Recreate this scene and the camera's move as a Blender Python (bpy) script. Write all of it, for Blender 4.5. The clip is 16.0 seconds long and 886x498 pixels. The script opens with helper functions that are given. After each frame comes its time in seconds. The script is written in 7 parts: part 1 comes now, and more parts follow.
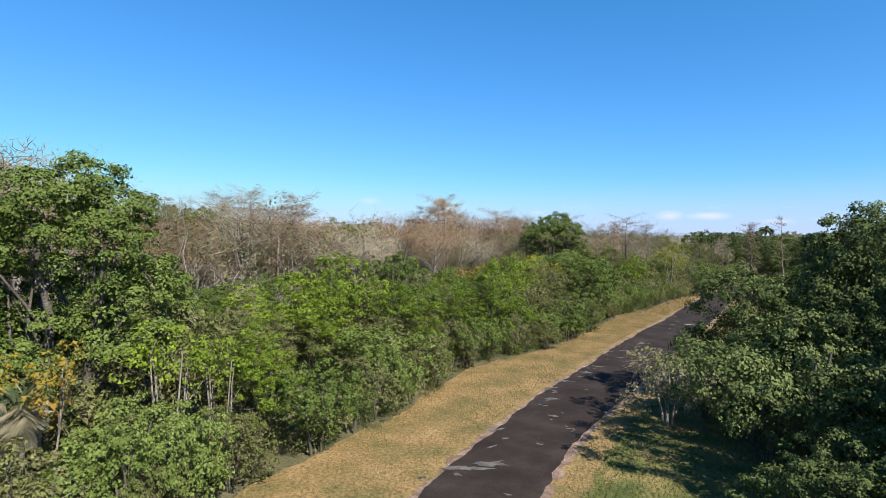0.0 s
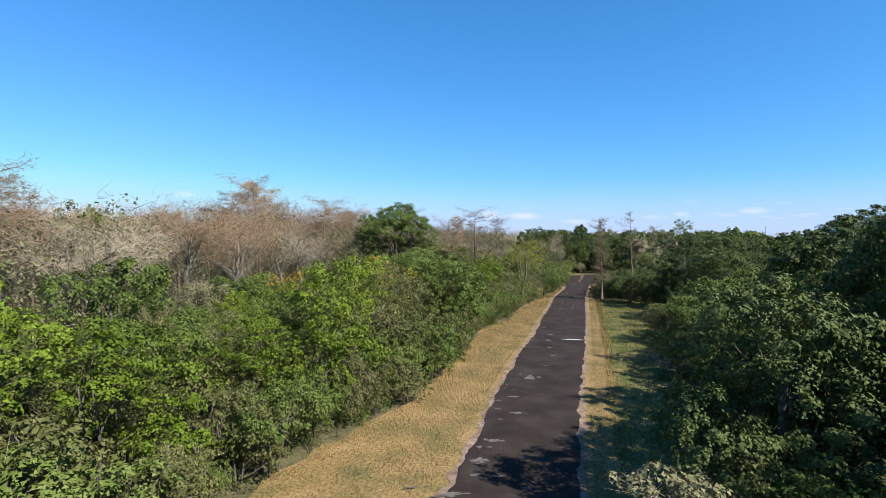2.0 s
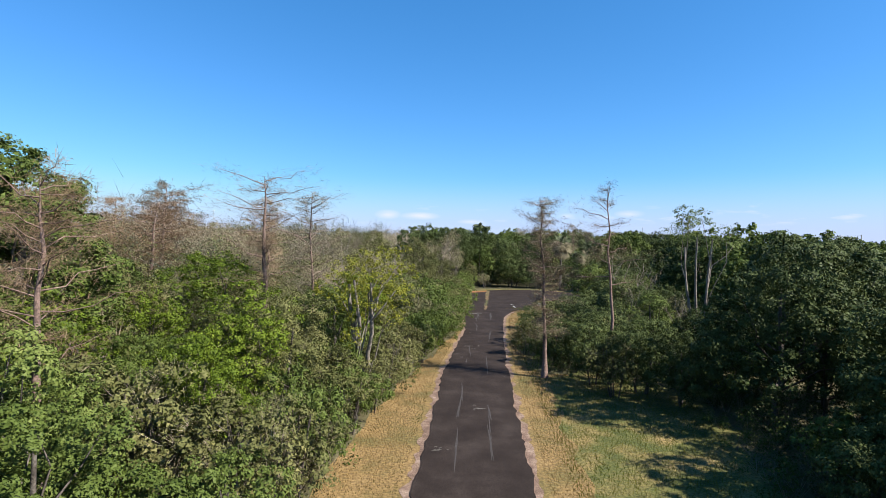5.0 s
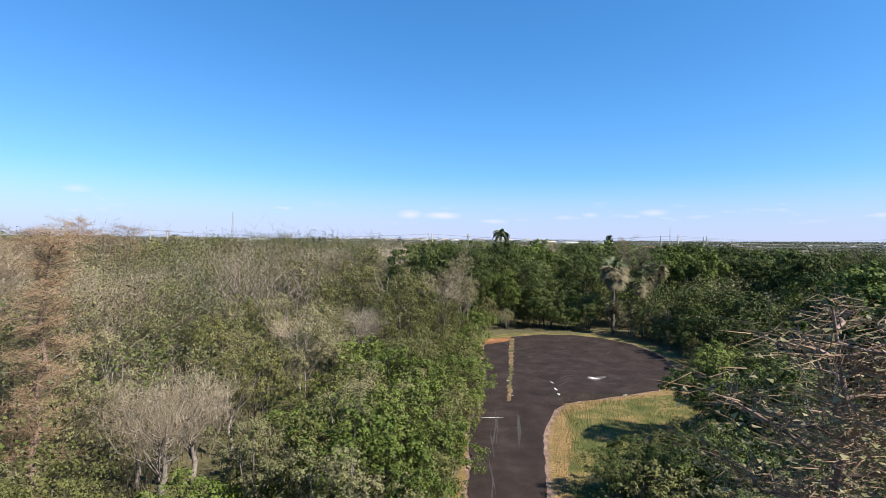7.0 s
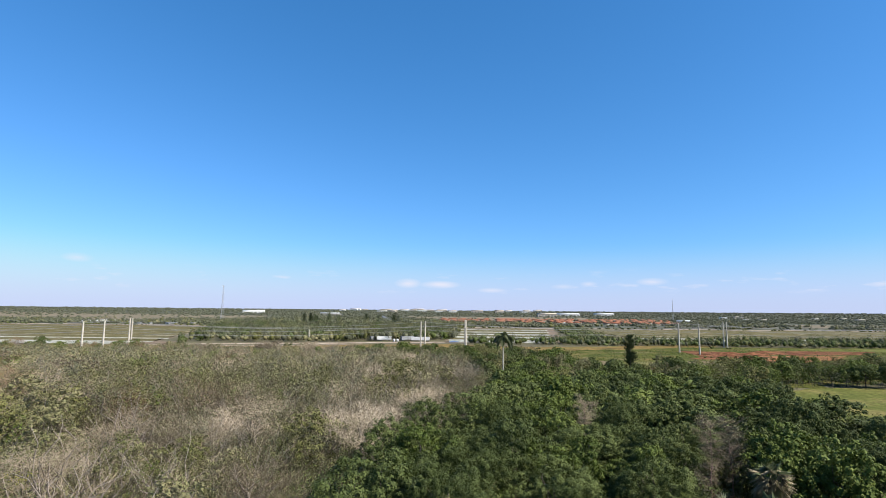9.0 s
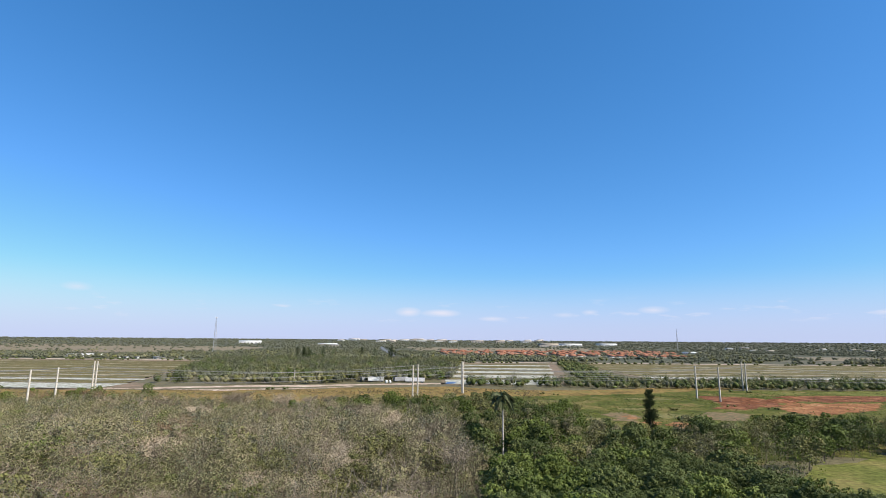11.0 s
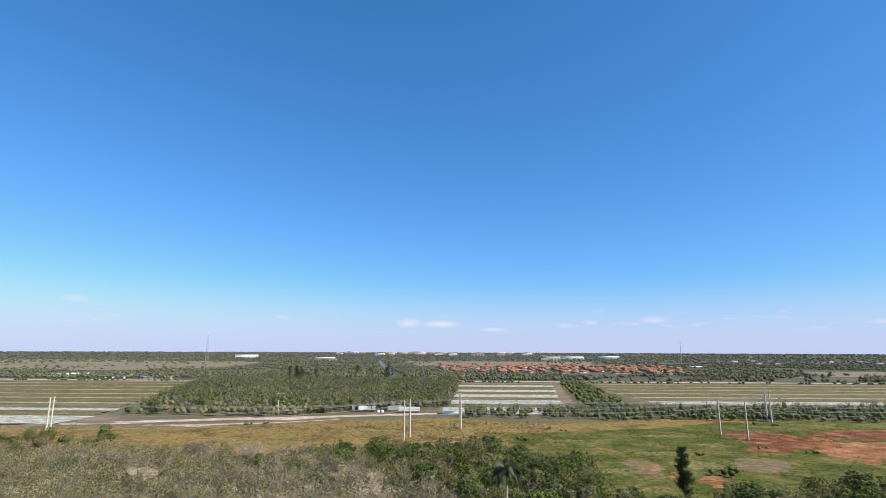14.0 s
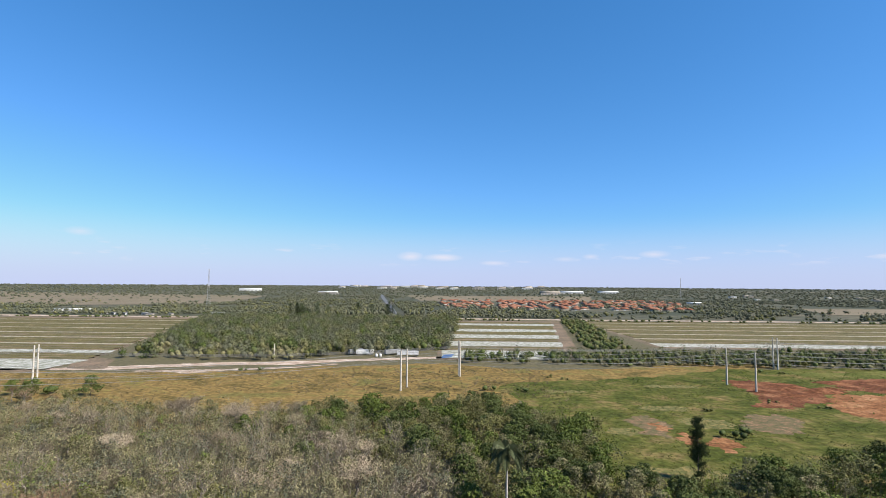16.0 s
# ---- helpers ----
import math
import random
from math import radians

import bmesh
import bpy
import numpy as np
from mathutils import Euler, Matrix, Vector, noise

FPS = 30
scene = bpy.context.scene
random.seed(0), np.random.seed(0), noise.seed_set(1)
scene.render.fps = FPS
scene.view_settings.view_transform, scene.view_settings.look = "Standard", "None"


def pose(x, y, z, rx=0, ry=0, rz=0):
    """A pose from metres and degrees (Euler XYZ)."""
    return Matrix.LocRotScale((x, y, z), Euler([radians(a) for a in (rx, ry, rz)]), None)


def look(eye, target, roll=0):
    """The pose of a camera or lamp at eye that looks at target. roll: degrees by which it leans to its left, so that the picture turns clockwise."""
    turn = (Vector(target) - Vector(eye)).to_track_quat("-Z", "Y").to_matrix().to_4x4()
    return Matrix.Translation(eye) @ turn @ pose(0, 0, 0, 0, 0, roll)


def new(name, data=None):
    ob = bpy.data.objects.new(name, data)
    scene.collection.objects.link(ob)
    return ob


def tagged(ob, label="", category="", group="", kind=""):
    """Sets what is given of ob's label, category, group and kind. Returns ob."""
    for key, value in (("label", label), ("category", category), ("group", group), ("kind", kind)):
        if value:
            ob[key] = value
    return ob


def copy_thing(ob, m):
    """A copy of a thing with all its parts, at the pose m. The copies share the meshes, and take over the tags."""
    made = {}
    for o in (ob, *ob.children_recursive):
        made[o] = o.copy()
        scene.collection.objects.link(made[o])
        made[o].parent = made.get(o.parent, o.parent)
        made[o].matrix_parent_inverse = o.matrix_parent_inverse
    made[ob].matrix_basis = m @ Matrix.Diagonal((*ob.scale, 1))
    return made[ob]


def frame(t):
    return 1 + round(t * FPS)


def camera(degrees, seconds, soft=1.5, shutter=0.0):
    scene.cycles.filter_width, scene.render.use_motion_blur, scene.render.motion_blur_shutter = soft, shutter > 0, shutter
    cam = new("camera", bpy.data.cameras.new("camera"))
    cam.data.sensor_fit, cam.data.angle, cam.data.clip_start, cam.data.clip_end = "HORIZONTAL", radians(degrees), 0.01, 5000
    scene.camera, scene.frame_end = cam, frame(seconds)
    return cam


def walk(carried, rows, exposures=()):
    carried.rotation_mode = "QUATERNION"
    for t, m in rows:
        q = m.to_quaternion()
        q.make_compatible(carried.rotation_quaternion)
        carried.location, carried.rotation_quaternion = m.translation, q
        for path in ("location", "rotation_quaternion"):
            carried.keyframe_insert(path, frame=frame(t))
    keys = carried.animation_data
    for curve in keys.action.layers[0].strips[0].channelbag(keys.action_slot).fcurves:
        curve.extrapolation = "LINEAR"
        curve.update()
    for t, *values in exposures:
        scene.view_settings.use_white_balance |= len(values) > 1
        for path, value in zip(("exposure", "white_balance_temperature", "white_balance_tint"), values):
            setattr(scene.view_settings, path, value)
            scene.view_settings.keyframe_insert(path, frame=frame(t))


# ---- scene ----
# ---- camera ----
cam = camera(80.5, 16.0, 0.6)
PATH = [
    (0, (2.729, -1.946, 8.762), (1.757, -0.199, 8.742), 0.5),
    (0.5, (1.06, 1.348, 8.692), (0.21, 3.158, 8.674), 0.4),
    (1, (-0.414, 4.414, 8.776), (-1.129, 6.282, 8.755), 0.4),
    (1.5, (-1.93, 7.932, 8.718), (-2.522, 9.843, 8.697), 0.6),
    (2, (-3.626, 13.442, 8.682), (-4.002, 15.406, 8.658), 0.4),
    (2.5, (-5.048, 21.606, 8.381), (-5.083, 23.605, 8.36), 0.3),
    (3, (-5.419, 29.782, 8.621), (-5.415, 31.782, 8.597), 0.4),
    (3.5, (-4.675, 37.751, 8.726), (-4.605, 39.75, 8.707), 0.3),
    (4, (-3.779, 45.766, 9.057), (-3.713, 47.765, 9.033), 0.4),
    (6.5, (-0.217, 82.117, 10.886), (-0.291, 84.115, 10.865), 0.6),
    (7, (0.263, 90.403, 13.363), (0.191, 92.401, 13.338), 0.5),
    (7.5, (0.715, 99.753, 16.147), (0.646, 101.752, 16.14), 0.4),
    (8, (0.65, 107.905, 19.711), (0.585, 109.902, 19.819), 0.7),
    (8.5, (1.091, 116.158, 22.916), (1.023, 118.149, 23.101), 0.7),
    (9, (1.65, 125.475, 26.347), (1.582, 127.459, 26.585), 0.5),
    (11.5, (4.848, 157.169, 35.471), (4.778, 159.134, 35.841), 0.4),
    (12, (5.022, 162.475, 36.874), (4.954, 164.434, 37.273), 0.3),
    (12.5, (5.237, 167.175, 39.251), (5.17, 169.131, 39.664), 0.3),
    (13, (5.541, 171.608, 41.163), (5.474, 173.563, 41.579), 0.2),
    (13.5, (5.761, 175.926, 43.317), (5.694, 177.882, 43.729), 0.2),
    (14, (6.186, 181.013, 45.378), (6.117, 182.974, 45.763), 0.2),
    (14.5, (6.661, 185.779, 47.531), (6.59, 187.746, 47.887), 0.2),
    (15, (6.714, 190.138, 49.322), (6.641, 192.118, 49.597), 0.3),
    (15.5, (7.01, 194.503, 51.486), (6.936, 196.491, 51.693), 0.3),
    (16, (7.231, 199.175, 53.749), (7.155, 201.169, 53.884), 0.4),
]
walk(cam, [(t, look(eye, target, roll)) for t, eye, target, roll in PATH], [(0, 1.19, 6250, 6), (4, 1.22, 6250, 6), (6.3, 1.24, 6600, 12), (7.5, 1.19, 6500, 10), (11.5, 1.06, 6580, 12), (16, 1.06, 6580, 12)])

# ---- world and sun ----
SUN_AZ, SUN_EL = radians(-24), radians(42)       # azimuth from +x, counter-clockwise
sun_dir = Vector((math.cos(SUN_EL) * math.cos(SUN_AZ), math.cos(SUN_EL) * math.sin(SUN_AZ), math.sin(SUN_EL)))
world = bpy.data.worlds.new("sky")
scene.world = world
world.use_nodes = True
wn, wl = world.node_tree.nodes, world.node_tree.links
bg = wn["Background"]
sky = wn.new("ShaderNodeTexSky")
sky.sky_type, sky.sun_disc = "NISHITA", False
sky.sun_elevation, sky.sun_rotation = SUN_EL, math.pi / 2 - SUN_AZ
sky.altitude, sky.air_density, sky.dust_density, sky.ozone_density = 0, 1.0, 0.15, 1.6
bg.inputs["Strength"].default_value = 0.062
# small fair-weather clouds low over the horizon
tc = wn.new("ShaderNodeTexCoord")
sp = wn.new("ShaderNodeSeparateXYZ")
wl.new(tc.outputs["Generated"], sp.inputs[0])
stretch = wn.new("ShaderNodeMapping")
stretch.inputs["Scale"].default_value = (15, 15, 75)
wl.new(tc.outputs["Generated"], stretch.inputs[0])
puff = wn.new("ShaderNodeTexNoise")
puff.inputs["Scale"].default_value, puff.inputs["Detail"].default_value = 1.0, 6
wl.new(stretch.outputs[0], puff.inputs["Vector"])
puff_ramp = wn.new("ShaderNodeMapRange")
puff_ramp.inputs[1].default_value, puff_ramp.inputs[2].default_value, puff_ramp.inputs[4].default_value = 0.60, 0.78, 0.6
wl.new(puff.outputs["Fac"], puff_ramp.inputs[0])
low = wn.new("ShaderNodeMapRange")
low.inputs[1].default_value, low.inputs[2].default_value = 0.030, 0.042
low.interpolation_type = "SMOOTHSTEP"
wl.new(sp.outputs[2], low.inputs[0])
high = wn.new("ShaderNodeMapRange")
high.inputs[1].default_value, high.inputs[2].default_value = 0.085, 0.055
high.interpolation_type = "SMOOTHSTEP"
wl.new(sp.outputs[2], high.inputs[0])
m1, m2 = wn.new("ShaderNodeMath"), wn.new("ShaderNodeMath")
m1.operation = m2.operation = "MULTIPLY"
wl.new(low.outputs[0], m1.inputs[0]), wl.new(high.outputs[0], m1.inputs[1])
wl.new(m1.outputs[0], m2.inputs[0]), wl.new(puff_ramp.outputs[0], m2.inputs[1])
puffs = m2.outputs[0]
for cx, cz, wide, tall, dense in [(-0.100, 0.053, 0.020, 0.0075, 1.0), (-0.039, 0.051, 0.031, 0.006, 1.0), (0.059, 0.041, 0.022, 0.004, 0.7), (0.339, 0.056, 0.020, 0.0055, 0.8), (0.235, 0.053, 0.012, 0.004, 0.6), (0.19, 0.048, 0.018, 0.004, 0.4), (-0.60, 0.08, 0.014, 0.006, 0.5)]:
    at, dist, edge, times, most = wn.new("ShaderNodeMapping"), wn.new("ShaderNodeVectorMath"), wn.new("ShaderNodeMapRange"), wn.new("ShaderNodeMath"), wn.new("ShaderNodeMath")
    at.inputs["Location"].default_value = (-cx / wide, 0, -cz / tall)
    at.inputs["Scale"].default_value = (1 / wide, 0, 1 / tall)
    wl.new(tc.outputs["Generated"], at.inputs[0])
    dist.operation = "LENGTH"
    wl.new(at.outputs[0], dist.inputs[0])
    edge.inputs[1].default_value, edge.inputs[2].default_value, edge.inputs[4].default_value = 1.35, 0.1, dense * 1.7
    wl.new(dist.outputs["Value"], edge.inputs[0])
    times.operation, most.operation = "MULTIPLY", "MAXIMUM"
    wl.new(edge.outputs[0], times.inputs[0]), wl.new(puff.outputs["Fac"], times.inputs[1])
    wl.new(times.outputs[0], most.inputs[0]), wl.new(puffs, most.inputs[1])
    puffs = most.outputs[0]
cloud_mix = wn.new("ShaderNodeMixRGB")
cloud_mix.use_clamp = False
cloud_mix.inputs[2].default_value = (6.2, 6.3, 7.2, 1)
wl.new(puffs, cloud_mix.inputs[0])
# a vivid camera profile: each channel of the sky has its own contrast and gain
split, merge = wn.new("ShaderNodeSeparateColor"), wn.new("ShaderNodeCombineColor")
wl.new(sky.outputs[0], split.inputs[0])
for k, (power, gain) in enumerate([(1.2, 0.38), (0.86, 1.08), (0.86, 1.70)]):
    up, times, cap = (wn.new("ShaderNodeMath") for _ in range(3))
    up.operation, times.operation, cap.operation = "POWER", "MULTIPLY", "MINIMUM"
    up.inputs[1].default_value, times.inputs[1].default_value, cap.inputs[1].default_value = power, gain, 7.5
    wl.new(split.outputs[k], up.inputs[0]), wl.new(up.outputs[0], times.inputs[0]), wl.new(times.outputs[0], cap.inputs[0])
    wl.new(cap.outputs[0], merge.inputs[k])
# lavender haze low over the land
haze, haze_mix = wn.new("ShaderNodeMapRange"), wn.new("ShaderNodeMixRGB")
haze.inputs[1].default_value, haze.inputs[2].default_value, haze.inputs[4].default_value = 0.13, 0.0, 0.85
haze.interpolation_type = "SMOOTHSTEP"
haze_mix.inputs[2].default_value = (4.2, 4.8, 7.0, 1)
wl.new(sp.outputs[2], haze.inputs[0]), wl.new(haze.outputs[0], haze_mix.inputs[0])
wl.new(merge.outputs[0], haze_mix.inputs[1]), wl.new(haze_mix.outputs[0], cloud_mix.inputs[1])
wl.new(cloud_mix.outputs[0], bg.inputs["Color"])

sun = new("sun", bpy.data.lights.new("sun", "SUN"))
sun.data.energy, sun.data.angle, sun.data.color = 5.0, radians(0.53), (1.0, 0.95, 0.86)
sun.matrix_world = look((0, 0, 100), Vector((0, 0, 100)) - sun_dir)

# ---- materials ----


def mat_new(name, rough=0.8):
    m = bpy.data.materials.new(name)
    m.use_nodes = True
    b = m.node_tree.nodes["Principled BSDF"]
    b.inputs["Roughness"].default_value = rough
    b.inputs["Specular IOR Level"].default_value = 0.25
    return m, m.node_tree.nodes, m.node_tree.links, b


def ramp(nodes, stops):
    r = nodes.new("ShaderNodeValToRGB")
    while len(r.color_ramp.elements) < len(stops):
        r.color_ramp.elements.new(0.5)
    for e, (p, c) in zip(r.color_ramp.elements, stops):
        e.position, e.color = p, (*(0.67 * v for v in c), 1)
    return r


def noisy(name, stops, scale, detail=6, rough=0.85, bump=0.3, fine=None, dist=0.1, spec=0.25):
    """Two scales of noise: broad patches by the ramp, fine grain over it."""
    m, n, l, b = mat_new(name, rough)
    b.inputs["Specular IOR Level"].default_value = spec
    geo = n.new("ShaderNodeNewGeometry")
    broad = n.new("ShaderNodeTexNoise")
    broad.inputs["Scale"].default_value, broad.inputs["Detail"].default_value = scale, detail
    broad.inputs["Roughness"].default_value = 0.62
    l.new(geo.outputs["Position"], broad.inputs["Vector"])
    r = ramp(n, stops)
    l.new(broad.outputs["Fac"], r.inputs[0])
    grain = n.new("ShaderNodeTexNoise")
    grain.inputs["Scale"].default_value, grain.inputs["Detail"].default_value = fine or scale * 14, 4
    l.new(geo.outputs["Position"], grain.inputs["Vector"])
    gm = n.new("ShaderNodeMapRange")
    gm.inputs[1].default_value, gm.inputs[2].default_value = 0.3, 0.7
    gm.inputs[3].default_value, gm.inputs[4].default_value = 0.6, 1.35
    l.new(grain.outputs["Fac"], gm.inputs[0])
    mul = n.new("ShaderNodeVectorMath")
    mul.operation = "SCALE"
    l.new(r.outputs[0], mul.inputs[0]), l.new(gm.outputs[0], mul.inputs["Scale"])
    l.new(mul.outputs[0], b.inputs["Base Color"])
    bp = n.new("ShaderNodeBump")
    bp.inputs["Strength"].default_value, bp.inputs["Distance"].default_value = bump, dist
    l.new(grain.outputs["Fac"], bp.inputs["Height"])
    l.new(bp.outputs[0], b.inputs["Normal"])
    return m


def add_up(nodes, links, value, share, total):
    """total + share * value."""
    m = nodes.new("ShaderNodeMath")
    m.operation = "MULTIPLY_ADD"
    m.inputs[1].default_value, m.inputs[2].default_value = share, 0.0
    links.new(value, m.inputs[0])
    if total:
        links.new(total, m.inputs[2])
    return m.outputs[0]


def leafy(name, stops, through_amount=0.35, rough=0.6, world_scale=0.05, tree_shift=0.30, spec=0.1):
    """Foliage: the colour goes by leaf, by clump, by tree and by the place, and some light passes through."""
    m, n, l, b = mat_new(name, rough)
    b.inputs["Specular IOR Level"].default_value = spec
    geo, info = n.new("ShaderNodeNewGeometry"), n.new("ShaderNodeObjectInfo")
    total = None
    for scale, share in ((world_scale, 0.50 - tree_shift), (0.5, 0.24)):
        tex, span = n.new("ShaderNodeTexNoise"), n.new("ShaderNodeMapRange")
        tex.inputs["Scale"].default_value, tex.inputs["Detail"].default_value = scale, 4
        l.new(geo.outputs["Position"], tex.inputs["Vector"])
        span.inputs[1].default_value, span.inputs[2].default_value = 0.32, 0.68
        span.inputs[3].default_value, span.inputs[4].default_value = 0.0, share
        l.new(tex.outputs["Fac"], span.inputs[0])
        total = add_up(n, l, span.outputs[0], 1.0, total)
    total = add_up(n, l, geo.outputs["Random Per Island"], 0.28, total)
    total = add_up(n, l, info.outputs["Random"], tree_shift, total)
    r = ramp(n, stops)
    l.new(total, r.inputs[0])
    l.new(r.outputs[0], b.inputs["Base Color"])
    t = n.new("ShaderNodeBsdfTranslucent")
    l.new(r.outputs[0], t.inputs["Color"])
    mix = n.new("ShaderNodeMixShader")
    mix.inputs[0].default_value = through_amount
    l.new(b.outputs[0], mix.inputs[1]), l.new(t.outputs[0], mix.inputs[2])
    l.new(mix.outputs[0], n["Material Output"].inputs["Surface"])
    return m


M = {}
M["floor"] = noisy("forest_floor", [(0.3, (0.07, 0.062, 0.028)), (0.5, (0.12, 0.105, 0.048)), (0.7, (0.17, 0.14, 0.075))], 0.35, fine=6)
M["asphalt"] = noisy("asphalt", [(0.28, (0.024, 0.0168, 0.0140)), (0.5, (0.039, 0.028, 0.0235)), (0.72, (0.063, 0.047, 0.040))], 0.5, 8, 0.9, 0.25, 18, 0.02, 0.1)
M["gravel"] = noisy("limerock_gravel", [(0.3, (0.13, 0.078, 0.054)), (0.5, (0.25, 0.16, 0.115)), (0.7, (0.42, 0.30, 0.225))], 1.6, 8, 0.9, 0.6, 22, 0.04)
M["limerock"] = noisy("worn_limerock", [(0.3, (0.075, 0.064, 0.056)), (0.7, (0.20, 0.175, 0.15))], 3.0, 6, 0.9, 0.4, 30, 0.02)
M["white_rock"] = noisy("white_limerock", [(0.3, (0.55, 0.53, 0.5)), (0.7, (0.8, 0.79, 0.76))], 3.0, 6, 0.9, 0.4, 30, 0.02)
M["verge"] = noisy("dry_verge", [(0.24, (0.110, 0.105, 0.032)), (0.40, (0.190, 0.140, 0.048)), (0.54, (0.285, 0.180, 0.070)), (0.75, (0.38, 0.25, 0.11))], 0.45, 9, 0.95, 0.8, 7, 0.08)
M["verge_green"] = noisy("green_verge", [(0.3, (0.068, 0.085, 0.018)), (0.46, (0.12, 0.122, 0.032)), (0.58, (0.21, 0.165, 0.056)), (0.72, (0.33, 0.225, 0.09))], 0.5, 8, 0.95, 0.8, 8, 0.08)
M["dry_blade"] = leafy("dry_grass", [(0.02, (0.095, 0.098, 0.025)), (0.3, (0.165, 0.130, 0.042)), (0.6, (0.275, 0.178, 0.066)), (0.95, (0.39, 0.265, 0.115))], 0.2, 0.9, 0.22, 0, 0.05)
M["green_blade"] = leafy("green_grass", [(0.1, (0.085, 0.110, 0.014)), (0.45, (0.16, 0.165, 0.028)), (0.85, (0.33, 0.25, 0.08))], 0.2, 0.9, 0.3, 0, 0.05)
M["leaf_dark"] = leafy("dark_foliage", [(0.05, (0.028, 0.039, 0.011)), (0.4, (0.068, 0.090, 0.025)), (0.7, (0.122, 0.150, 0.045)), (0.95, (0.22, 0.238, 0.085))], 0.05)
M["leaf_green"] = leafy("green_foliage", [(0.05, (0.036, 0.052, 0.010)), (0.4, (0.088, 0.121, 0.024)), (0.7, (0.152, 0.192, 0.043)), (0.95, (0.262, 0.290, 0.085))], 0.1)
M["leaf_bright"] = leafy("bright_foliage", [(0.05, (0.044, 0.068, 0.007)), (0.4, (0.112, 0.160, 0.014)), (0.7, (0.200, 0.258, 0.026)), (0.95, (0.345, 0.385, 0.052))], 0.16)
M["leaf_olive"] = leafy("olive_foliage", [(0.05, (0.052, 0.056, 0.018)), (0.4, (0.116, 0.120, 0.038)), (0.7, (0.192, 0.188, 0.066)), (0.95, (0.315, 0.275, 0.115))], 0.12)
M["leaf_grey"] = leafy("grey_green_foliage", [(0.05, (0.108, 0.112, 0.050)), (0.4, (0.190, 0.186, 0.086)), (0.7, (0.280, 0.250, 0.130)), (0.95, (0.40, 0.33, 0.20))], 0.15)
M["leaf_yellow"] = leafy("yellow_foliage", [(0.05, (0.16, 0.18, 0.022)), (0.4, (0.275, 0.28, 0.032)), (0.7, (0.39, 0.36, 0.05)), (0.95, (0.46, 0.37, 0.07))], 0.35)
# distance haze put into the colour: greyer, with its darks lifted
M["leaf_far"] = leafy("hazed_far_foliage", [(0.05, (0.072, 0.082, 0.050)), (0.4, (0.106, 0.114, 0.070)), (0.7, (0.144, 0.146, 0.092)), (0.95, (0.20, 0.185, 0.125))], 0.05)
M["leaf_orange"] = leafy("orange_foliage", [(0.05, (0.14, 0.17, 0.03)), (0.4, (0.26, 0.23, 0.035)), (0.7, (0.40, 0.25, 0.04)), (0.95, (0.42, 0.19, 0.05))], 0.35)
M["twig"] = leafy("bare_twigs", [(0.05, (0.155, 0.118, 0.078)), (0.4, (0.290, 0.230, 0.158)), (0.7, (0.430, 0.355, 0.255)), (0.95, (0.58, 0.50, 0.38))], 0.0, 0.9)
M["twig_rust"] = leafy("rusty_twigs", [(0.05, (0.110, 0.066, 0.038)), (0.4, (0.220, 0.140, 0.084)), (0.7, (0.320, 0.215, 0.135)), (0.95, (0.44, 0.32, 0.215))], 0.0, 0.9)
M["palm_leaf"] = leafy("palm_fronds", [(0.05, (0.070, 0.092, 0.045)), (0.5, (0.135, 0.160, 0.080)), (0.95, (0.23, 0.24, 0.13))], 0.3, 0.45)
M["palm_dead"] = leafy("dead_fronds", [(0.05, (0.16, 0.135, 0.08)), (0.5, (0.30, 0.255, 0.16)), (0.95, (0.44, 0.38, 0.26))], 0.2, 0.9)
M["bark"] = noisy("bark", [(0.3, (0.07, 0.055, 0.045)), (0.6, (0.15, 0.125, 0.105)), (0.75, (0.24, 0.21, 0.18))], 2.5, 6, 0.95, 0.8, 14, 0.05)
M["bark_pale"] = noisy("pale_bark", [(0.3, (0.17, 0.14, 0.115)), (0.55, (0.29, 0.245, 0.21)), (0.75, (0.42, 0.37, 0.32))], 2.0, 6, 0.9, 0.5, 14, 0.03)
M["bark_pink"] = noisy("pinkish_bark", [(0.3, (0.17, 0.11, 0.09)), (0.6, (0.30, 0.20, 0.165)), (0.75, (0.36, 0.27, 0.23))], 2.0, 6, 0.9, 0.6, 14, 0.04)
M["palm_trunk"] = noisy("palm_trunk", [(0.3, (0.36, 0.33, 0.29)), (0.7, (0.52, 0.49, 0.45))], 1.5, 5, 0.9, 0.4, 12, 0.03)
M["dirt"] = noisy("orange_dirt", [(0.3, (0.13, 0.058, 0.027)), (0.48, (0.25, 0.115, 0.052)), (0.62, (0.37, 0.195, 0.098)), (0.75, (0.46, 0.29, 0.17))], 0.09, 9, 0.95, 0.9, 0.6, 0.5, 0.05)
M["pale_earth"] = noisy("pale_straw_earth", [(0.3, (0.075, 0.078, 0.026)), (0.48, (0.13, 0.105, 0.044)), (0.58, (0.21, 0.13, 0.066)), (0.7, (0.32, 0.20, 0.115))], 0.3, 9, 0.95, 0.6, 1.6, 0.2)
M["dirt_dark"] = noisy("red_dirt", [(0.3, (0.085, 0.036, 0.019)), (0.5, (0.17, 0.071, 0.036)), (0.62, (0.27, 0.125, 0.066)), (0.75, (0.38, 0.215, 0.125))], 0.09, 9, 0.95, 1.0, 0.6, 0.6, 0.05)
M["scuff"] = noisy("tyre_scuffs", [(0.3, (0.045, 0.036, 0.032)), (0.7, (0.085, 0.072, 0.066))], 3, 5, 0.85, 0.2, 20, 0.01)
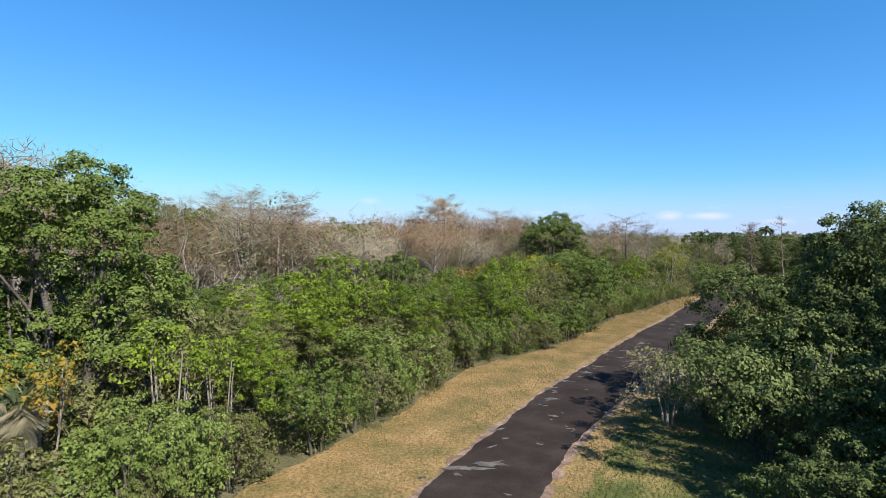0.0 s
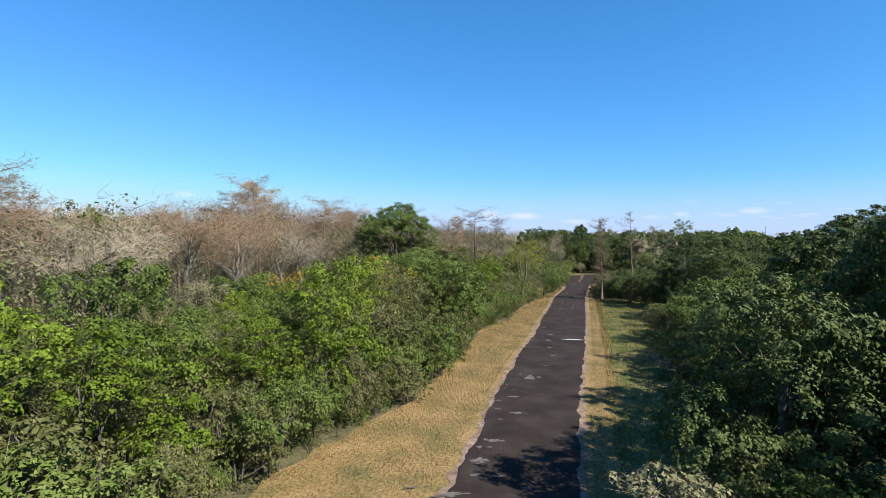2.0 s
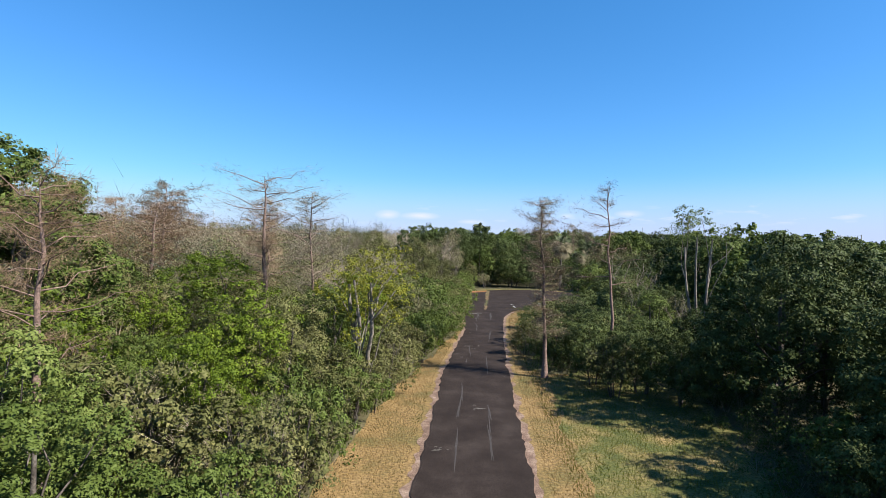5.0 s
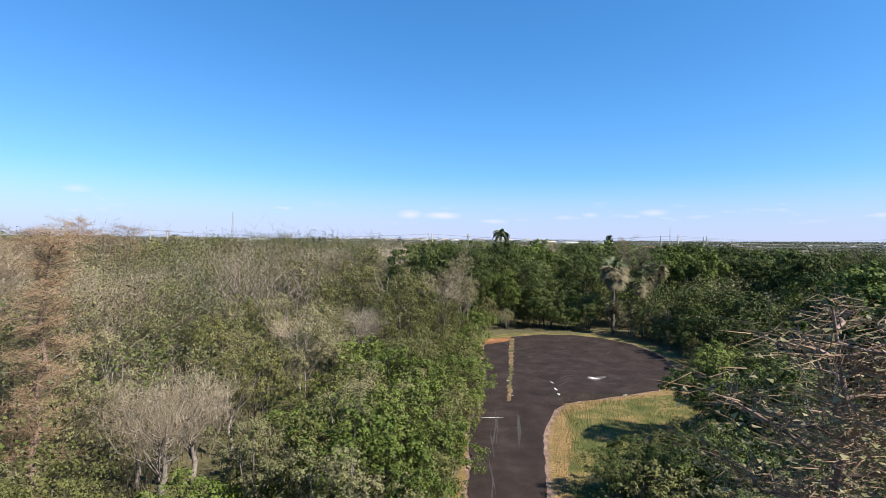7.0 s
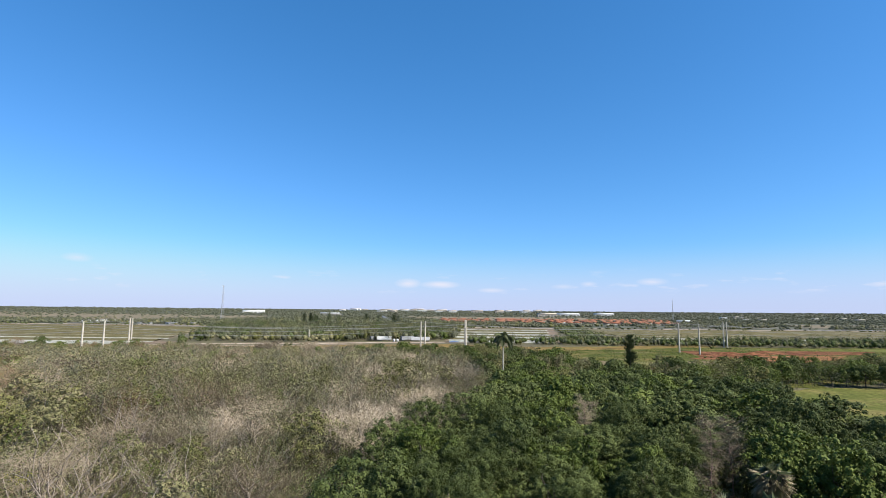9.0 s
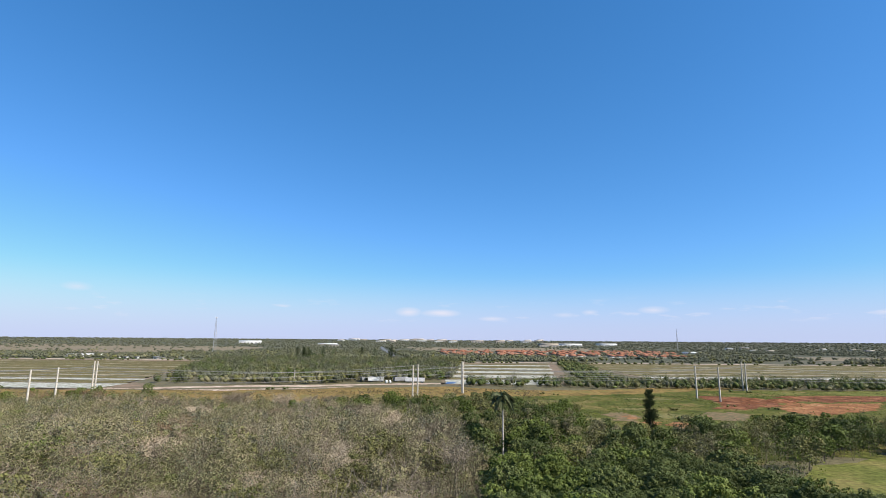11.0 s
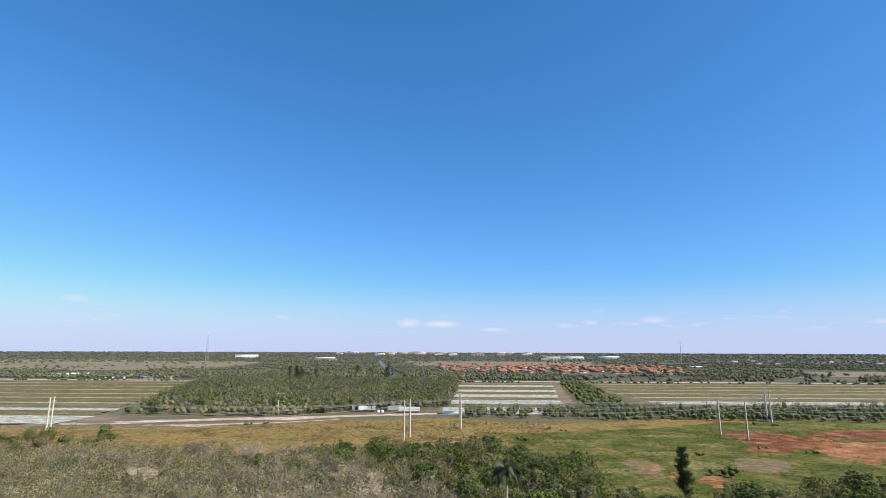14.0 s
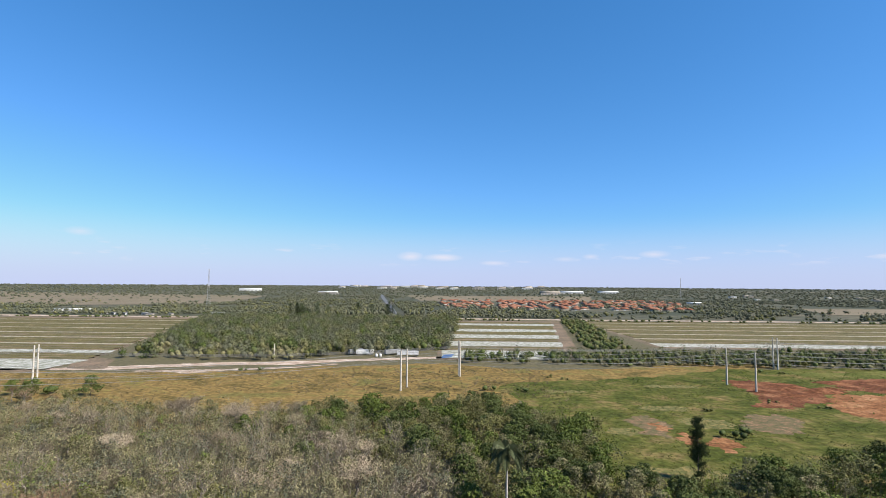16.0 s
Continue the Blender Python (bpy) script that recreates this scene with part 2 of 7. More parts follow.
M["far_land"] = noisy("far_land", [(0.33, (0.042, 0.052, 0.030)), (0.48, (0.066, 0.072, 0.040)), (0.58, (0.11, 0.10, 0.06)), (0.7, (0.21, 0.175, 0.12))], 0.004, 8, 0.95, 0.2, 0.06, 2.0)
M["meadow"] = noisy("green_meadow", [(0.3, (0.044, 0.058, 0.012)), (0.44, (0.078, 0.090, 0.020)), (0.55, (0.120, 0.118, 0.032)), (0.66, (0.21, 0.155, 0.066))], 0.06, 10, 0.95, 1.0, 0.35, 0.8, 0.05)
M["lawn"] = noisy("yellow_green_lawn", [(0.3, (0.085, 0.105, 0.024)), (0.5, (0.130, 0.138, 0.036)), (0.68, (0.21, 0.175, 0.066))], 0.05, 9, 0.95, 0.8, 0.6, 0.3, 0.05)
M["marsh"] = noisy("brown_marsh_grass", [(0.3, (0.085, 0.074, 0.026)), (0.42, (0.165, 0.120, 0.042)), (0.52, (0.250, 0.168, 0.062)), (0.60, (0.190, 0.155, 0.052)), (0.72, (0.12, 0.118, 0.038))], 0.05, 10, 0.95, 1.0, 0.4, 0.8, 0.05)
M["sand"] = noisy("pale_sand", [(0.3, (0.27, 0.185, 0.13)), (0.48, (0.46, 0.35, 0.265)), (0.7, (0.68, 0.575, 0.48))], 0.14, 7, 0.95, 0.4, 0.9, 0.2)
M["soil"] = noisy("brown_field_soil", [(0.3, (0.12, 0.095, 0.055)), (0.5, (0.19, 0.14, 0.09)), (0.7, (0.29, 0.20, 0.135))], 0.03, 8, 0.95, 0.5, 0.5, 0.2)
M["plastic"] = noisy("pale_mulch_rows", [(0.3, (0.13, 0.135, 0.075)), (0.45, (0.29, 0.29, 0.21)), (0.56, (0.50, 0.49, 0.43)), (0.68, (0.66, 0.65, 0.60))], 0.22, 9, 0.7, 0.3, 0.9, 0.2)
M["crop"] = noisy("olive_crop", [(0.3, (0.085, 0.078, 0.028)), (0.55, (0.13, 0.112, 0.044)), (0.75, (0.20, 0.15, 0.075))], 0.06, 6, 0.95, 0.8, 0.9, 0.4)
M["straw_bed"] = noisy("pale_straw_beds", [(0.3, (0.20, 0.17, 0.10)), (0.5, (0.33, 0.29, 0.19)), (0.7, (0.52, 0.49, 0.40))], 0.2, 7, 0.9, 0.3, 1.6, 0.2)
M["tan_field"] = noisy("tan_field", [(0.3, (0.17, 0.135, 0.085)), (0.7, (0.23, 0.19, 0.12))], 0.01, 6, 0.95, 0.3, 0.3, 0.5)
M["concrete"] = noisy("pale_concrete", [(0.3, (0.50, 0.455, 0.39)), (0.7, (0.66, 0.61, 0.53))], 0.8, 5, 0.85, 0.2, 8, 0.02)
M["metal"] = noisy("galvanised_steel", [(0.3, (0.30, 0.31, 0.32)), (0.7, (0.42, 0.43, 0.44))], 0.8, 5, 0.5, 0.1, 8, 0.01)
M["wire"] = noisy("weathered_wire", [(0.3, (0.22, 0.22, 0.22)), (0.7, (0.34, 0.34, 0.34))], 0.4, 3, 0.5, 0.1, 4, 0.01)
M["white_paint"] = noisy("white_paint", [(0.3, (0.70, 0.70, 0.69)), (0.7, (0.82, 0.82, 0.81))], 0.5, 5, 0.5, 0.05, 6, 0.01)
M["cream"] = noisy("cream_stucco", [(0.3, (0.48, 0.41, 0.33)), (0.7, (0.62, 0.55, 0.46))], 0.1, 5, 0.9, 0.1, 2, 0.02)
M["roof_tile"] = leafy("orange_roof_tiles", [(0.05, (0.22, 0.09, 0.055)), (0.5, (0.32, 0.135, 0.08)), (0.95, (0.38, 0.21, 0.145))], 0.0, 0.85, 0.002, 0.3)
M["rubber"] = noisy("black_rubber", [(0.3, (0.018, 0.018, 0.018)), (0.7, (0.035, 0.035, 0.035))], 3, 4, 0.85, 0.2, 20, 0.01)
M["glass"] = mat_new("dark_glass", 0.08)[0]
M["glass"].node_tree.nodes["Principled BSDF"].inputs["Base Color"].default_value = (0.02, 0.025, 0.03, 1)
M["grey_paint"] = noisy("grey_paint", [(0.3, (0.20, 0.205, 0.21)), (0.7, (0.32, 0.325, 0.33))], 0.5, 5, 0.6, 0.1, 6, 0.01)
M["blue_tarp"] = noisy("blue_tarp", [(0.3, (0.05, 0.11, 0.25)), (0.7, (0.09, 0.17, 0.33))], 0.3, 5, 0.5, 0.4, 3, 0.1)
M["water"] = noisy("canal_water", [(0.3, (0.10, 0.105, 0.11)), (0.7, (0.17, 0.175, 0.18))], 0.02, 3, 0.6, 0.1, 0.3, 0.05, 0.2)
M["pine_leaf"] = leafy("pine_needles", [(0.05, (0.028, 0.045, 0.018)), (0.5, (0.05, 0.07, 0.028)), (0.95, (0.09, 0.105, 0.045))], 0.2, 0.7)

# ---- geometry helpers ----


def mesh_np(name, V, F, mats, idx=None, smooth=False):
    """A mesh from arrays: V (n, 3), F (m, 3 or 4) or a list of such arrays."""
    groups = F if isinstance(F, list) else [F]
    groups = [np.asarray(g, dtype=np.int32) for g in groups if len(g)]
    me = bpy.data.meshes.new(name)
    V = np.asarray(V, dtype=np.float32)
    me.vertices.add(len(V))
    me.vertices.foreach_set("co", V.ravel())
    loops = np.concatenate([g.ravel() for g in groups])
    sizes = np.concatenate([np.full(len(g), g.shape[1], dtype=np.int32) for g in groups])
    me.loops.add(len(loops))
    me.loops.foreach_set("vertex_index", loops)
    me.polygons.add(len(sizes))
    me.polygons.foreach_set("loop_start", np.r_[0, np.cumsum(sizes)[:-1]].astype(np.int32))
    if idx is not None:
        me.polygons.foreach_set("material_index", np.asarray(idx, dtype=np.int32))
    me.update(calc_edges=True)
    me.validate()
    if smooth:
        me.polygons.foreach_set("use_smooth", np.ones(len(me.polygons), dtype=bool))
    for m in mats if isinstance(mats, (list, tuple)) else [mats]:
        me.materials.append(m)
    return me


def part(name, me, parent, label=""):
    ob = new(name, me)
    ob.parent = parent
    if label:
        tagged(ob, label)
    return ob


class Build:
    """Gathers triangles and quads for one mesh, with a material slot for each face."""

    def __init__(self):
        self.v, self.t, self.q, self.ti, self.qi, self.n = [], [], [], [], [], 0

    def add(self, V, F, slot=0):
        V, F = np.asarray(V, dtype=np.float32), np.asarray(F, dtype=np.int32)
        if not len(F):
            return self
        self.v.append(V)
        (self.t if F.shape[1] == 3 else self.q).append(F + self.n)
        (self.ti if F.shape[1] == 3 else self.qi).append(np.full(len(F), slot))
        self.n += len(V)
        return self

    def join(self, other, m=None, slot=None):
        """Other Build, moved by a 4 x 4 matrix."""
        if not other.v:
            return self
        V = np.concatenate(other.v)
        if m is not None:
            a = np.array(m)
            V = V @ a[:3, :3].T + a[:3, 3]
        base = self.n
        self.v.append(V.astype(np.float32))
        for f, i, mine, mi in ((other.t, other.ti, self.t, self.ti), (other.q, other.qi, self.q, self.qi)):
            for g, s in zip(f, i):
                mine.append(g + base)
                mi.append(s if slot is None else np.full(len(s), slot))
        self.n += len(V)
        return self

    def mesh(self, name, mats, smooth=False):
        groups, idx = [], []
        for f, i in ((self.t, self.ti), (self.q, self.qi)):
            if f:
                groups.append(np.concatenate(f))
                idx.append(np.concatenate(i))
        return mesh_np(name, np.concatenate(self.v), groups, mats, np.concatenate(idx), smooth)


def unit(a):
    return a / np.maximum(np.linalg.norm(a, axis=-1, keepdims=True), 1e-9)


def leaves(rng, C, N, size, aspect=0.56, tilt=0.42):
    """Rhombic leaves (or sprays of leaves) at the centres C, faces about the way N."""
    n = len(C)
    nn = unit(N + rng.normal(0, tilt, (n, 3)))
    t = unit(np.cross(nn, rng.normal(0, 1, (n, 3))))
    b = np.cross(nn, t)
    s = (size * rng.uniform(0.6, 1.35, n))[:, None]
    V = np.stack([C - t * s * 0.5, C - b * s * aspect * 0.5 + nn * s * 0.06, C + t * s * 0.5, C + b * s * aspect * 0.5 + nn * s * 0.06], 1).reshape(-1, 3)
    return V, np.arange(4 * n).reshape(-1, 4)


def tri_leaves(rng, C, N, size, tilt=0.4):
    n = len(C)
    nn = unit(N + rng.normal(0, tilt, (n, 3)))
    t = unit(np.cross(nn, rng.normal(0, 1, (n, 3))))
    b = np.cross(nn, t)
    s = (size * rng.uniform(0.6, 1.4, n))[:, None]
    V = np.stack([C - t * s * 0.5, C + t * s * 0.5 - b * s * 0.2, C + b * s * 0.6], 1).reshape(-1, 3)
    return V, np.arange(3 * n).reshape(-1, 3)


def spikes(P, Q, width):
    """Long thin triangles from the points P to the points Q."""
    d = unit(Q - P)
    side = unit(np.cross(d, np.array([0.31, 0.87, 0.38])))
    w = np.asarray(width)[..., None] if np.ndim(width) else width
    V = np.stack([P - side * w, P + side * w, Q], 1).reshape(-1, 3)
    return V, np.arange(len(V)).reshape(-1, 3)


def tube(points, radii, sides=6):
    P = np.asarray(points, dtype=float)
    d = unit(np.gradient(P, axis=0))
    a = unit(np.cross(d, np.array([0.2, 0.95, 0.1]) + 0 * d))
    b = np.cross(d, a)
    ang = np.linspace(0, 2 * np.pi, sides, endpoint=False)
    V = (P[:, None] + np.asarray(radii)[:, None, None] * (np.cos(ang)[None, :, None] * a[:, None] + np.sin(ang)[None, :, None] * b[:, None])).reshape(-1, 3)
    F = []
    for i in range(len(P) - 1):
        for j in range(sides):
            k = (j + 1) % sides
            F.append((i * sides + j, i * sides + k, (i + 1) * sides + k, (i + 1) * sides + j))
    return V, np.array(F)


def limb(rng, p, q, r0, r1, steps=5, wob=0.06, sides=5, sag=0.0):
    p, q = np.asarray(p, float), np.asarray(q, float)
    t = np.linspace(0, 1, steps)
    P = p + (q - p) * t[:, None]
    L = np.linalg.norm(q - p)
    P[1:-1] += rng.normal(0, wob * L, (steps - 2, 3))
    P[:, 2] += sag * L * np.sin(t * np.pi)
    return tube(P, r0 + (r1 - r0) * t, sides)


_ico = bmesh.new()
bmesh.ops.create_icosphere(_ico, subdivisions=1, radius=1)
ICO_V = np.array([v.co[:] for v in _ico.verts])
_ico.verts.ensure_lookup_table()
ICO_F = np.array([[v.index for v in f.verts] for f in _ico.faces])
_ico.free()


def lump(rng, c, r, flat=1.0):
    V = ICO_V * (r * rng.uniform(0.75, 1.15, (len(ICO_V), 1))) * np.array([1, 1, flat])
    return V + np.asarray(c), ICO_F


def crown_clumps(rng, height, base, radius, count, lean=(0, 0), clump=(0.22, 0.38), jag=0.14):
    """Places and sizes of the leaf clumps of a crown between the heights base and height."""
    out = []
    half, mid = (height - base) / 2, (height + base) / 2
    for i in range(max(7, int(count * 0.52))):
        z = rng.uniform(-0.8, 1.0)
        a = rng.uniform(0, 2 * np.pi)
        rr = math.sqrt(max(0.03, 1 - max(z, -0.3) ** 2)) * rng.uniform(0.62, 1.0) * (1 + rng.normal(0, jag))
        k = 1.3 * rng.uniform(*clump) * radius
        c = np.array([rr * (radius - k * 0.6) * math.cos(a), rr * (radius - k * 0.6) * math.sin(a), mid + z * max(0.2, half - k * 0.98)])
        c[:2] += np.array(lean) * (c[2] / height)
        out.append((c, k))
    out.append((np.array([lean[0] * 0.6, lean[1] * 0.6, mid]), radius * 0.5))
    return out


def foliage(rng, clumps, per_m2, size, tri=False, up=0.35, flat=0.72, slot=0, ragged=0.14):
    """Leaves in tufts round the clumps, with a few broader sprays inside; none deep within the crown."""
    cc, kk = np.array([c for c, _ in clumps]), np.array([k for _, k in clumps])
    C, N, S = [], [], []
    for c, k in clumps:
        n = max(8, int(per_m2 * 4 * np.pi * k * k))
        nt = max(5, int(rng.uniform(15, 22)))
        d = unit(rng.normal(0, 1, (nt, 3)) + np.array([0, 0, up]))
        tc = c + d * (k * rng.uniform(0.6, 1.0 + ragged, nt))[:, None] * np.array([1, 1, flat])
        tr = k * rng.uniform(0.16, 0.40, nt)
        j = rng.integers(0, nt, n)
        o = unit(rng.normal(0, 1, (n, 3)) + np.array([0, 0, 0.6])) * np.array([1, 1, 0.7])
        C.append(tc[j] + o * (tr[j] * rng.uniform(0.5, 1.1, n))[:, None])
        N.append(0.9 * o + 0.35 * d[j] + np.array([0, 0, 0.3]))
        S.append(np.full(n, size))
        m = max(3, n // 16)
        o = unit(rng.normal(0, 1, (m, 3))) * (k * 0.7 * rng.random((m, 1)) ** 0.4)
        C.append(c + o)
        N.append(o)
        S.append(np.full(m, size * 1.5))
    C, N, S = np.concatenate(C), np.concatenate(N), np.concatenate(S)
    deep = (np.linalg.norm(C[:, None] - cc[None], axis=2) < 0.66 * kk[None]).sum(1)
    keep = (deep < 1) | (rng.random(len(C)) < 0.12)
    C, N, S = C[keep], N[keep], S[keep]
    V, F = (tri_leaves if tri else leaves)(rng, C, N, S)
    return Build().add(V, F, slot)


def bare_brush(rng, height, radius, stems=8, twigs=70, w=0.02):
    """A leafless bush: stems that fan out and many fine twigs."""
    g = Build()
    a = rng.uniform(0, 2 * np.pi, stems)
    r = radius * np.sqrt(rng.random(stems))
    P = np.stack([0.15 * r * np.cos(a), 0.15 * r * np.sin(a), np.zeros(stems)], 1)
    Q = np.stack([r * np.cos(a), r * np.sin(a), height * rng.uniform(0.55, 1.0, stems)], 1)
    V, F = spikes(P, Q, w * 1.6)
    g.add(V, F)
    i = rng.integers(0, stems, twigs)
    s = rng.uniform(0.45, 1.0, twigs)[:, None]
    p = P[i] + (Q[i] - P[i]) * s
    d = unit(rng.normal(0, 1, (twigs, 3)) * np.array([1, 1, 0.7]) + np.array([0, 0, 0.4]) + 0.3 * unit(Q[i] - P[i]))
    V, F = spikes(p, p + d * (height * rng.uniform(0.05, 0.17, twigs))[:, None], w)
    return g.add(V, F)


def ground_z(x, y):
    """The land is flat near by and rises a little towards the far horizon."""
    t = np.clip((np.hypot(x, np.asarray(y) - 150) - 1700) / 2950, 0, 1)
    return 34 * t * t * (3 - 2 * t)


def lerp_path(rows, y):
    return float(np.interp(y, [r[0] for r in rows], [r[1] for r in rows]))


def rumple(x, y, s=1.0):
    """Smooth noise in the plane, about -1 to 1."""
    return noise.noise(Vector((x * s, y * s, 3.7)))

# ---- ground, road and verges ----
ROAD_L = [(-45, 4), (-25, -1), (0, -5), (10, -6.4), (17.7, -6.95), (22.5, -7.0), (27.4, -6.95), (36.9, -6.45), (44.1, -6.1), (55.3, -5.3), (62.9, -4.4), (72.9, -3.75), (83.9, -2.8), (98.5, -1.8), (117.5, 0.7), (128, 1.0), (142, 1.05)]
ROAD_R = [(-45, 9), (-28, 5), (-10, 1.5), (6, -1.6), (16, -3.1), (20.6, -3.35), (25.5, -3.1), (31.3, -2.4), (37, -2.0), (43.6, -1.6), (55.4, -0.4), (66, 0.45), (77, 1.35), (98.5, 2.9), (112, 4.2), (118, 4.9), (125.8, 5.9), (129.5, 6.8)]
LOOP = [(2.2, 145.5), (3.0, 152), (3.4, 161), (7.6, 165), (12, 167), (16.5, 167), (20, 165), (22.8, 161), (24.2, 154.5), (23.3, 147.5), (21, 142.5), (18.3, 138.7), (12.8, 136), (9, 134.2), (7.7, 132)]
VERGE_L = [(-45, -3), (-10, -9), (10.6, -12.3), (20, -12.2), (31.6, -13.4), (42, -10.4), (66, -9.5), (73, -7.6), (93, -5.2), (105, -2.6), (118, 0.1), (140, 0.45), (150, 1.6)]
VERGE_R = [(-45, 14), (0, 7), (14, 7), (19.7, 5), (26, 2.5), (40, 3.0), (50, 4.6), (58, 4.6), (64, 6), (76, 8.8), (83, 11.0), (93, 13.6), (97, 8.5), (99.5, 4.8), (108, 5.0), (112, 6), (118, 7.5), (124, 12), (128, 18), (134, 22), (140, 25)]


def ground_sheet():
    rings = [0, 15, 40, 90, 160, 260, 420, 640, 900, 1250, 1700, 2000, 2300, 2600, 2900, 3200, 3500, 3800, 4100, 4400, 4700]
    n = 120
    V = [(0, 150, 0)]
    for r in rings[1:]:
        for k in range(n):
            a = 2 * math.pi * k / n
            x, y = r * math.cos(a), 150 + r * math.sin(a)
            V.append((x, y, float(ground_z(x, y))))
    T = [(0, 1 + k, 1 + (k + 1) % n) for k in range(n)]
    Q, qi = [], []
    for i in range(1, len(rings) - 1):
        for k in range(n):
            a, b = 1 + (i - 1) * n, 1 + i * n
            j = (k + 1) % n
            Q.append((a + k, b + k, b + j, a + j))
            qi.append(1 if rings[i] >= 900 else 0)
    me = mesh_np("ground", V, [np.array(T), np.array(Q)], [M["floor"], M["far_land"]], np.r_[np.zeros(n), qi], True)
    return tagged(new("ground", me), "flat dark forest floor and far farmland", "ground", kind="structure")


def densify(pts, step, jag, freq, closed=True):
    out = []
    for (x0, y0), (x1, y1) in zip(pts, pts[1:] + pts[:1] if closed else pts[1:]):
        L = math.hypot(x1 - x0, y1 - y0)
        n = max(1, int(L / step))
        nx, ny = (y1 - y0) / max(L, 1e-6), -(x1 - x0) / max(L, 1e-6)
        for i in range(n):
            t = i / n
            x, y = x0 + (x1 - x0) * t, y0 + (y1 - y0) * t
            d = jag * (rumple(x, y, freq) + 0.5 * rumple(x + 31, y, freq * 3.1))
            out.append((x + nx * d, y + ny * d))
    return out


def sheet(name, pts, z, mat, step=1.0, jag=0.2, freq=0.4, thick=0.0, label="", category="", parent=None, kind="structure"):
    """A flat sheet with a ragged outline on the ground; thick: it stands that high on its own edge."""
    bm = bmesh.new()
    vs = [bm.verts.new((x, y, z + float(ground_z(x, y)))) for x, y in densify(pts, step, jag, freq)]
    f = bm.faces.new(vs)
    if f.normal.z < 0:
        f.normal_flip()
    f.normal_update()
    if f.normal.z < 0:
        bmesh.ops.reverse_faces(bm, faces=[f])
    if thick:
        r = bmesh.ops.extrude_edge_only(bm, edges=list(bm.edges))
        for v in r["geom"]:
            if isinstance(v, bmesh.types.BMVert):
                v.co.z -= thick
    bmesh.ops.triangulate(bm, faces=[f for f in bm.faces if len(f.verts) > 4])
    me = bpy.data.meshes.new(name)
    bm.to_mesh(me)
    bm.free()
    me.materials.append(mat)
    ob = new(name, me)
    if parent:
        ob.parent = parent
        if label:
            tagged(ob, label)
    else:
        tagged(ob, label, category, kind=kind)
    return ob


ground_sheet()
road_pts = [(x, y) for y, x in ROAD_L] + LOOP + [(x, y) for y, x in reversed(ROAD_R)]
verge_pts = [(x, y) for y, x in VERGE_L] + [(2.6, 163), (6.5, 167.0), (12, 169.2), (19, 168.2), (24.6, 163.5), (26.4, 156), (26, 147)] + [(x, y) for y, x in reversed(VERGE_R)]
sheet("verge", verge_pts, 0.012, M["verge"], 0.7, 0.5, 0.5, label="dry tan grass verge beside the road", category="verge")
sheet("verge", [(-1.9, 12), (-2.0, 22), (-0.6, 34), (0.9, 48), (2.6, 66), (3.8, 80), (5.4, 97), (9, 99.5), (15, 95), (11.6, 83), (10, 76), (6, 64), (4.6, 57), (5, 48), (3, 40), (2.5, 26), (5, 19.7), (7, 12)], 0.018, M["verge_green"], 0.7, 0.6, 0.6, label="green and straw verge in front of the trees", category="verge")
sheet("verge", [(6.2, 116), (7.2, 124), (8.6, 131), (13, 135), (18.6, 137.4), (22, 136.4), (22, 134), (18, 128), (12, 124), (7.5, 118)], 0.018, M["verge_green"], 0.7, 0.5, 0.6, label="green and straw grass island beside the turnaround", category="verge")
sheet("verge", [(3.0, 163.5), (6.5, 166.8), (12, 169), (19, 168), (24.4, 163.4), (26.2, 156), (25, 149), (22, 152), (20, 160), (14, 164), (8, 163)], 0.018, M["verge_green"], 0.7, 0.5, 0.6, label="green and straw grass round the turnaround", category="verge")
gravel_pts = []
for i, (x, y) in enumerate(road_pts):
    (xa, ya), (xb, yb) = road_pts[i - 1], road_pts[(i + 1) % len(road_pts)]
    d = math.hypot(xb - xa, yb - ya)
    gravel_pts.append((x - (yb - ya) / d * 0.28, y + (xb - xa) / d * 0.28))
sheet("road_edge", gravel_pts, 0.03, M["gravel"], 0.3, 0.30, 1.5, label="crumbled pinkish limerock along the asphalt", category="road edge")
road = sheet("road", road_pts, 0.065, M["asphalt"], 0.3, 0.20, 0.8, thick=0.05, label="worn dark asphalt lane with a turnaround at its end", category="road")


def patch(rng, x, y, a, b, turn, mat, name="worn_patch", label="", z=0.069):
    n = 34
    c, s = math.cos(turn), math.sin(turn)
    ph = rng.uniform(0, 100)
    pts = []
    for k in range(n):
        t = 2 * math.pi * k / n
        r = 0.9 + 0.7 * noise.noise(Vector((math.cos(t) * 1.5 + ph, math.sin(t) * 1.5, ph))) + 0.5 * noise.noise(Vector((math.cos(t) * 3.2 + ph, math.sin(t) * 4.5, ph))) + rng.normal(0, 0.045)
        u, v = a * r * math.cos(t), b * r * math.sin(t)
        pts.append((x + c * u - s * v, y + s * u + c * v))
    me = mesh_np(name, [(px, py, z) for px, py in pts] + [(x, y, z + 0.004)], np.array([(k, (k + 1) % n, n) for k in range(n)]), mat)
    part(name, me, road, label)


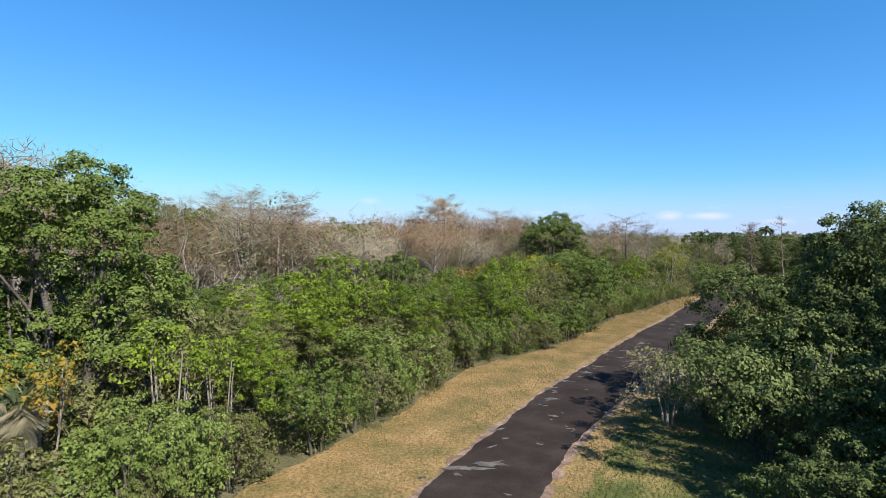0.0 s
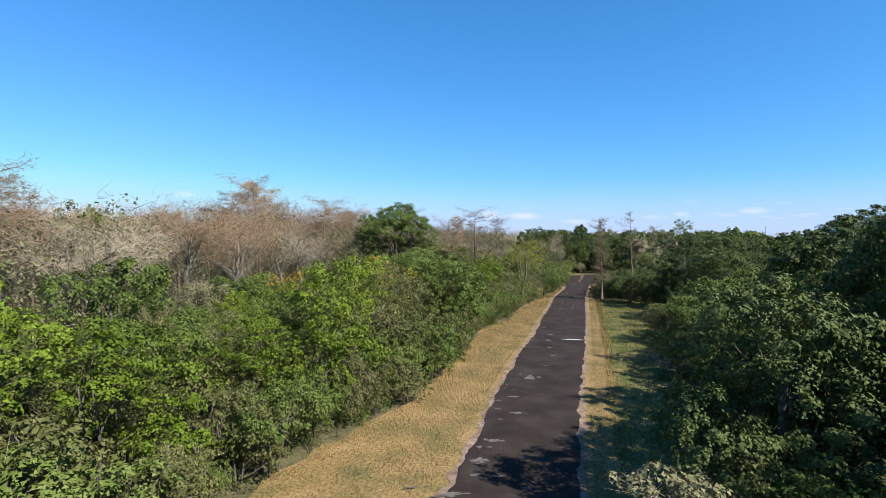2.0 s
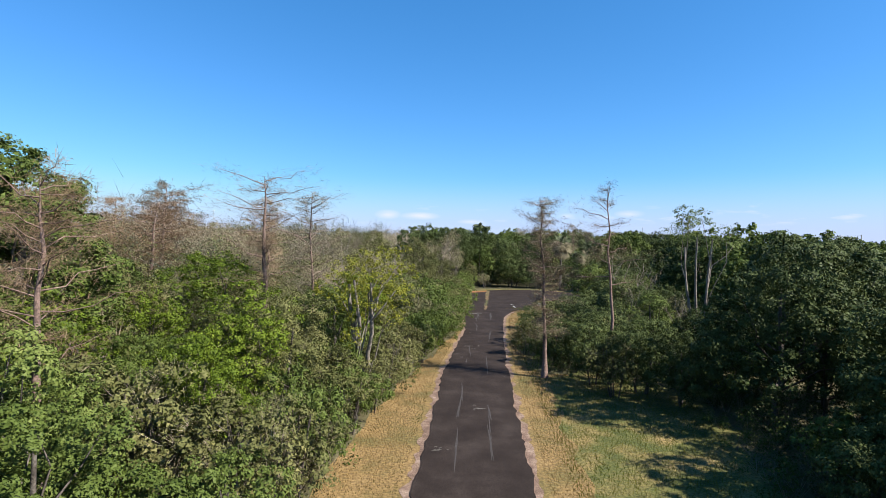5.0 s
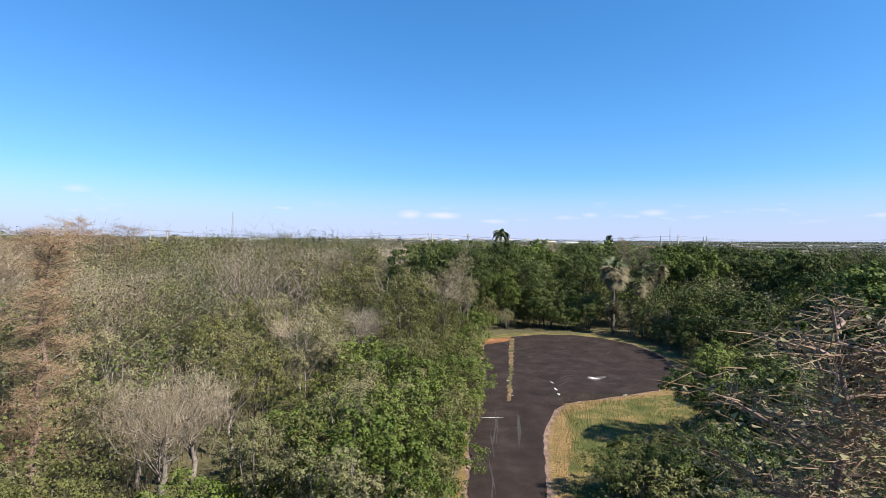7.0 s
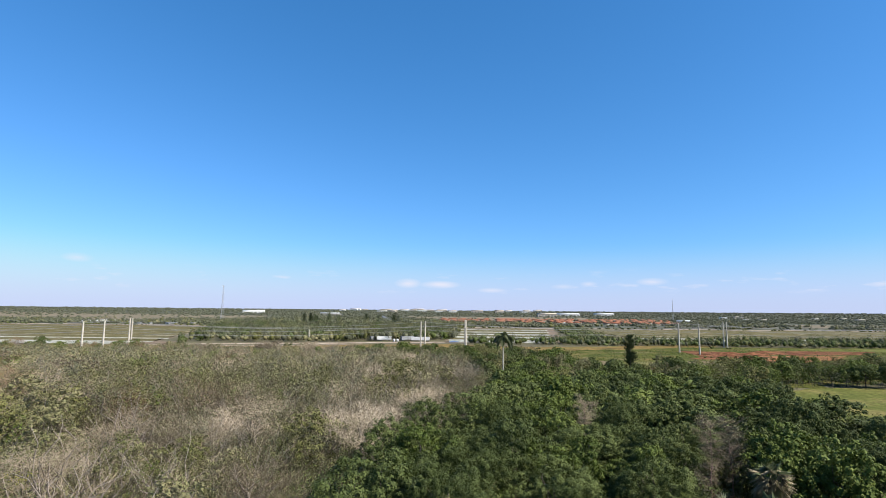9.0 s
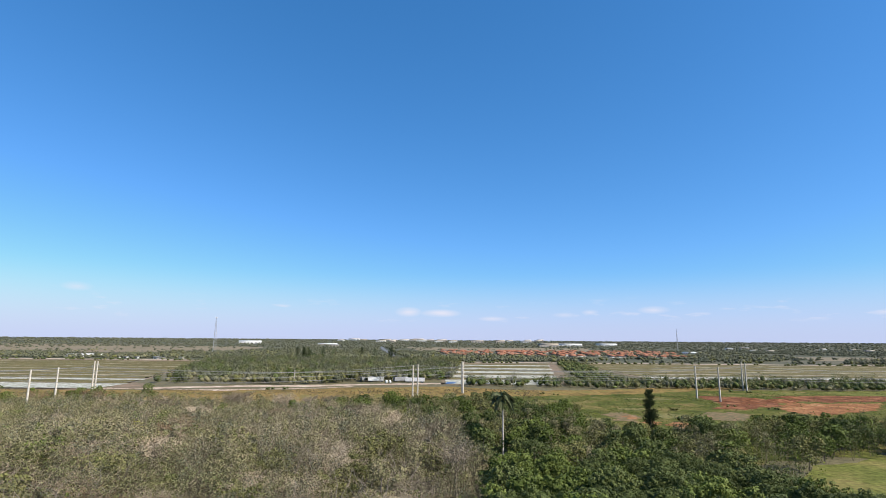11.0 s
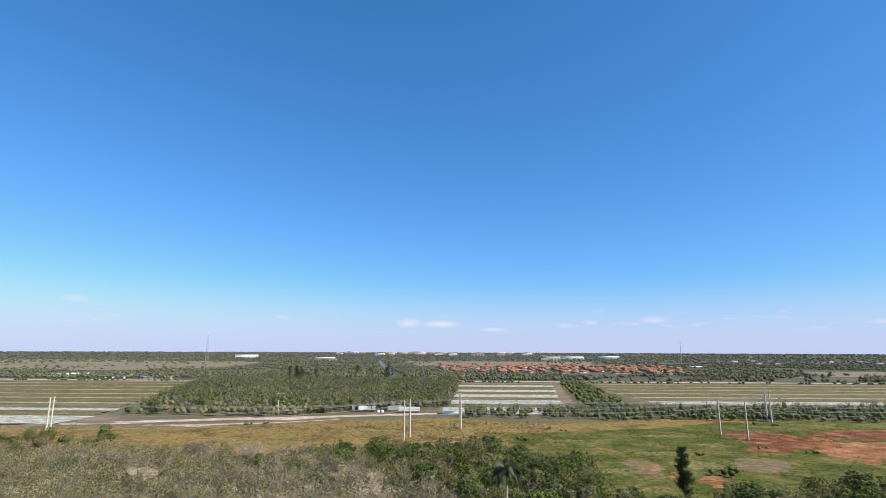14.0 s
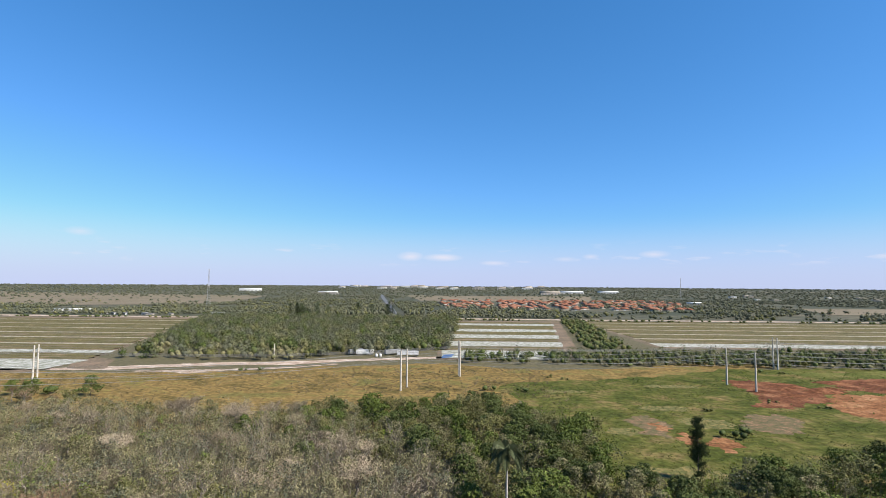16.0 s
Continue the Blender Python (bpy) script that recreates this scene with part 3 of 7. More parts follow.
rng = np.random.default_rng(5)
for x, y, a, b, t in [(-5.6, 36.2, 0.5, 0.3, 0.6), (-4.4, 47.3, 0.6, 0.35, 1.0), (-6.2, 26.8, 0.6, 0.35, 0.8), (-4.8, 40.2, 0.45, 0.2, 0.1), (-2.9, 64.0, 0.35, 0.22, 0), (-3.1, 60.9, 0.3, 0.25, 0), (-3.0, 57.5, 0.25, 0.18, 0), (-2.8, 54.5, 0.3, 0.15, 0), (-3.5, 68.2, 0.2, 0.3, 0), (-6.6, 31.0, 0.8, 0.22, 0.5), (-6.9, 29.0, 0.6, 0.2, 0.9), (-5.2, 43.0, 0.5, 0.13, 0.2), (-6.0, 34.0, 0.5, 0.3, 0.4), (-5.2, 24.0, 0.35, 0.2, 0.3), (-6.2, 16.2, 1.0, 0.3, 0.5), (-5.6, 17.0, 0.9, 0.25, 0.35), (-7.0, 20.5, 0.3, 0.12, 0.2), (-4.6, 20.0, 0.25, 0.1, 0), (-3.9, 22.6, 0.3, 0.1, 0.2), (-4.2, 32.0, 0.25, 0.08, 0.2), (-3.4, 51, 0.25, 0.1, 0.1), (-0.9, 73, 0.7, 0.14, 0.1), (-2.2, 84, 0.3, 0.1, 0.2), (0.2, 90, 0.4, 0.12, 0), (0.5, 108, 0.6, 0.14, 0.1)]:
    patch(rng, x, y, a * 0.75, b * 0.75, t, M["limerock"])
    for _ in range(3):
        patch(rng, x + rng.normal(0, a * 0.9), y + rng.normal(0, a * 1.4), a * rng.uniform(0.15, 0.4), b * rng.uniform(0.2, 0.5), t + rng.normal(0, 0.5), M["limerock"])
for k in range(22):
    y = rng.uniform(12, 116)
    side = rng.choice([0.06, 0.94, rng.uniform(0.1, 0.9)])
    x = lerp_path(ROAD_L, y) * (1 - side) + lerp_path(ROAD_R, y) * side
    patch(rng, x, y, rng.uniform(0.06, 0.26), rng.uniform(0.03, 0.09), rng.uniform(-0.3, 1.4), M["limerock"])
patch(rng, -0.9, 61.7, 1.0, 0.16, 0.03, M["white_rock"], label="bright white limerock scar")
patch(rng, 13.5, 142.6, 1.05, 0.75, 0.2, M["limerock"])
patch(rng, 13.4, 142.5, 0.5, 0.4, 0.2, M["white_rock"], z=0.075, label="bright white limerock scar")
for x, y, a, b, t in [(8.95, 138.4, 0.09, 0.5, 0.1), (9.0, 140.6, 0.07, 0.4, 0.3), (8.9, 136.8, 0.12, 0.35, 0), (14.8, 136.9, 0.22, 0.12, 0.2), (4.6, 136.2, 0.25, 0.09, 0), (4.9, 141.0, 0.3, 0.1, 0), (2.6, 130.2, 0.8, 0.05, 0.05), (2.1, 145.3, 0.6, 0.2, 0.9)]:
    patch(rng, x, y, a, b, t, M["white_rock"])
# the grassy crack down the turnaround and its earth corner
sheet("crack", [(4.15, 134.4), (4.5, 134.4), (5.9, 146.9), (7.7, 163.6), (7.0, 163.8), (5.45, 147)], 0.072, M["pale_earth"], 0.25, 0.22, 1.8, parent=road, label="earth-filled crack in the asphalt")
sheet("worn_patch", [(3.0, 158.5), (6.7, 161.5), (7.2, 164.4), (3.8, 162.8)], 0.074, M["dirt"], 0.4, 0.3, 1.0, parent=road, label="bare orange earth on the asphalt")
for k in range(26):
    x, y = rng.uniform(4, 22), rng.uniform(138, 165)
    patch(rng, x, y, rng.uniform(0.5, 1.8), rng.uniform(0.025, 0.06), rng.uniform(0, 3.1), M["scuff"], name="tyre_scuff")
for k in range(20):
    y = rng.uniform(84, 130)
    x = lerp_path(ROAD_L, y) * 0.5 + lerp_path(ROAD_R, y) * 0.5 + rng.choice([-0.9, 0.75]) + rng.normal(0, 0.045)
    patch(rng, x, y, rng.uniform(1.0, 3.0), rng.uniform(0.03, 0.07), 1.52 + rng.normal(0, 0.06), M["scuff"], name="tyre_scuff")


def grass(name, count, inside, mat, h, seed, label):
    rng = np.random.default_rng(seed)
    y = rng.uniform(6, 138, count * 6)
    x = rng.uniform(-14, 24, count * 6)
    keep = inside(x, y)
    x, y = x[keep][:count], y[keep][:count]
    P = np.stack([x, y, np.full(len(x), 0.0)], 1)
    d = rng.normal(0, 0.45, (len(x), 3))
    d[:, 2] = 1
    tall = h * rng.uniform(0.4, 1.6, len(x))
    V, F = spikes(P, P + d * tall[:, None], 0.008 + 0.01 * rng.random(len(x)))
    tagged(new(name, mesh_np(name, V, F, mat)), label, "grass", kind="stuff")


def at_rows(rows, y):
    return np.interp(y, [r[0] for r in rows], [r[1] for r in rows])


def on_left(x, y):
    return (x < at_rows(ROAD_L, y) - 0.55) & (x > at_rows(VERGE_L, y)) & (y < 118)


def on_right(x, y):
    return (x > at_rows(ROAD_R, y) + 0.55) & (x < at_rows(VERGE_R, y)) & (y < 137)


grass("dry_grass", 70000, lambda x, y: on_left(x, y) | (on_right(x, y) & (x < at_rows(ROAD_R, y) + 2.2)), M["dry_blade"], 0.075, 11, "dry straw-coloured grass blades on the road verge")
grass("green_grass", 45000, lambda x, y: on_right(x, y) & (x > at_rows(ROAD_R, y) + 1.5), M["green_blade"], 0.13, 12, "green and straw grass blades on the verge")

# ---- trees and shrubs ----
LEAF = {"near": (0.122, 64, True), "mid": (0.14, 50, True), "far": (0.25, 18, True), "vfar": (0.42, 6.6, True)}


def tree_parts(name, label, trunk, crown, crown_mats, bark, category="tree", crown_name="crown"):
    ob = tagged(new(name), label, category)
    part("trunk", trunk.mesh("trunk", bark, True), ob)
    part(crown_name, crown.mesh(crown_name, crown_mats), ob)
    return ob


def broadleaf(seed, name, label, h, r, leaf, bark, lod, low=0.12, clumps=26, jag=0.14, trunk_r=0.16, gaps=1.0, stems=1, ragged=0.14, twigs=0, clump=(0.22, 0.38), category="tree", size=1.0):
    """A tree or shrub whose crown of leaf clumps hangs on limbs."""
    rng = np.random.default_rng(seed)
    s, per, tri = LEAF[lod]
    stems = stems if lod in ("near", "mid") else 1
    cl = crown_clumps(rng, h, h * low, r, clumps, jag=jag, clump=clump)
    stem, foot = [Build() for _ in range(stems)], []
    for k in range(stems):
        a = rng.uniform(0, 6.28)
        o = 0.0 if stems == 1 else 0.12 * r
        p = np.array([math.cos(a) * o, math.sin(a) * o, -0.1])
        top = np.array([math.cos(a) * o * 3, math.sin(a) * o * 3, h * rng.uniform(0.66, 0.78)])
        stem[k].add(*limb(rng, p, top, trunk_r, trunk_r * 0.4, 6, 0.012, 7))
        foot.append((p, top))
    for c, k in cl[:: 2 if lod in ("near", "mid") else 6]:
        i = min(range(stems), key=lambda q: float(np.hypot(*(foot[q][1] - c)[:2])))
        p, top = foot[i]
        u = min(0.95, max(0.2, (c[2] * rng.uniform(0.4, 0.75)) / top[2]))
        stem[i].add(*limb(rng, p + (top - p) * u, c, trunk_r * 0.4, 0.015, 4, 0.06, 4))
    crown = foliage(rng, cl, per * gaps / (size * size), s * size, tri=tri, ragged=ragged)
    if twigs:
        n = twigs
        i = rng.integers(0, len(cl), n)
        C = np.array([c for c, _ in cl])[i]
        K = np.array([k for _, k in cl])[i]
        d = unit(rng.normal(0, 1, (n, 3)) + np.array([0, 0, 0.5]))
        V, F = spikes(C + d * K[:, None] * 0.5, C + d * (K * rng.uniform(1.0, 1.5, n))[:, None], 0.006 if lod == "near" else 0.012)
        crown.add(V, F, 1)
    ob = tree_parts(name, label, stem[0], crown, [M[leaf], M["twig"]], M[bark], category)
    for more in stem[1:]:
        part("trunk", more.mesh("trunk", M[bark], True), ob)
    return ob


def cypress(seed, label, h, lod, leaf="twig_rust", wide=0.26, tufts=1.0, start=0.42, bark="bark_pale", green=0.0, limbs=34, thick=0.75):
    """A bare cypress: a tapering crooked trunk, uneven limbs and sprays of fine twigs."""
    rng = np.random.default_rng(seed)
    g, cr = Build(), Build()
    bend = rng.normal(0, 0.03 * h, 2)
    t = np.linspace(0, 1, 10)
    P = np.stack([bend[0] * t**2, bend[1] * t**2, -0.1 + (h * 0.97 + 0.1) * t], 1)
    P[1:, :2] += rng.normal(0, 0.006 * h, (9, 2))
    R = 0.17 * thick * (h / 13) * (1 - t) ** 0.8 + 0.015
    R[0] *= 1.7
    g.add(*tube(P, R, 8))
    n = limbs if lod in ("near", "mid") else 16
    for k in range(n):
        u = start + (0.985 - start) * ((k + rng.random()) / n) ** 0.9
        p = np.array([np.interp(u, t, P[:, 0]), np.interp(u, t, P[:, 1]), u * h * 0.97])
        a = k * 2.4 + rng.normal(0, 0.5)
        L = h * wide * (0.35 + 0.65 * math.sin(min(1, (1.06 - u) / (1.0 - start) + 0.1) * 2.2)) * rng.uniform(0.25, 1.2)
        q = p + np.array([math.cos(a) * L, math.sin(a) * L, L * rng.uniform(-0.05, 0.6)])
        g.add(*limb(rng, p, q, 0.032 * h / 13, 0.008, 5, 0.04, 4))
        m = int((120 if lod == "near" else 75 if lod == "mid" else 36) * tufts)
        s = rng.uniform(0.2, 1.08, m)[:, None]
        C = p + (q - p) * s + rng.normal(0, 1, (m, 3)) * (np.array([0.11, 0.11, 0.06]) * L + 0.06)
        d = unit(rng.normal(0, 1, (m, 3)) * np.array([1, 1, 0.7]) + 0.5 * unit(q - p) + np.array([0, 0, 0.15]))
        V, F = spikes(C, C + d * rng.uniform(0.15, 0.55, (m, 1)) * (1 if lod == "near" else 1.3), 0.007 if lod == "near" else 0.013 if lod == "mid" else 0.03)
        cr.add(V, F, 0)
        if green:
            mm = int(m * green)
            V, F = tri_leaves(rng, C[:mm] + rng.normal(0, 0.15, (mm, 3)), np.tile([0, 0, 1.0], (mm, 1)), 0.09 if lod == "near" else 0.2)
            cr.add(V, F, 1)
    return tree_parts("cypress_tree", label, g, cr, [M[leaf], M["leaf_grey"]], M[bark], "tree", "crown")


def snag(seed, label, h, spread=0.4, forks=10, bark="bark_pale", twigs=260):
    """A bleached leafless tree that forks low."""
    rng = np.random.default_rng(seed)
    g, cr = Build(), Build()
    lean = rng.normal(0, 0.06 * h, 2)
    fork = np.array([lean[0], lean[1], h * 0.35])
    g.add(*limb(rng, (0, 0, -0.1), fork, 0.13 * h / 7, 0.085 * h / 7, 5, 0.03, 7))
    for k in range(forks):
        a = k * 2.4 + rng.normal(0, 0.3)
        q = fork + np.array([math.cos(a), math.sin(a), 0]) * h * spread * rng.uniform(0.3, 1.0) + np.array([0, 0, h * rng.uniform(0.25, 0.65)])
        g.add(*limb(rng, fork * rng.uniform(0.8, 1.0), q, 0.05 * h / 7, 0.012, 6, 0.05, 5))
        m = twigs // forks
        s = rng.uniform(0.35, 1.0, m)[:, None]
        C = fork + (q - fork) * s
        d = unit(rng.normal(0, 1, (m, 3)) + 1.0 * unit(q - fork))
        V, F = spikes(C, C + d * h * rng.uniform(0.05, 0.14, (m, 1)), 0.008)
        cr.add(V, F)
    return tree_parts("bare_tree", label, g, cr, [M["twig"]], M[bark], "tree", "crown")


def frond(rng, base, a, length, droop, rise, leaflets, w):
    t = np.linspace(0, 1, leaflets)
    out = np.array([math.cos(a), math.sin(a), 0])
    P = base + out * (length * t)[:, None] * (1 - 0.25 * droop * t[:, None]) + np.array([0, 0, 1.0]) * (length * (rise * t - droop * t**2))[:, None]
    side = np.array([-math.sin(a), math.cos(a), 0])
    g = Build()
    V, F = tube(P[:: max(1, leaflets // 6)], np.linspace(0.03, 0.008, len(P[:: max(1, leaflets // 6)])), 3)
    g.add(V, F)
    for sgn in (-1, 1):
        L = length * 0.26 * np.sin(np.pi * np.clip(t * 0.9 + 0.08, 0, 1))
        Q = P + side * sgn * L[:, None] * 0.8 + out * L[:, None] * 0.4 - np.array([0, 0, 1]) * (L * rng.uniform(0.3, 0.7, leaflets))[:, None]
        V, F = spikes(P, Q, w)
        g.add(V, F)
    return g


def royal_palm(label, h):
    rng = np.random.default_rng(61)
    g, cr, sh = Build(), Build(), Build()
    t = np.linspace(0, 1, 9)
    g.add(*tube(np.stack([0.1 * t, 0 * t, -0.1 + h * 0.74 * t], 1), [0.34, 0.3, 0.28, 0.27, 0.27, 0.26, 0.24, 0.22, 0.2], 10))
    top = np.array([0.1, 0, h * 0.85])
    sh.add(*tube(np.stack([0.1 + 0 * t, 0 * t, h * (0.735 + 0.125 * t)], 1), np.linspace(0.21, 0.1, 9), 8))
    for k in range(22):
        rise = rng.uniform(0.0, 1.25)
        cr.join(frond(rng, top, k * 2.4, h * 0.245, rng.uniform(0.7, 1.2), rise, 40, 0.2))
    ob = tagged(new("royal_palm"), label, "palm tree")
    part("trunk", g.mesh("trunk", M["palm_trunk"], True), ob)
    part("crownshaft", sh.mesh("crownshaft", M["palm_leaf"], True), ob, "smooth green crownshaft")
    part("crown", cr.mesh("crown", M["palm_leaf"]), ob)
    return ob


def sabal_palm(seed, label, h, dead=0.5):
    rng = np.random.default_rng(seed)
    g, cr, sk = Build(), Build(), Build()
    t = np.linspace(0, 1, 7)
    lean = rng.normal(0, 0.25, 2)
    P = np.stack([lean[0] * t**2, lean[1] * t**2, -0.1 + h * 0.85 * t], 1)
    g.add(*tube(P, np.linspace(0.22, 0.17, 7), 8))
    for k in range(64):
        a, e = k * 2.4, rng.uniform(-0.8, 1.3)
        is_dead = rng.random() < dead * (1.25 - 0.5 * e)
        if is_dead:
            e -= rng.uniform(0.5, 0.9)
        out = np.array([math.cos(a) * math.cos(e), math.sin(a) * math.cos(e), math.sin(e)])
        b = P[-1] + out * rng.uniform(0.75, 1.15) + np.array([0, 0, 0.15])
        n = 22
        fan = np.linspace(-1.5, 1.5, n)
        side = np.array([-math.sin(a), math.cos(a), 0])
        tips = b + (out * np.cos(fan)[:, None] + side * np.sin(fan)[:, None]) * (rng.uniform(0.95, 1.3) * rng.uniform(0.8, 1.1, n))[:, None] - np.array([0, 0, 0.45]) * np.abs(np.sin(fan))[:, None] - np.array([0, 0, 0.3])
        V, F = spikes(np.tile(b, (n, 1)), tips, 0.085)
        (sk if is_dead else cr).add(V, F)
        V, F = spikes(np.array([P[-1]]), np.array([b]), 0.04)
        (sk if is_dead else cr).add(V, F)
    ob = tagged(new("sabal_palm"), label, "palm tree")
    part("trunk", g.mesh("trunk", M["bark"], True), ob)
    part("crown", cr.mesh("crown", M["palm_leaf"]), ob)
    if sk.v:
        part("dead_skirt", sk.mesh("dead_skirt", M["palm_dead"]), ob, "hanging dead brown fronds")
    return ob


def whip_pine(seed, label, h, r):
    """A feathery upright pine with drooping needle sprays."""
    rng = np.random.default_rng(seed)
    g, cr = Build(), Build()
    g.add(*limb(rng, (0, 0, -0.1), (0, 0, h * 0.97), 0.22, 0.03, 7, 0.008, 7))
    for k in range(130):
        u = rng.uniform(0.02, 0.97) ** 0.9
        a = k * 2.4
        L = r * (1.05 - u) ** 0.42 * rng.uniform(0.45, 1.1) * (0.7 + 0.3 * min(1, u / 0.2))
        p = np.array([0, 0, u * h])
        q = p + np.array([math.cos(a) * L, math.sin(a) * L, L * 0.5])
        g.add(*limb(rng, p, q, 0.04, 0.01, 3, 0.04, 3))
        m = 85
        s = rng.uniform(0.1, 1.1, m)[:, None]
        C = p + (q - p) * s + rng.normal(0, 0.3, (m, 3))
        V, F = spikes(C, C + unit(rng.normal(0, 0.6, (m, 3)) + np.array([0, 0, 0.5])) * rng.uniform(0.3, 0.7, (m, 1)), 0.05)
        cr.add(V, F)
    return tree_parts("whip_pine", label, g, cr, [M["pine_leaf"]], M["bark"], "tree")


def bare_crown(seed, label, h, r, lod, mat, green=0.0):
    """A broad leafless tree whose many layered limbs end in a haze of fine twigs."""
    rng = np.random.default_rng(seed)
    g, cr = Build(), Build()
    g.add(*limb(rng, (0, 0, -0.1), (rng.normal(0, 0.3), rng.normal(0, 0.3), h * 0.62), 0.24, 0.11, 6, 0.03, 7))
    n = 34
    m = {"near": 120, "mid": 115, "far": 50, "vfar": 40}[lod]
    for k in range(n):
        a, u = k * 2.4 + rng.normal(0, 0.3), rng.uniform(0.35, 1.0)
        rr = r * math.sqrt(u) * (1.0 if k % 3 else 0.5)
        p = np.array([0, 0, h * rng.uniform(0.25, 0.55)])
        q = np.array([math.cos(a) * rr, math.sin(a) * rr, (h - 1.0) * (0.6 + 0.4 * rng.random() ** 0.6) * (1 - 0.12 * (rr / r) ** 2)])
        g.add(*limb(rng, p, q, 0.045, 0.008, 5, 0.06, 4, 0.05))
        C = p + (q - p) * rng.uniform(0.55, 1.05, (m, 1)) + rng.normal(0, 0.13 * r, (m, 3)) * np.array([1, 1, 0.3])
        d = unit(rng.normal(0, 1, (m, 3)) * np.array([1, 1, 0.55]) + 0.5 * unit(q - p) + np.array([0, 0, 0.3]))
        V, F = spikes(C, C + d * rng.uniform(0.2, 0.65, (m, 1)), {"near": 0.007, "mid": 0.014, "far": 0.028, "vfar": 0.06}[lod])
        cr.add(V, F, 0)
        if green and rng.random() < green:
            V, F = leaves(rng, C[: m // 2], np.tile([0, 0, 1.0], (m // 2, 1)), 0.2 if lod in ("near", "mid") else 0.32)
            cr.add(V, F, 1)
    return tree_parts("leafless_tree", label, g, cr, [M[mat], M["leaf_grey"]], M["bark_pale"], "tree", "crown")


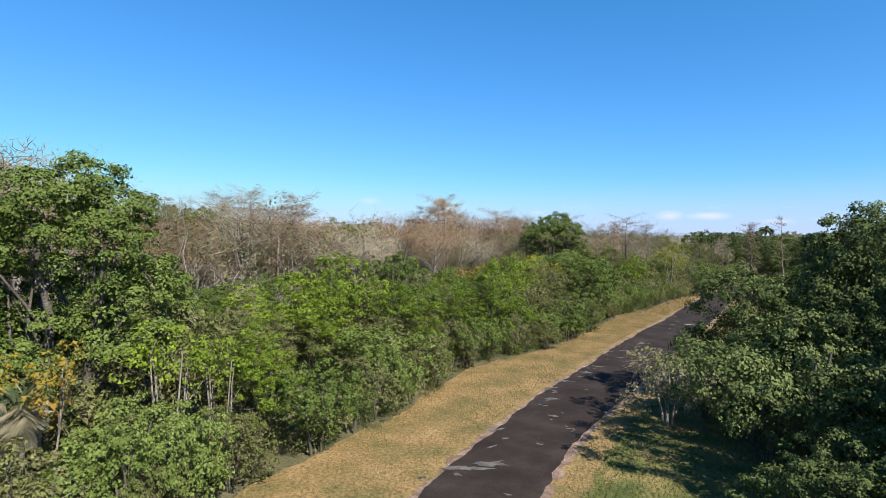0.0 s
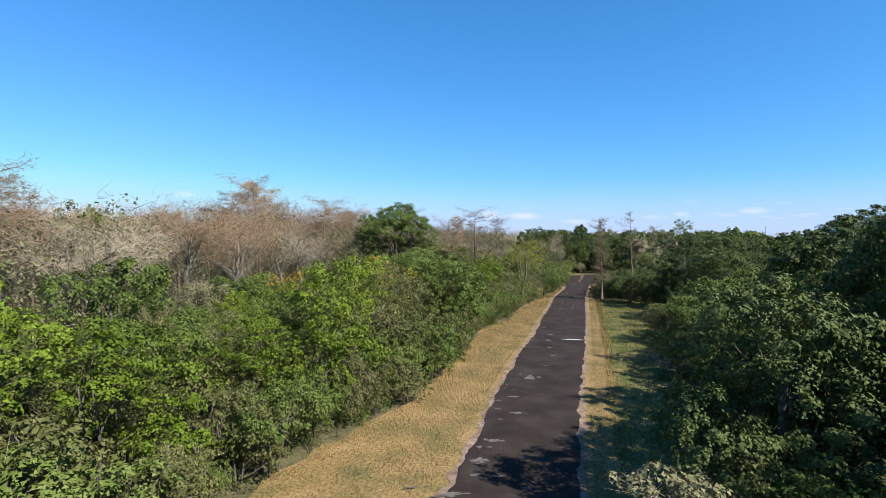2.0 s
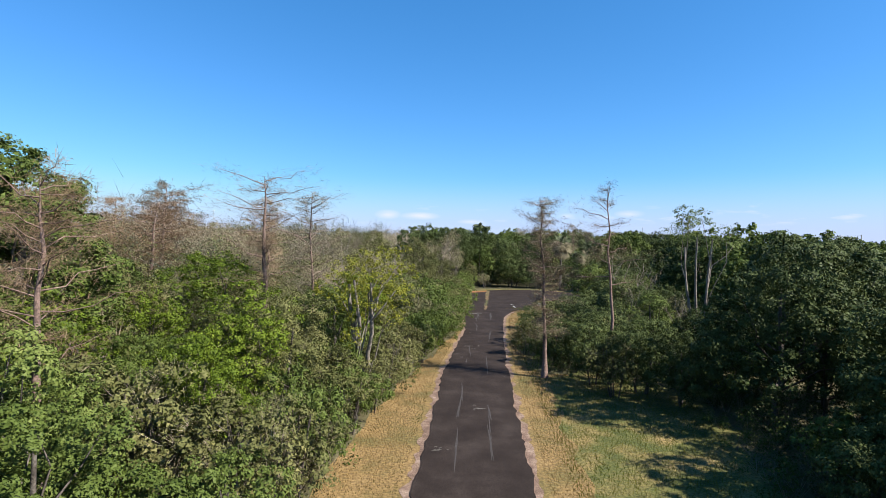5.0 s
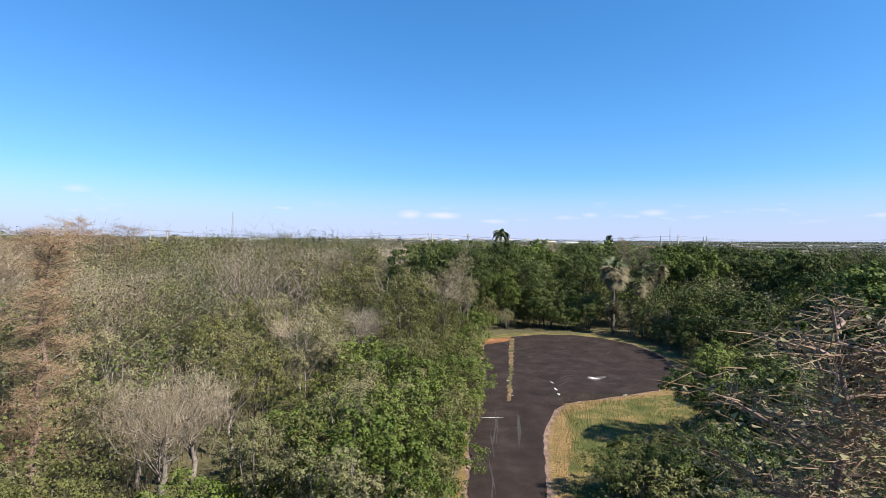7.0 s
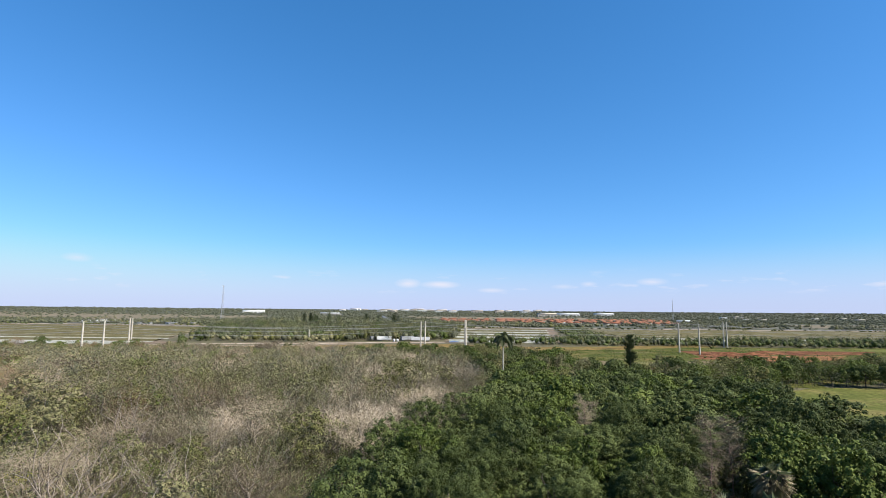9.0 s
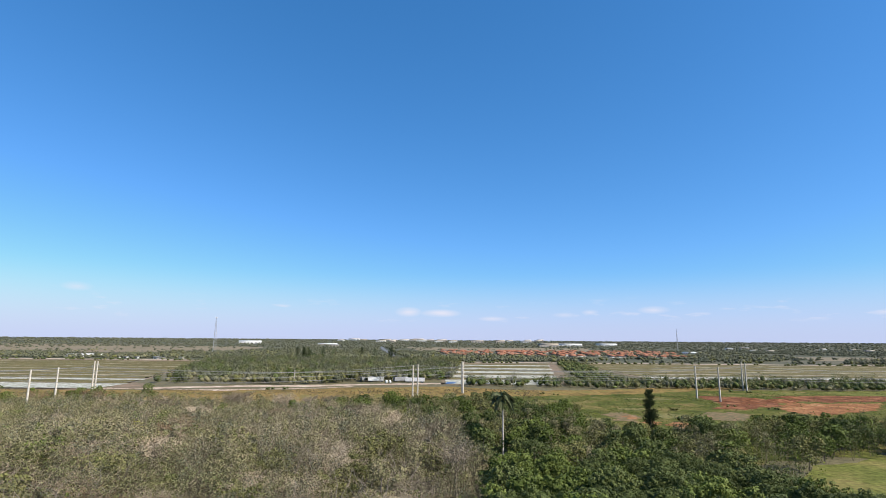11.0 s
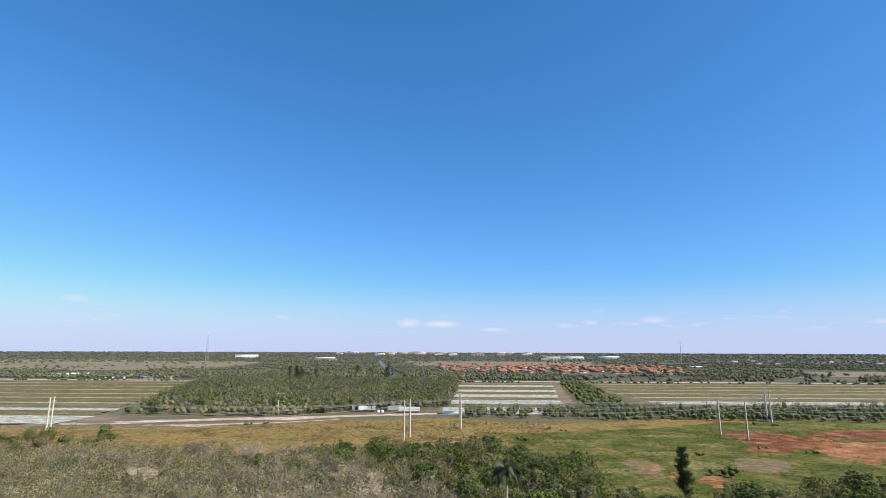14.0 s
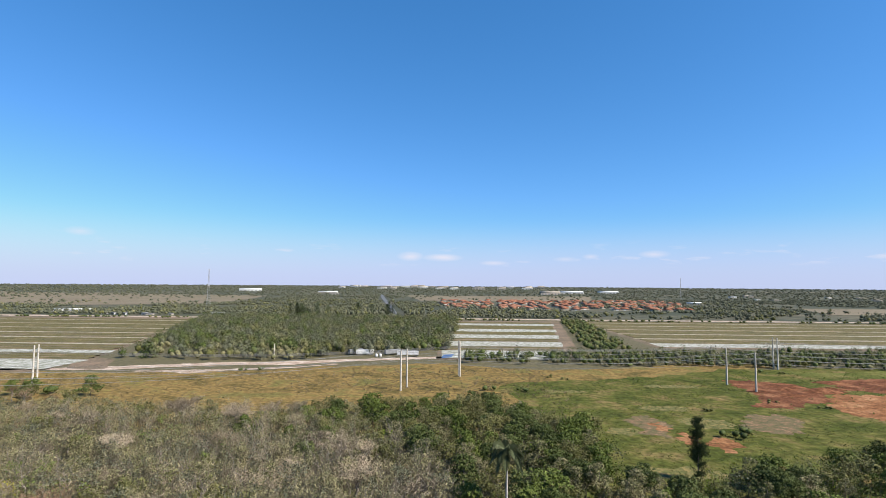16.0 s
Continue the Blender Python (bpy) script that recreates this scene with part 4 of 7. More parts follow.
KINDS = {
    "bright_tree": lambda s, lod: broadleaf(s, "broadleaf_tree", "full bright green leafy tree beside the verge", 8.7, 3.7, "leaf_bright", "bark", lod, 0.06, 40, 0.22, 0.16, clump=(0.2, 0.34)),
    "big_bright": lambda s, lod: broadleaf(s, "broadleaf_tree", "large sunlit green tree above the thicket", 12.6, 4.6, "leaf_green", "bark", lod, 0.06, 76, 0.16, 0.24, 1.7, 2, 0.12, 0, (0.2, 0.32)),
    "bare_crown": lambda s, lod: bare_crown(s, "broad leafless swamp tree with a haze of brown twigs", 11.0, 4.0, lod, "twig_rust"),
    "bare_grey": lambda s, lod: bare_crown(s, "leafless pale grey tree with fine twigs", 9.0, 3.4, lod, "twig"),
    "olive_tree": lambda s, lod: broadleaf(s, "half_bare_tree", "tall olive green tree with thin bare twigs", 10.5, 4.0, "leaf_olive", "bark", lod, 0.06, 38, 0.24, 0.14, 0.8, 3, 0.22, 420, (0.18, 0.34)),
    "dark": lambda s, lod: broadleaf(s, "broadleaf_tree", "dense dark green broadleaf tree with foliage near to the ground", 9.0, 4.0, "leaf_dark", "bark", lod, 0.04, 44, 0.2, gaps=1.3, clump=(0.2, 0.34)),
    "green": lambda s, lod: broadleaf(s, "leafy_tree", "full mid green broadleaf tree of the woods", 8.5, 3.8, "leaf_green", "bark", lod, 0.06, 42, 0.2, gaps=1.3, clump=(0.2, 0.34)),
    "dark_bush": lambda s, lod: broadleaf(s, "bush", "dense dark green rounded bush beside the road", 5.0, 3.4, "leaf_dark", "bark", lod, 0.0, 36, 0.2, 0.1, 1.1, category="bush", stems=3, clump=(0.2, 0.34), size=0.8),
    "green_bush": lambda s, lod: broadleaf(s, "bush", "sunlit mid green leafy bush on the verge", 4.2, 2.7, "leaf_green", "bark", lod, 0.0, 28, 0.24, 0.08, category="bush", stems=4, twigs=60, clump=(0.2, 0.36)),
    "bright": lambda s, lod: broadleaf(s, "young_tree", "bright green leafy young tree in the thicket", 8.0, 2.9, "leaf_bright", "bark", lod, 0.05, 34, 0.26, 0.08, 0.85, 2, 0.22, 60, (0.2, 0.36)),
    "olive": lambda s, lod: broadleaf(s, "shrub", "olive green shrub with thin bare twigs", 4.0, 2.1, "leaf_olive", "bark", lod, 0.0, 26, 0.26, 0.05, 0.85, 4, 0.22, 320, (0.2, 0.38), category="shrub"),
    "grey": lambda s, lod: broadleaf(s, "tree", "grey-green half-bare tree of the swamp scrub", 6.0, 2.5, "leaf_grey", "bark_pale", lod, 0.06, 26, 0.26, 0.07, 1.0, 3, 0.16, 600, (0.18, 0.36), size=0.8),
    "yellow": lambda s, lod: broadleaf(s, "yellowing_tree", "yellow-green sparse tree with pale crooked limbs", 9.6, 3.7, "leaf_yellow", "bark_pale", lod, 0.3, 40, 0.25, 0.16, 0.5, 4, 0.22, 260, (0.13, 0.26), size=0.9),
    "orange": lambda s, lod: broadleaf(s, "turning_sapling", "sapling with orange and yellow autumn leaves", 5.2, 1.3, "leaf_orange", "bark_pale", lod, 0.3, 14, 0.3, 0.05, 0.6, 2, 0.22, 60, (0.25, 0.45)),
    "pale": lambda s, lod: broadleaf(s, "sapling", "yellow-green sapling with pale slender stems", 5.4, 1.7, "leaf_bright", "bark_pale", lod, 0.4, 14, 0.3, 0.05, 0.55, 4, 0.22, 80, (0.22, 0.4)),
    "mango": lambda s, lod: broadleaf(s, "spreading_tree", "large rounded green tree with a dense domed crown", 10.5, 5.2, "leaf_dark", "bark", lod, 0.08, 66, 0.14, 0.25, 1.35, clump=(0.17, 0.29), size=0.85),
    "cypress": lambda s, lod: cypress(s, "leafless cypress with level limbs and rusty twigs", 13.0, lod, tufts=1.5, bark="bark_pink", thick=1.1),
    "cypress_grey": lambda s, lod: cypress(s, "tall grey bare cypress with flat sprays of twigs", 13.0, lod, "twig", 0.2, 1.4, 0.36, "bark_pink", 0.12, 44),
    "cypress_green": lambda s, lod: cypress(s, "slender cypress with drooping grey twigs and green tufts", 13.5, lod, "twig_rust", 0.12, 1.1, 0.2, "bark_pink", 0.4, 66, 0.8),
    "tall_cypress": lambda s, lod: cypress(s, "tall slender bare cypress with a few rising limbs and green-grey tufts", 14.8, lod, "twig_rust", 0.19, 0.7, 0.5, "bark_pink", 0.5, 17, 0.55),
    "airy": lambda s, lod: broadleaf(s, "airy_tree", "tall airy tree with a flat open crown on bare slender trunks", 13.2, 3.3, "leaf_green", "bark_pale", lod, 0.58, 26, 0.3, 0.14, 0.42, 3, 0.22, 160, (0.16, 0.3), size=0.9),
    "grey_tree": lambda s, lod: broadleaf(s, "half_bare_tree", "grey-green half-bare swamp tree with pale twigs", 11.0, 3.4, "leaf_grey", "bark_pale", lod, 0.04, 44, 0.24, 0.12, 0.85, 3, 0.18, 900, (0.16, 0.3)),
    "thin_snag": lambda s, lod: snag(s, "slender bleached tree with a few thin limbs", 9.0, 0.2, 5, "bark_pale", 140),
    "grey_bush": lambda s, lod: broadleaf(s, "bush", "grey-green twiggy bush that leans over the asphalt", 4.2, 2.3, "leaf_grey", "bark_pale", lod, 0.02, 26, 0.26, 0.06, 0.6, 5, 0.25, 700, (0.2, 0.36), category="bush"),
    "snag": lambda s, lod: snag(s, "bleached leafless tree with forking pale limbs", 7.0),
    "sabal": lambda s, lod: sabal_palm(s, "shaggy cabbage palm with a skirt of dead fronds", 8.0, 0.72),
}
HEIGHT = {"grey_tree": 11.0, "thin_snag": 9.0, "grey_bush": 4.2, "airy": 13.2, "tall_cypress": 14.8, "bright_tree": 8.7, "big_bright": 12.6, "green": 8.5, "green_bush": 4.2, "bare_crown": 11.0, "bare_grey": 9.0, "olive_tree": 10.5, "dark": 9.0, "dark_bush": 5.0, "bright": 8.0, "olive": 4.0, "grey": 6.0, "yellow": 9.6, "orange": 5.2, "pale": 5.4, "mango": 10.5, "cypress": 13.0, "cypress_grey": 13.0, "cypress_green": 13.5, "snag": 7.0, "sabal": 8.0}
VARIANTS = {"grey_tree": 2, "green": 3, "green_bush": 3, "dark_bush": 2, "bare_crown": 3, "bare_grey": 2, "dark": 3, "bright": 3, "olive": 3, "grey": 3, "cypress": 3, "mango": 2, "snag": 3, "sabal": 2, "cypress_grey": 2, "cypress_green": 2}
stock, used = {}, {}
pick = np.random.default_rng(77)
planted = []


def plant(kind, x, y, h=None, lod="mid", wide=1.0, group=""):
    v = int(pick.integers(0, VARIANTS.get(kind, 1)))
    key = (kind, lod, v)
    s = (h or HEIGHT[kind]) / HEIGHT[kind]
    m = pose(x, y, float(ground_z(x, y)), 0, 0, float(pick.uniform(0, 360))) @ Matrix.Diagonal((s * wide, s * wide, s, 1))
    if key not in stock:
        stock[key] = KINDS[kind](100 + 17 * v + sum(map(ord, kind)), lod)
        stock[key].matrix_basis = m
        ob = stock[key]
    else:
        ob = copy_thing(stock[key], m @ Matrix.Diagonal([1 / v for v in stock[key].scale] + [1]))
    planted.append((x, y))
    return tagged(ob, group=group) if group else ob


# single trees that can be told apart
for kind, x, y, h, lod, wide in [
    ("big_bright", -21.5, 9.6, 12.6, "near", 1.0), ("green", -25.5, 5.0, 11.4, "near", 1.0), ("olive", -19.2, 12.2, 6.6, "near", 0.9), ("olive", -17.6, 14.6, 5.6, "near", 1.0), ("bare_crown", -28, 12.5, 14.6, "near", 0.7), ("thin_snag", -22.0, 13.4, 11.4, "near", 0.8), ("mango", -55.5, 38.7, 13.9, "mid", 0.9), ("big_bright", -24.2, 85.4, 14.6, "near", 1.15), ("cypress", -70, 185, 17.6, "mid", 1.1), ("bare_crown", -83, 190, 18.0, "mid", 1.0), ("cypress", -59, 181, 16.4, "mid", 1.0), ("bare_crown", -96, 236, 16.0, "mid", 1.0), ("green", -16.6, 67.5, 9.2, "near", 1.15),
    ("cypress", -15.2, 77.5, 11.8, "near", 1.0), ("cypress_grey", -10.7, 96.0, 13.0, "near", 1.0), ("cypress_green", 5.3, 97.2, 13.0, "near", 1.1),
    ("tall_cypress", 9.45, 95.6, 13.8, "near", 1.1), ("dark_bush", 10.6, 93.4, 5.2, "near", 0.8), ("olive", 8.7, 92.6, 4.0, "near", 0.9), ("dark_bush", 8.2, 95.4, 3.8, "near", 0.7), ("dark_bush", 12.2, 91.0, 4.6, "near", 0.8), ("airy", 18.8, 103.2, 13.2, "near", 1.0), ("snag", 15.5, 106.0, 5.6, "near", 1.0), ("snag", 17.2, 102.6, 6.0, "near", 1.0), ("grey", 18.6, 107.5, 5.0, "near", 1.0),
    ("yellow", -6.4, 92.2, 9.7, "near", 1.0), ("cypress", -14.2, 96.8, 14.4, "near", 1.1), ("cypress_green", -20.1, 114.5, 14.2, "near", 1.2),
    ("olive_tree", -5.0, 143.3, 11.0, "near", 1.0), ("grey_tree", 0.6, 167.5, 12.4, "mid", 0.8), ("bare_crown", -42, 30, 11.5, "mid", 1.0), ("bare_crown", -50, 50, 13.6, "mid", 1.0), ("bare_crown", -62, 47, 14.2, "mid", 1.0), ("olive_tree", -3.4, 133.0, 7.6, "near", 0.9), ("olive_tree", -2.4, 150.5, 8.4, "near", 0.85), ("dark_bush", 29.5, 145.5, 6.0, "near", 0.9), ("dark_bush", 28.8, 152.5, 6.0, "near", 0.8), ("dark", 30.5, 160, 8.0, "near", 0.8), ("dark_bush", 26.8, 167, 5.6, "near", 0.8), ("olive", 24.5, 138.5, 4.6, "near", 1.0), ("olive", 25.8, 142, 4.0, "near", 0.9), ("dark_bush", 20, 172.5, 5.4, "near", 0.8), ("dark", 13, 176, 9.8, "mid", 0.85), ("green", 6.5, 175, 10.0, "mid", 0.9),
    ("dark_bush", 4.7, 21.2, 6.6, "near", 0.86), ("dark", 3.3, 30.2, 8.0, "near", 0.95), ("dark_bush", 2.4, 32.5, 4.6, "near", 0.8), ("dark_bush", 8.2, 18.2, 5.6, "near", 0.85), ("dark_bush", 9.5, 14.5, 5.0, "near", 0.9), ("olive", 4.6, 21.2, 3.2, "near", 0.9), ("mango", 11.2, 34.0, 11.8, "near", 0.8), ("dark", 8.8, 30.8, 11.6, "near", 0.8), ("mango", 9.8, 24.0, 11.0, "near", 0.72), ("dark", 11.6, 17.4, 10.4, "near", 0.9), ("dark_bush", 5.8, 34.5, 4.5, "near", 0.85), ("dark_bush", 5.6, 38.8, 4.2, "near", 0.85), ("green_bush", 6.4, 43, 4.2, "near", 1.0), ("green_bush", 7.0, 47, 4.0, "near", 0.9), ("dark", 9.8, 40.5, 10.2, "near", 1.0), ("dark", 11.8, 46.5, 9.4, "near", 0.95), ("mango", 31, 78, 13.4, "mid", 1.25), ("mango", 17, 29, 11.0, "mid", 0.95), ("mango", 16.5, 42, 10.6, "mid", 1.0),
    ("grey_bush", 0.0, 25.8, 4.3, "near", 1.0), ("olive", 1.6, 27.8, 3.6, "near", 0.9), ("dark_bush", 5.4, 16.2, 3.8, "near", 0.9), ("green_bush", 3.0, 27.0, 3.6, "near", 0.9), ("bright", -19.8, 19.4, 7.4, "near", 1.1), ("bright", -18.8, 23.2, 8.5, "near", 1.0), ("green", -19.8, 30.6, 8.5, "near", 0.85), ("bright", -16.2, 27.0, 6.6, "near", 1.1), ("green", -12.2, 57.4, 8.4, "near", 1.1), ("green", -12.6, 62.0, 7.8, "near", 1.05), ("bright", -14.4, 38.5, 8.4, "near", 0.95), ("green", 7.2, 54.0, 4.8, "near", 1.25), ("green_bush", 10.5, 50.4, 4.2, "near", 1.0), ("olive", 8.2, 70.8, 2.7, "near", 1.2), ("olive", 6.9, 62.4, 3.5, "near", 1.0), ("green_bush", 10.2, 65.8, 4.2, "near", 1.0), ("green", 17.5, 63, 7.6, "near", 1.0),
    ("dark", 15.5, 75, 8.8, "near", 1.1), ("dark", 20.5, 88, 9.6, "near", 1.1), ("mango", 21, 66, 9.8, "mid", 1.0), ("green_bush", 13.2, 79, 3.6, "near", 1.0), ("green_bush", 18.0, 96.0, 4.6, "near", 1.0),
    # dark_bush at (9.4, 103.5) and (11.5, 117): dark leaves stand in for shade
    ("dark_bush", 9.4, 103.5, 4.0, "near", 0.85), ("dark_bush", 6.6, 101.2, 3.4, "near", 0.8), ("olive", 5.2, 104.4, 3.2, "near", 0.9), ("dark_bush", 7.0, 110.2, 3.4, "near", 0.7), ("green_bush", 12.9, 99.7, 4.2, "near", 1.0), ("olive", 6.9, 107.5, 3.8, "near", 1.0), ("dark_bush", 12.6, 107.5, 4.8, "near", 1.0), ("olive", 8.6, 113.0, 4.0, "near", 1.1), ("dark_bush", 11.5, 117.0, 4.2, "near", 0.85),
    # dark at (15.2, 87) and mango at (21.5, 93.5) added to shade the brush
    ("snag", 16.8, 114, 8.8, "near", 1.0), ("dark", 15.2, 87.0, 10.4, "near", 0.9), ("mango", 21.5, 93.5, 10.8, "mid", 0.8), ("dark_bush", 19.5, 125.5, 5.2, "near", 0.8), ("snag", 21, 118, 7.6, "near", 1.1), ("olive", 16.5, 121.5, 4.0, "near", 1.0),
    ("orange", -16.6, 6.6, 6.1, "near", 0.9), ("olive", -14.4, 4.4, 3.6, "near", 1.0), ("olive", -16.8, 2.6, 4.0, "near", 1.0), ("green_bush", -13.4, 7.4, 3.4, "near", 0.9), ("olive", -18.2, 5.0, 4.4, "near", 1.0), ("green_bush", -15.2, 8.4, 3.8, "near", 0.9), ("olive", -12.9, 2.0, 3.0, "near", 1.0), ("olive", -18.6, 8.0, 4.6, "near", 0.9), ("pale", -15.8, 10.2, 6.2, "near", 1.0), ("pale", -15.2, 12.0, 5.4, "near", 0.9), ("olive_tree", -14.3, 49.6, 8.0, "near", 0.85), ("orange", -15.2, 51.0, 8.4, "near", 0.9), ("bright", -16.8, 54.5, 7.6, "near", 1.0), ("snag", -26, 26, 8.0, "near", 0.8), ("snag", -41.6, 33.2, 8.0, "mid", 1.6), ("snag", -38, 31, 7.2, "mid", 1.5), ("bare_crown", -37.9, 69.0, 14.7, "mid", 1.1), ("bare_grey", -32.3, 72.2, 12.4, "mid", 0.8), ("bare_crown", -32.8, 59.5, 13.4, "mid", 0.9), ("olive_tree", -43.7, 53.7, 13.5, "mid", 0.8), ("bare_crown", -77.1, 72.5, 17.9, "mid", 0.8), ("cypress", -73.5, 57.0, 17.4, "mid", 0.8),
    ("orange", -27, 60, 7.0, "mid", 1.2), ("sabal", 23.2, 170.4, 11.0, "near", 0.9), ("sabal", 27.6, 174.4, 8.0, "near", 0.9), ("sabal", 34.5, 185.0, 10.4, "near", 0.9), ("sabal", 22.6, 168.4, 5.0, "near", 1.1), ("sabal", 31.0, 177.5, 9.4, "near", 0.85), ("sabal", -15.8, 5.6, 4.2, "near", 0.8), ("snag", -13.5, 121.5, 6.4, "near", 0.9), ("snag", -20, 128, 6.0, "near", 1.0), ("snag", -22, 160, 8.0, "near", 1.1), ("snag", -30, 172, 8.4, "mid", 1.1),
    ("bare_grey", -1.9, 154.2, 12.4, "mid", 0.7), ("olive_tree", -6.5, 152.0, 11.6, "mid", 0.8), ("mango", 0.6, 174.0, 13.6, "mid", 0.8), ("mango", 48.1, 206.8, 13.0, "mid", 1.0), ("mango", 25.1, 213.2, 12.2, "mid", 1.0), ("mango", 18.3, 196.8, 12.4, "mid", 1.1), ("mango", 11.8, 184.0, 11.6, "mid", 1.1), ("mango", 50.4, 192, 11.8, "mid", 1.0), ("mango", 31.9, 200.2, 12.2, "mid", 1.0), ("mango", 8.5, 201, 12.0, "mid", 1.05), 
]:
    plant(kind, x, y, h, lod, wide)
tagged(royal_palm("tall royal palm with a pale smooth trunk", 20.3), group="").matrix_basis = pose(16.96, 317.2, 0)
whip_pine(62, "dark feathery pine standing alone in the meadow", 17.2, 3.0).matrix_basis = pose(72.5, 350.0, 0)


far_pine = whip_pine(63, "tall dark pine in a clump behind the tree block", 22.0, 6.5)
far_pine.matrix_basis = pose(-262, 1046, 0)
pines = np.random.default_rng(64)
for k in range(15):
    x, y = (pines.normal(-255, 13), pines.uniform(1040, 1085)) if k < 10 else (pines.uniform(-205, -100), pines.uniform(1050, 1120))
    copy_thing(far_pine, pose(x, y, 0, 0, 0, pines.uniform(0, 360)) @ Matrix.Diagonal((pines.uniform(0.7, 1.3), pines.uniform(0.7, 1.3), pines.uniform(0.5, 1.1), 1)))


BARE = ("bare_crown", "bare_grey", "cypress", "cypress_grey", "snag")


def spot_free(x, y, gap):
    return all((x - a) ** 2 + (y - b) ** 2 > gap * gap for a, b in planted)


PATH_XY = [(1.8, -0.5), (-5, 21), (-4, 46), (0.4, 82), (1, 108), (5, 157), (7, 200)]


def off_path(x, y):
    best = 1e9
    for (ax, ay), (bx, by) in zip(PATH_XY, PATH_XY[1:]):
        t = min(1, max(0, ((x - ax) * (bx - ax) + (y - ay) * (by - ay)) / ((bx - ax) ** 2 + (by - ay) ** 2)))
        best = min(best, math.hypot(x - ax - t * (bx - ax), y - ay - t * (by - ay)))
    return best


def scatter(count, x0, x1, y0, y1, gap, choose, seed, tries=40):
    """choose(x, y, rng) gives None or kind, height, width."""
    rng = np.random.default_rng(seed)
    made = 0
    for _ in range(count * tries):
        if made >= count:
            break
        x, y = float(rng.uniform(x0, x1)), float(rng.uniform(y0, y1))
        got = choose(x, y, rng)
        if not got:
            continue
        kind, h, wide = got
        if not spot_free(x, y, gap):
            continue
        d = off_path(x, y)
        plant(kind, x, y, h, "near" if d < (17 if y < 112 else 12) and y < 150 else "mid" if d < (55 if kind in BARE else 32 if y < 160 and x < 8 else 24) else "far" if d < 85 else "vfar", wide)
        made += 1


def left_edge(y):
    return lerp_path(VERGE_L, y)


def right_edge(y):
    return lerp_path(VERGE_R, y) if y < 140 else 27.0


def left_front(x, y, rng):
    d = left_edge(y) - x
    if d < 0.9 or d > 9:
        return None
    near = off_path(x, y) < 6.5
    k = rng.random()
    if d < 3.0:
        return ("olive" if k < (0.2 if 50 < y < 76 else 0.5) else "green_bush"), 3.4 if near else rng.uniform(3.2, 4.6), rng.uniform(0.9, 1.15)
    if k < (0.15 if 50 < y < 76 else 0.42):
        return "olive", rng.uniform(4.2, 5.4), rng.uniform(0.85, 1.1)
    if y > 108:
        return ("grey" if k < 0.7 else "green_bush"), rng.uniform(4.4, 6.0), rng.uniform(0.85, 1.1)
    return ("bright" if k < 0.62 and not 50 < y < 76 else "green" if k < 0.82 else "olive_tree"), rng.uniform(4.8, 6.6) if y < 40 else rng.uniform(5.4, 7.8), rng.uniform(0.85, 1.15)


def left_back(x, y, rng):
    d = left_edge(y) - x
    if d < 7 or d > 25:
        return None
    k = rng.random()
    if k < 0.5 and y < 112:
        return ("bright" if k < 0.24 else "green"), (rng.uniform(4.4, 6.4) if y < 75 else rng.uniform(6.0, 9.4)), rng.uniform(0.85, 1.1)
    if y > 110:
        return ("grey_tree" if k < 0.5 else "bare_grey" if k < 0.75 else "olive_tree"), rng.uniform(6.6, 8.8), 0.9
    if k < 0.7:
        return "olive_tree", (rng.uniform(4.8, 6.6) if y < 75 else rng.uniform(7.0, 9.0)), 1.0
    return ("olive" if k < 0.85 else "grey"), rng.uniform(5.0, 6.4), 1.0


def right_front(x, y, rng):
    d = x - right_edge(y)
    if d < 2.0 or d > 11 or off_path(x, y) < 5:
        return None
    k = rng.random()
    if d < 4.5:
        return ("green_bush" if k < 0.6 else "dark_bush"), rng.uniform(3.0, 4.6), rng.uniform(0.8, 1.05)
    if 100 < y < 150:
        # mostly dark leaves here: their colour stands in for deep shade
        return ("olive" if k < 0.25 else "grey" if k < 0.38 else "dark_bush"), rng.uniform(3.6, 5.2), 1.0
    if 44 < y < 78:
        return ("green_bush" if k < 0.4 else "green"), rng.uniform(4.4, 7.2), 1.0
    return ("dark" if k < 0.6 else "green"), rng.uniform(6.4, 8.8), rng.uniform(0.85, 1.05)


def right_back(x, y, rng):
    d = x - right_edge(y)
    if d < 8 or d > 60:
        return None
    return ("dark" if rng.random() < 0.4 else "green" if rng.random() < 0.66 else "mango"), (rng.uniform(8.2, 9.8) if 38 < y < 90 and x < 34 else rng.uniform(9.6, 12.4)), rng.uniform(0.85, 1.0)


def cypress_stand(x, y, rng):
    d = left_edge(min(y, 140)) - x
    if d < 22 or y > 105 and x > -15 - 0.6 * (y - 100) or d > 30 and rng.random() < (d - 30) / 120:
        return None
    k = rng.random()
    if k > 0.8:
        return ("olive_tree" if k > 0.91 else "grey_tree"), rng.uniform(9, 12), rng.uniform(0.8, 1.0)
    return ("bare_crown" if k < 0.36 else "bare_grey" if k < 0.46 else "cypress" if k < 0.74 else "cypress_grey" if k < 0.78 else "snag"), rng.uniform(11.6, 16.8) if k < 0.78 else rng.uniform(8, 12), rng.uniform(0.9, 1.25)


hedge = np.random.default_rng(14)
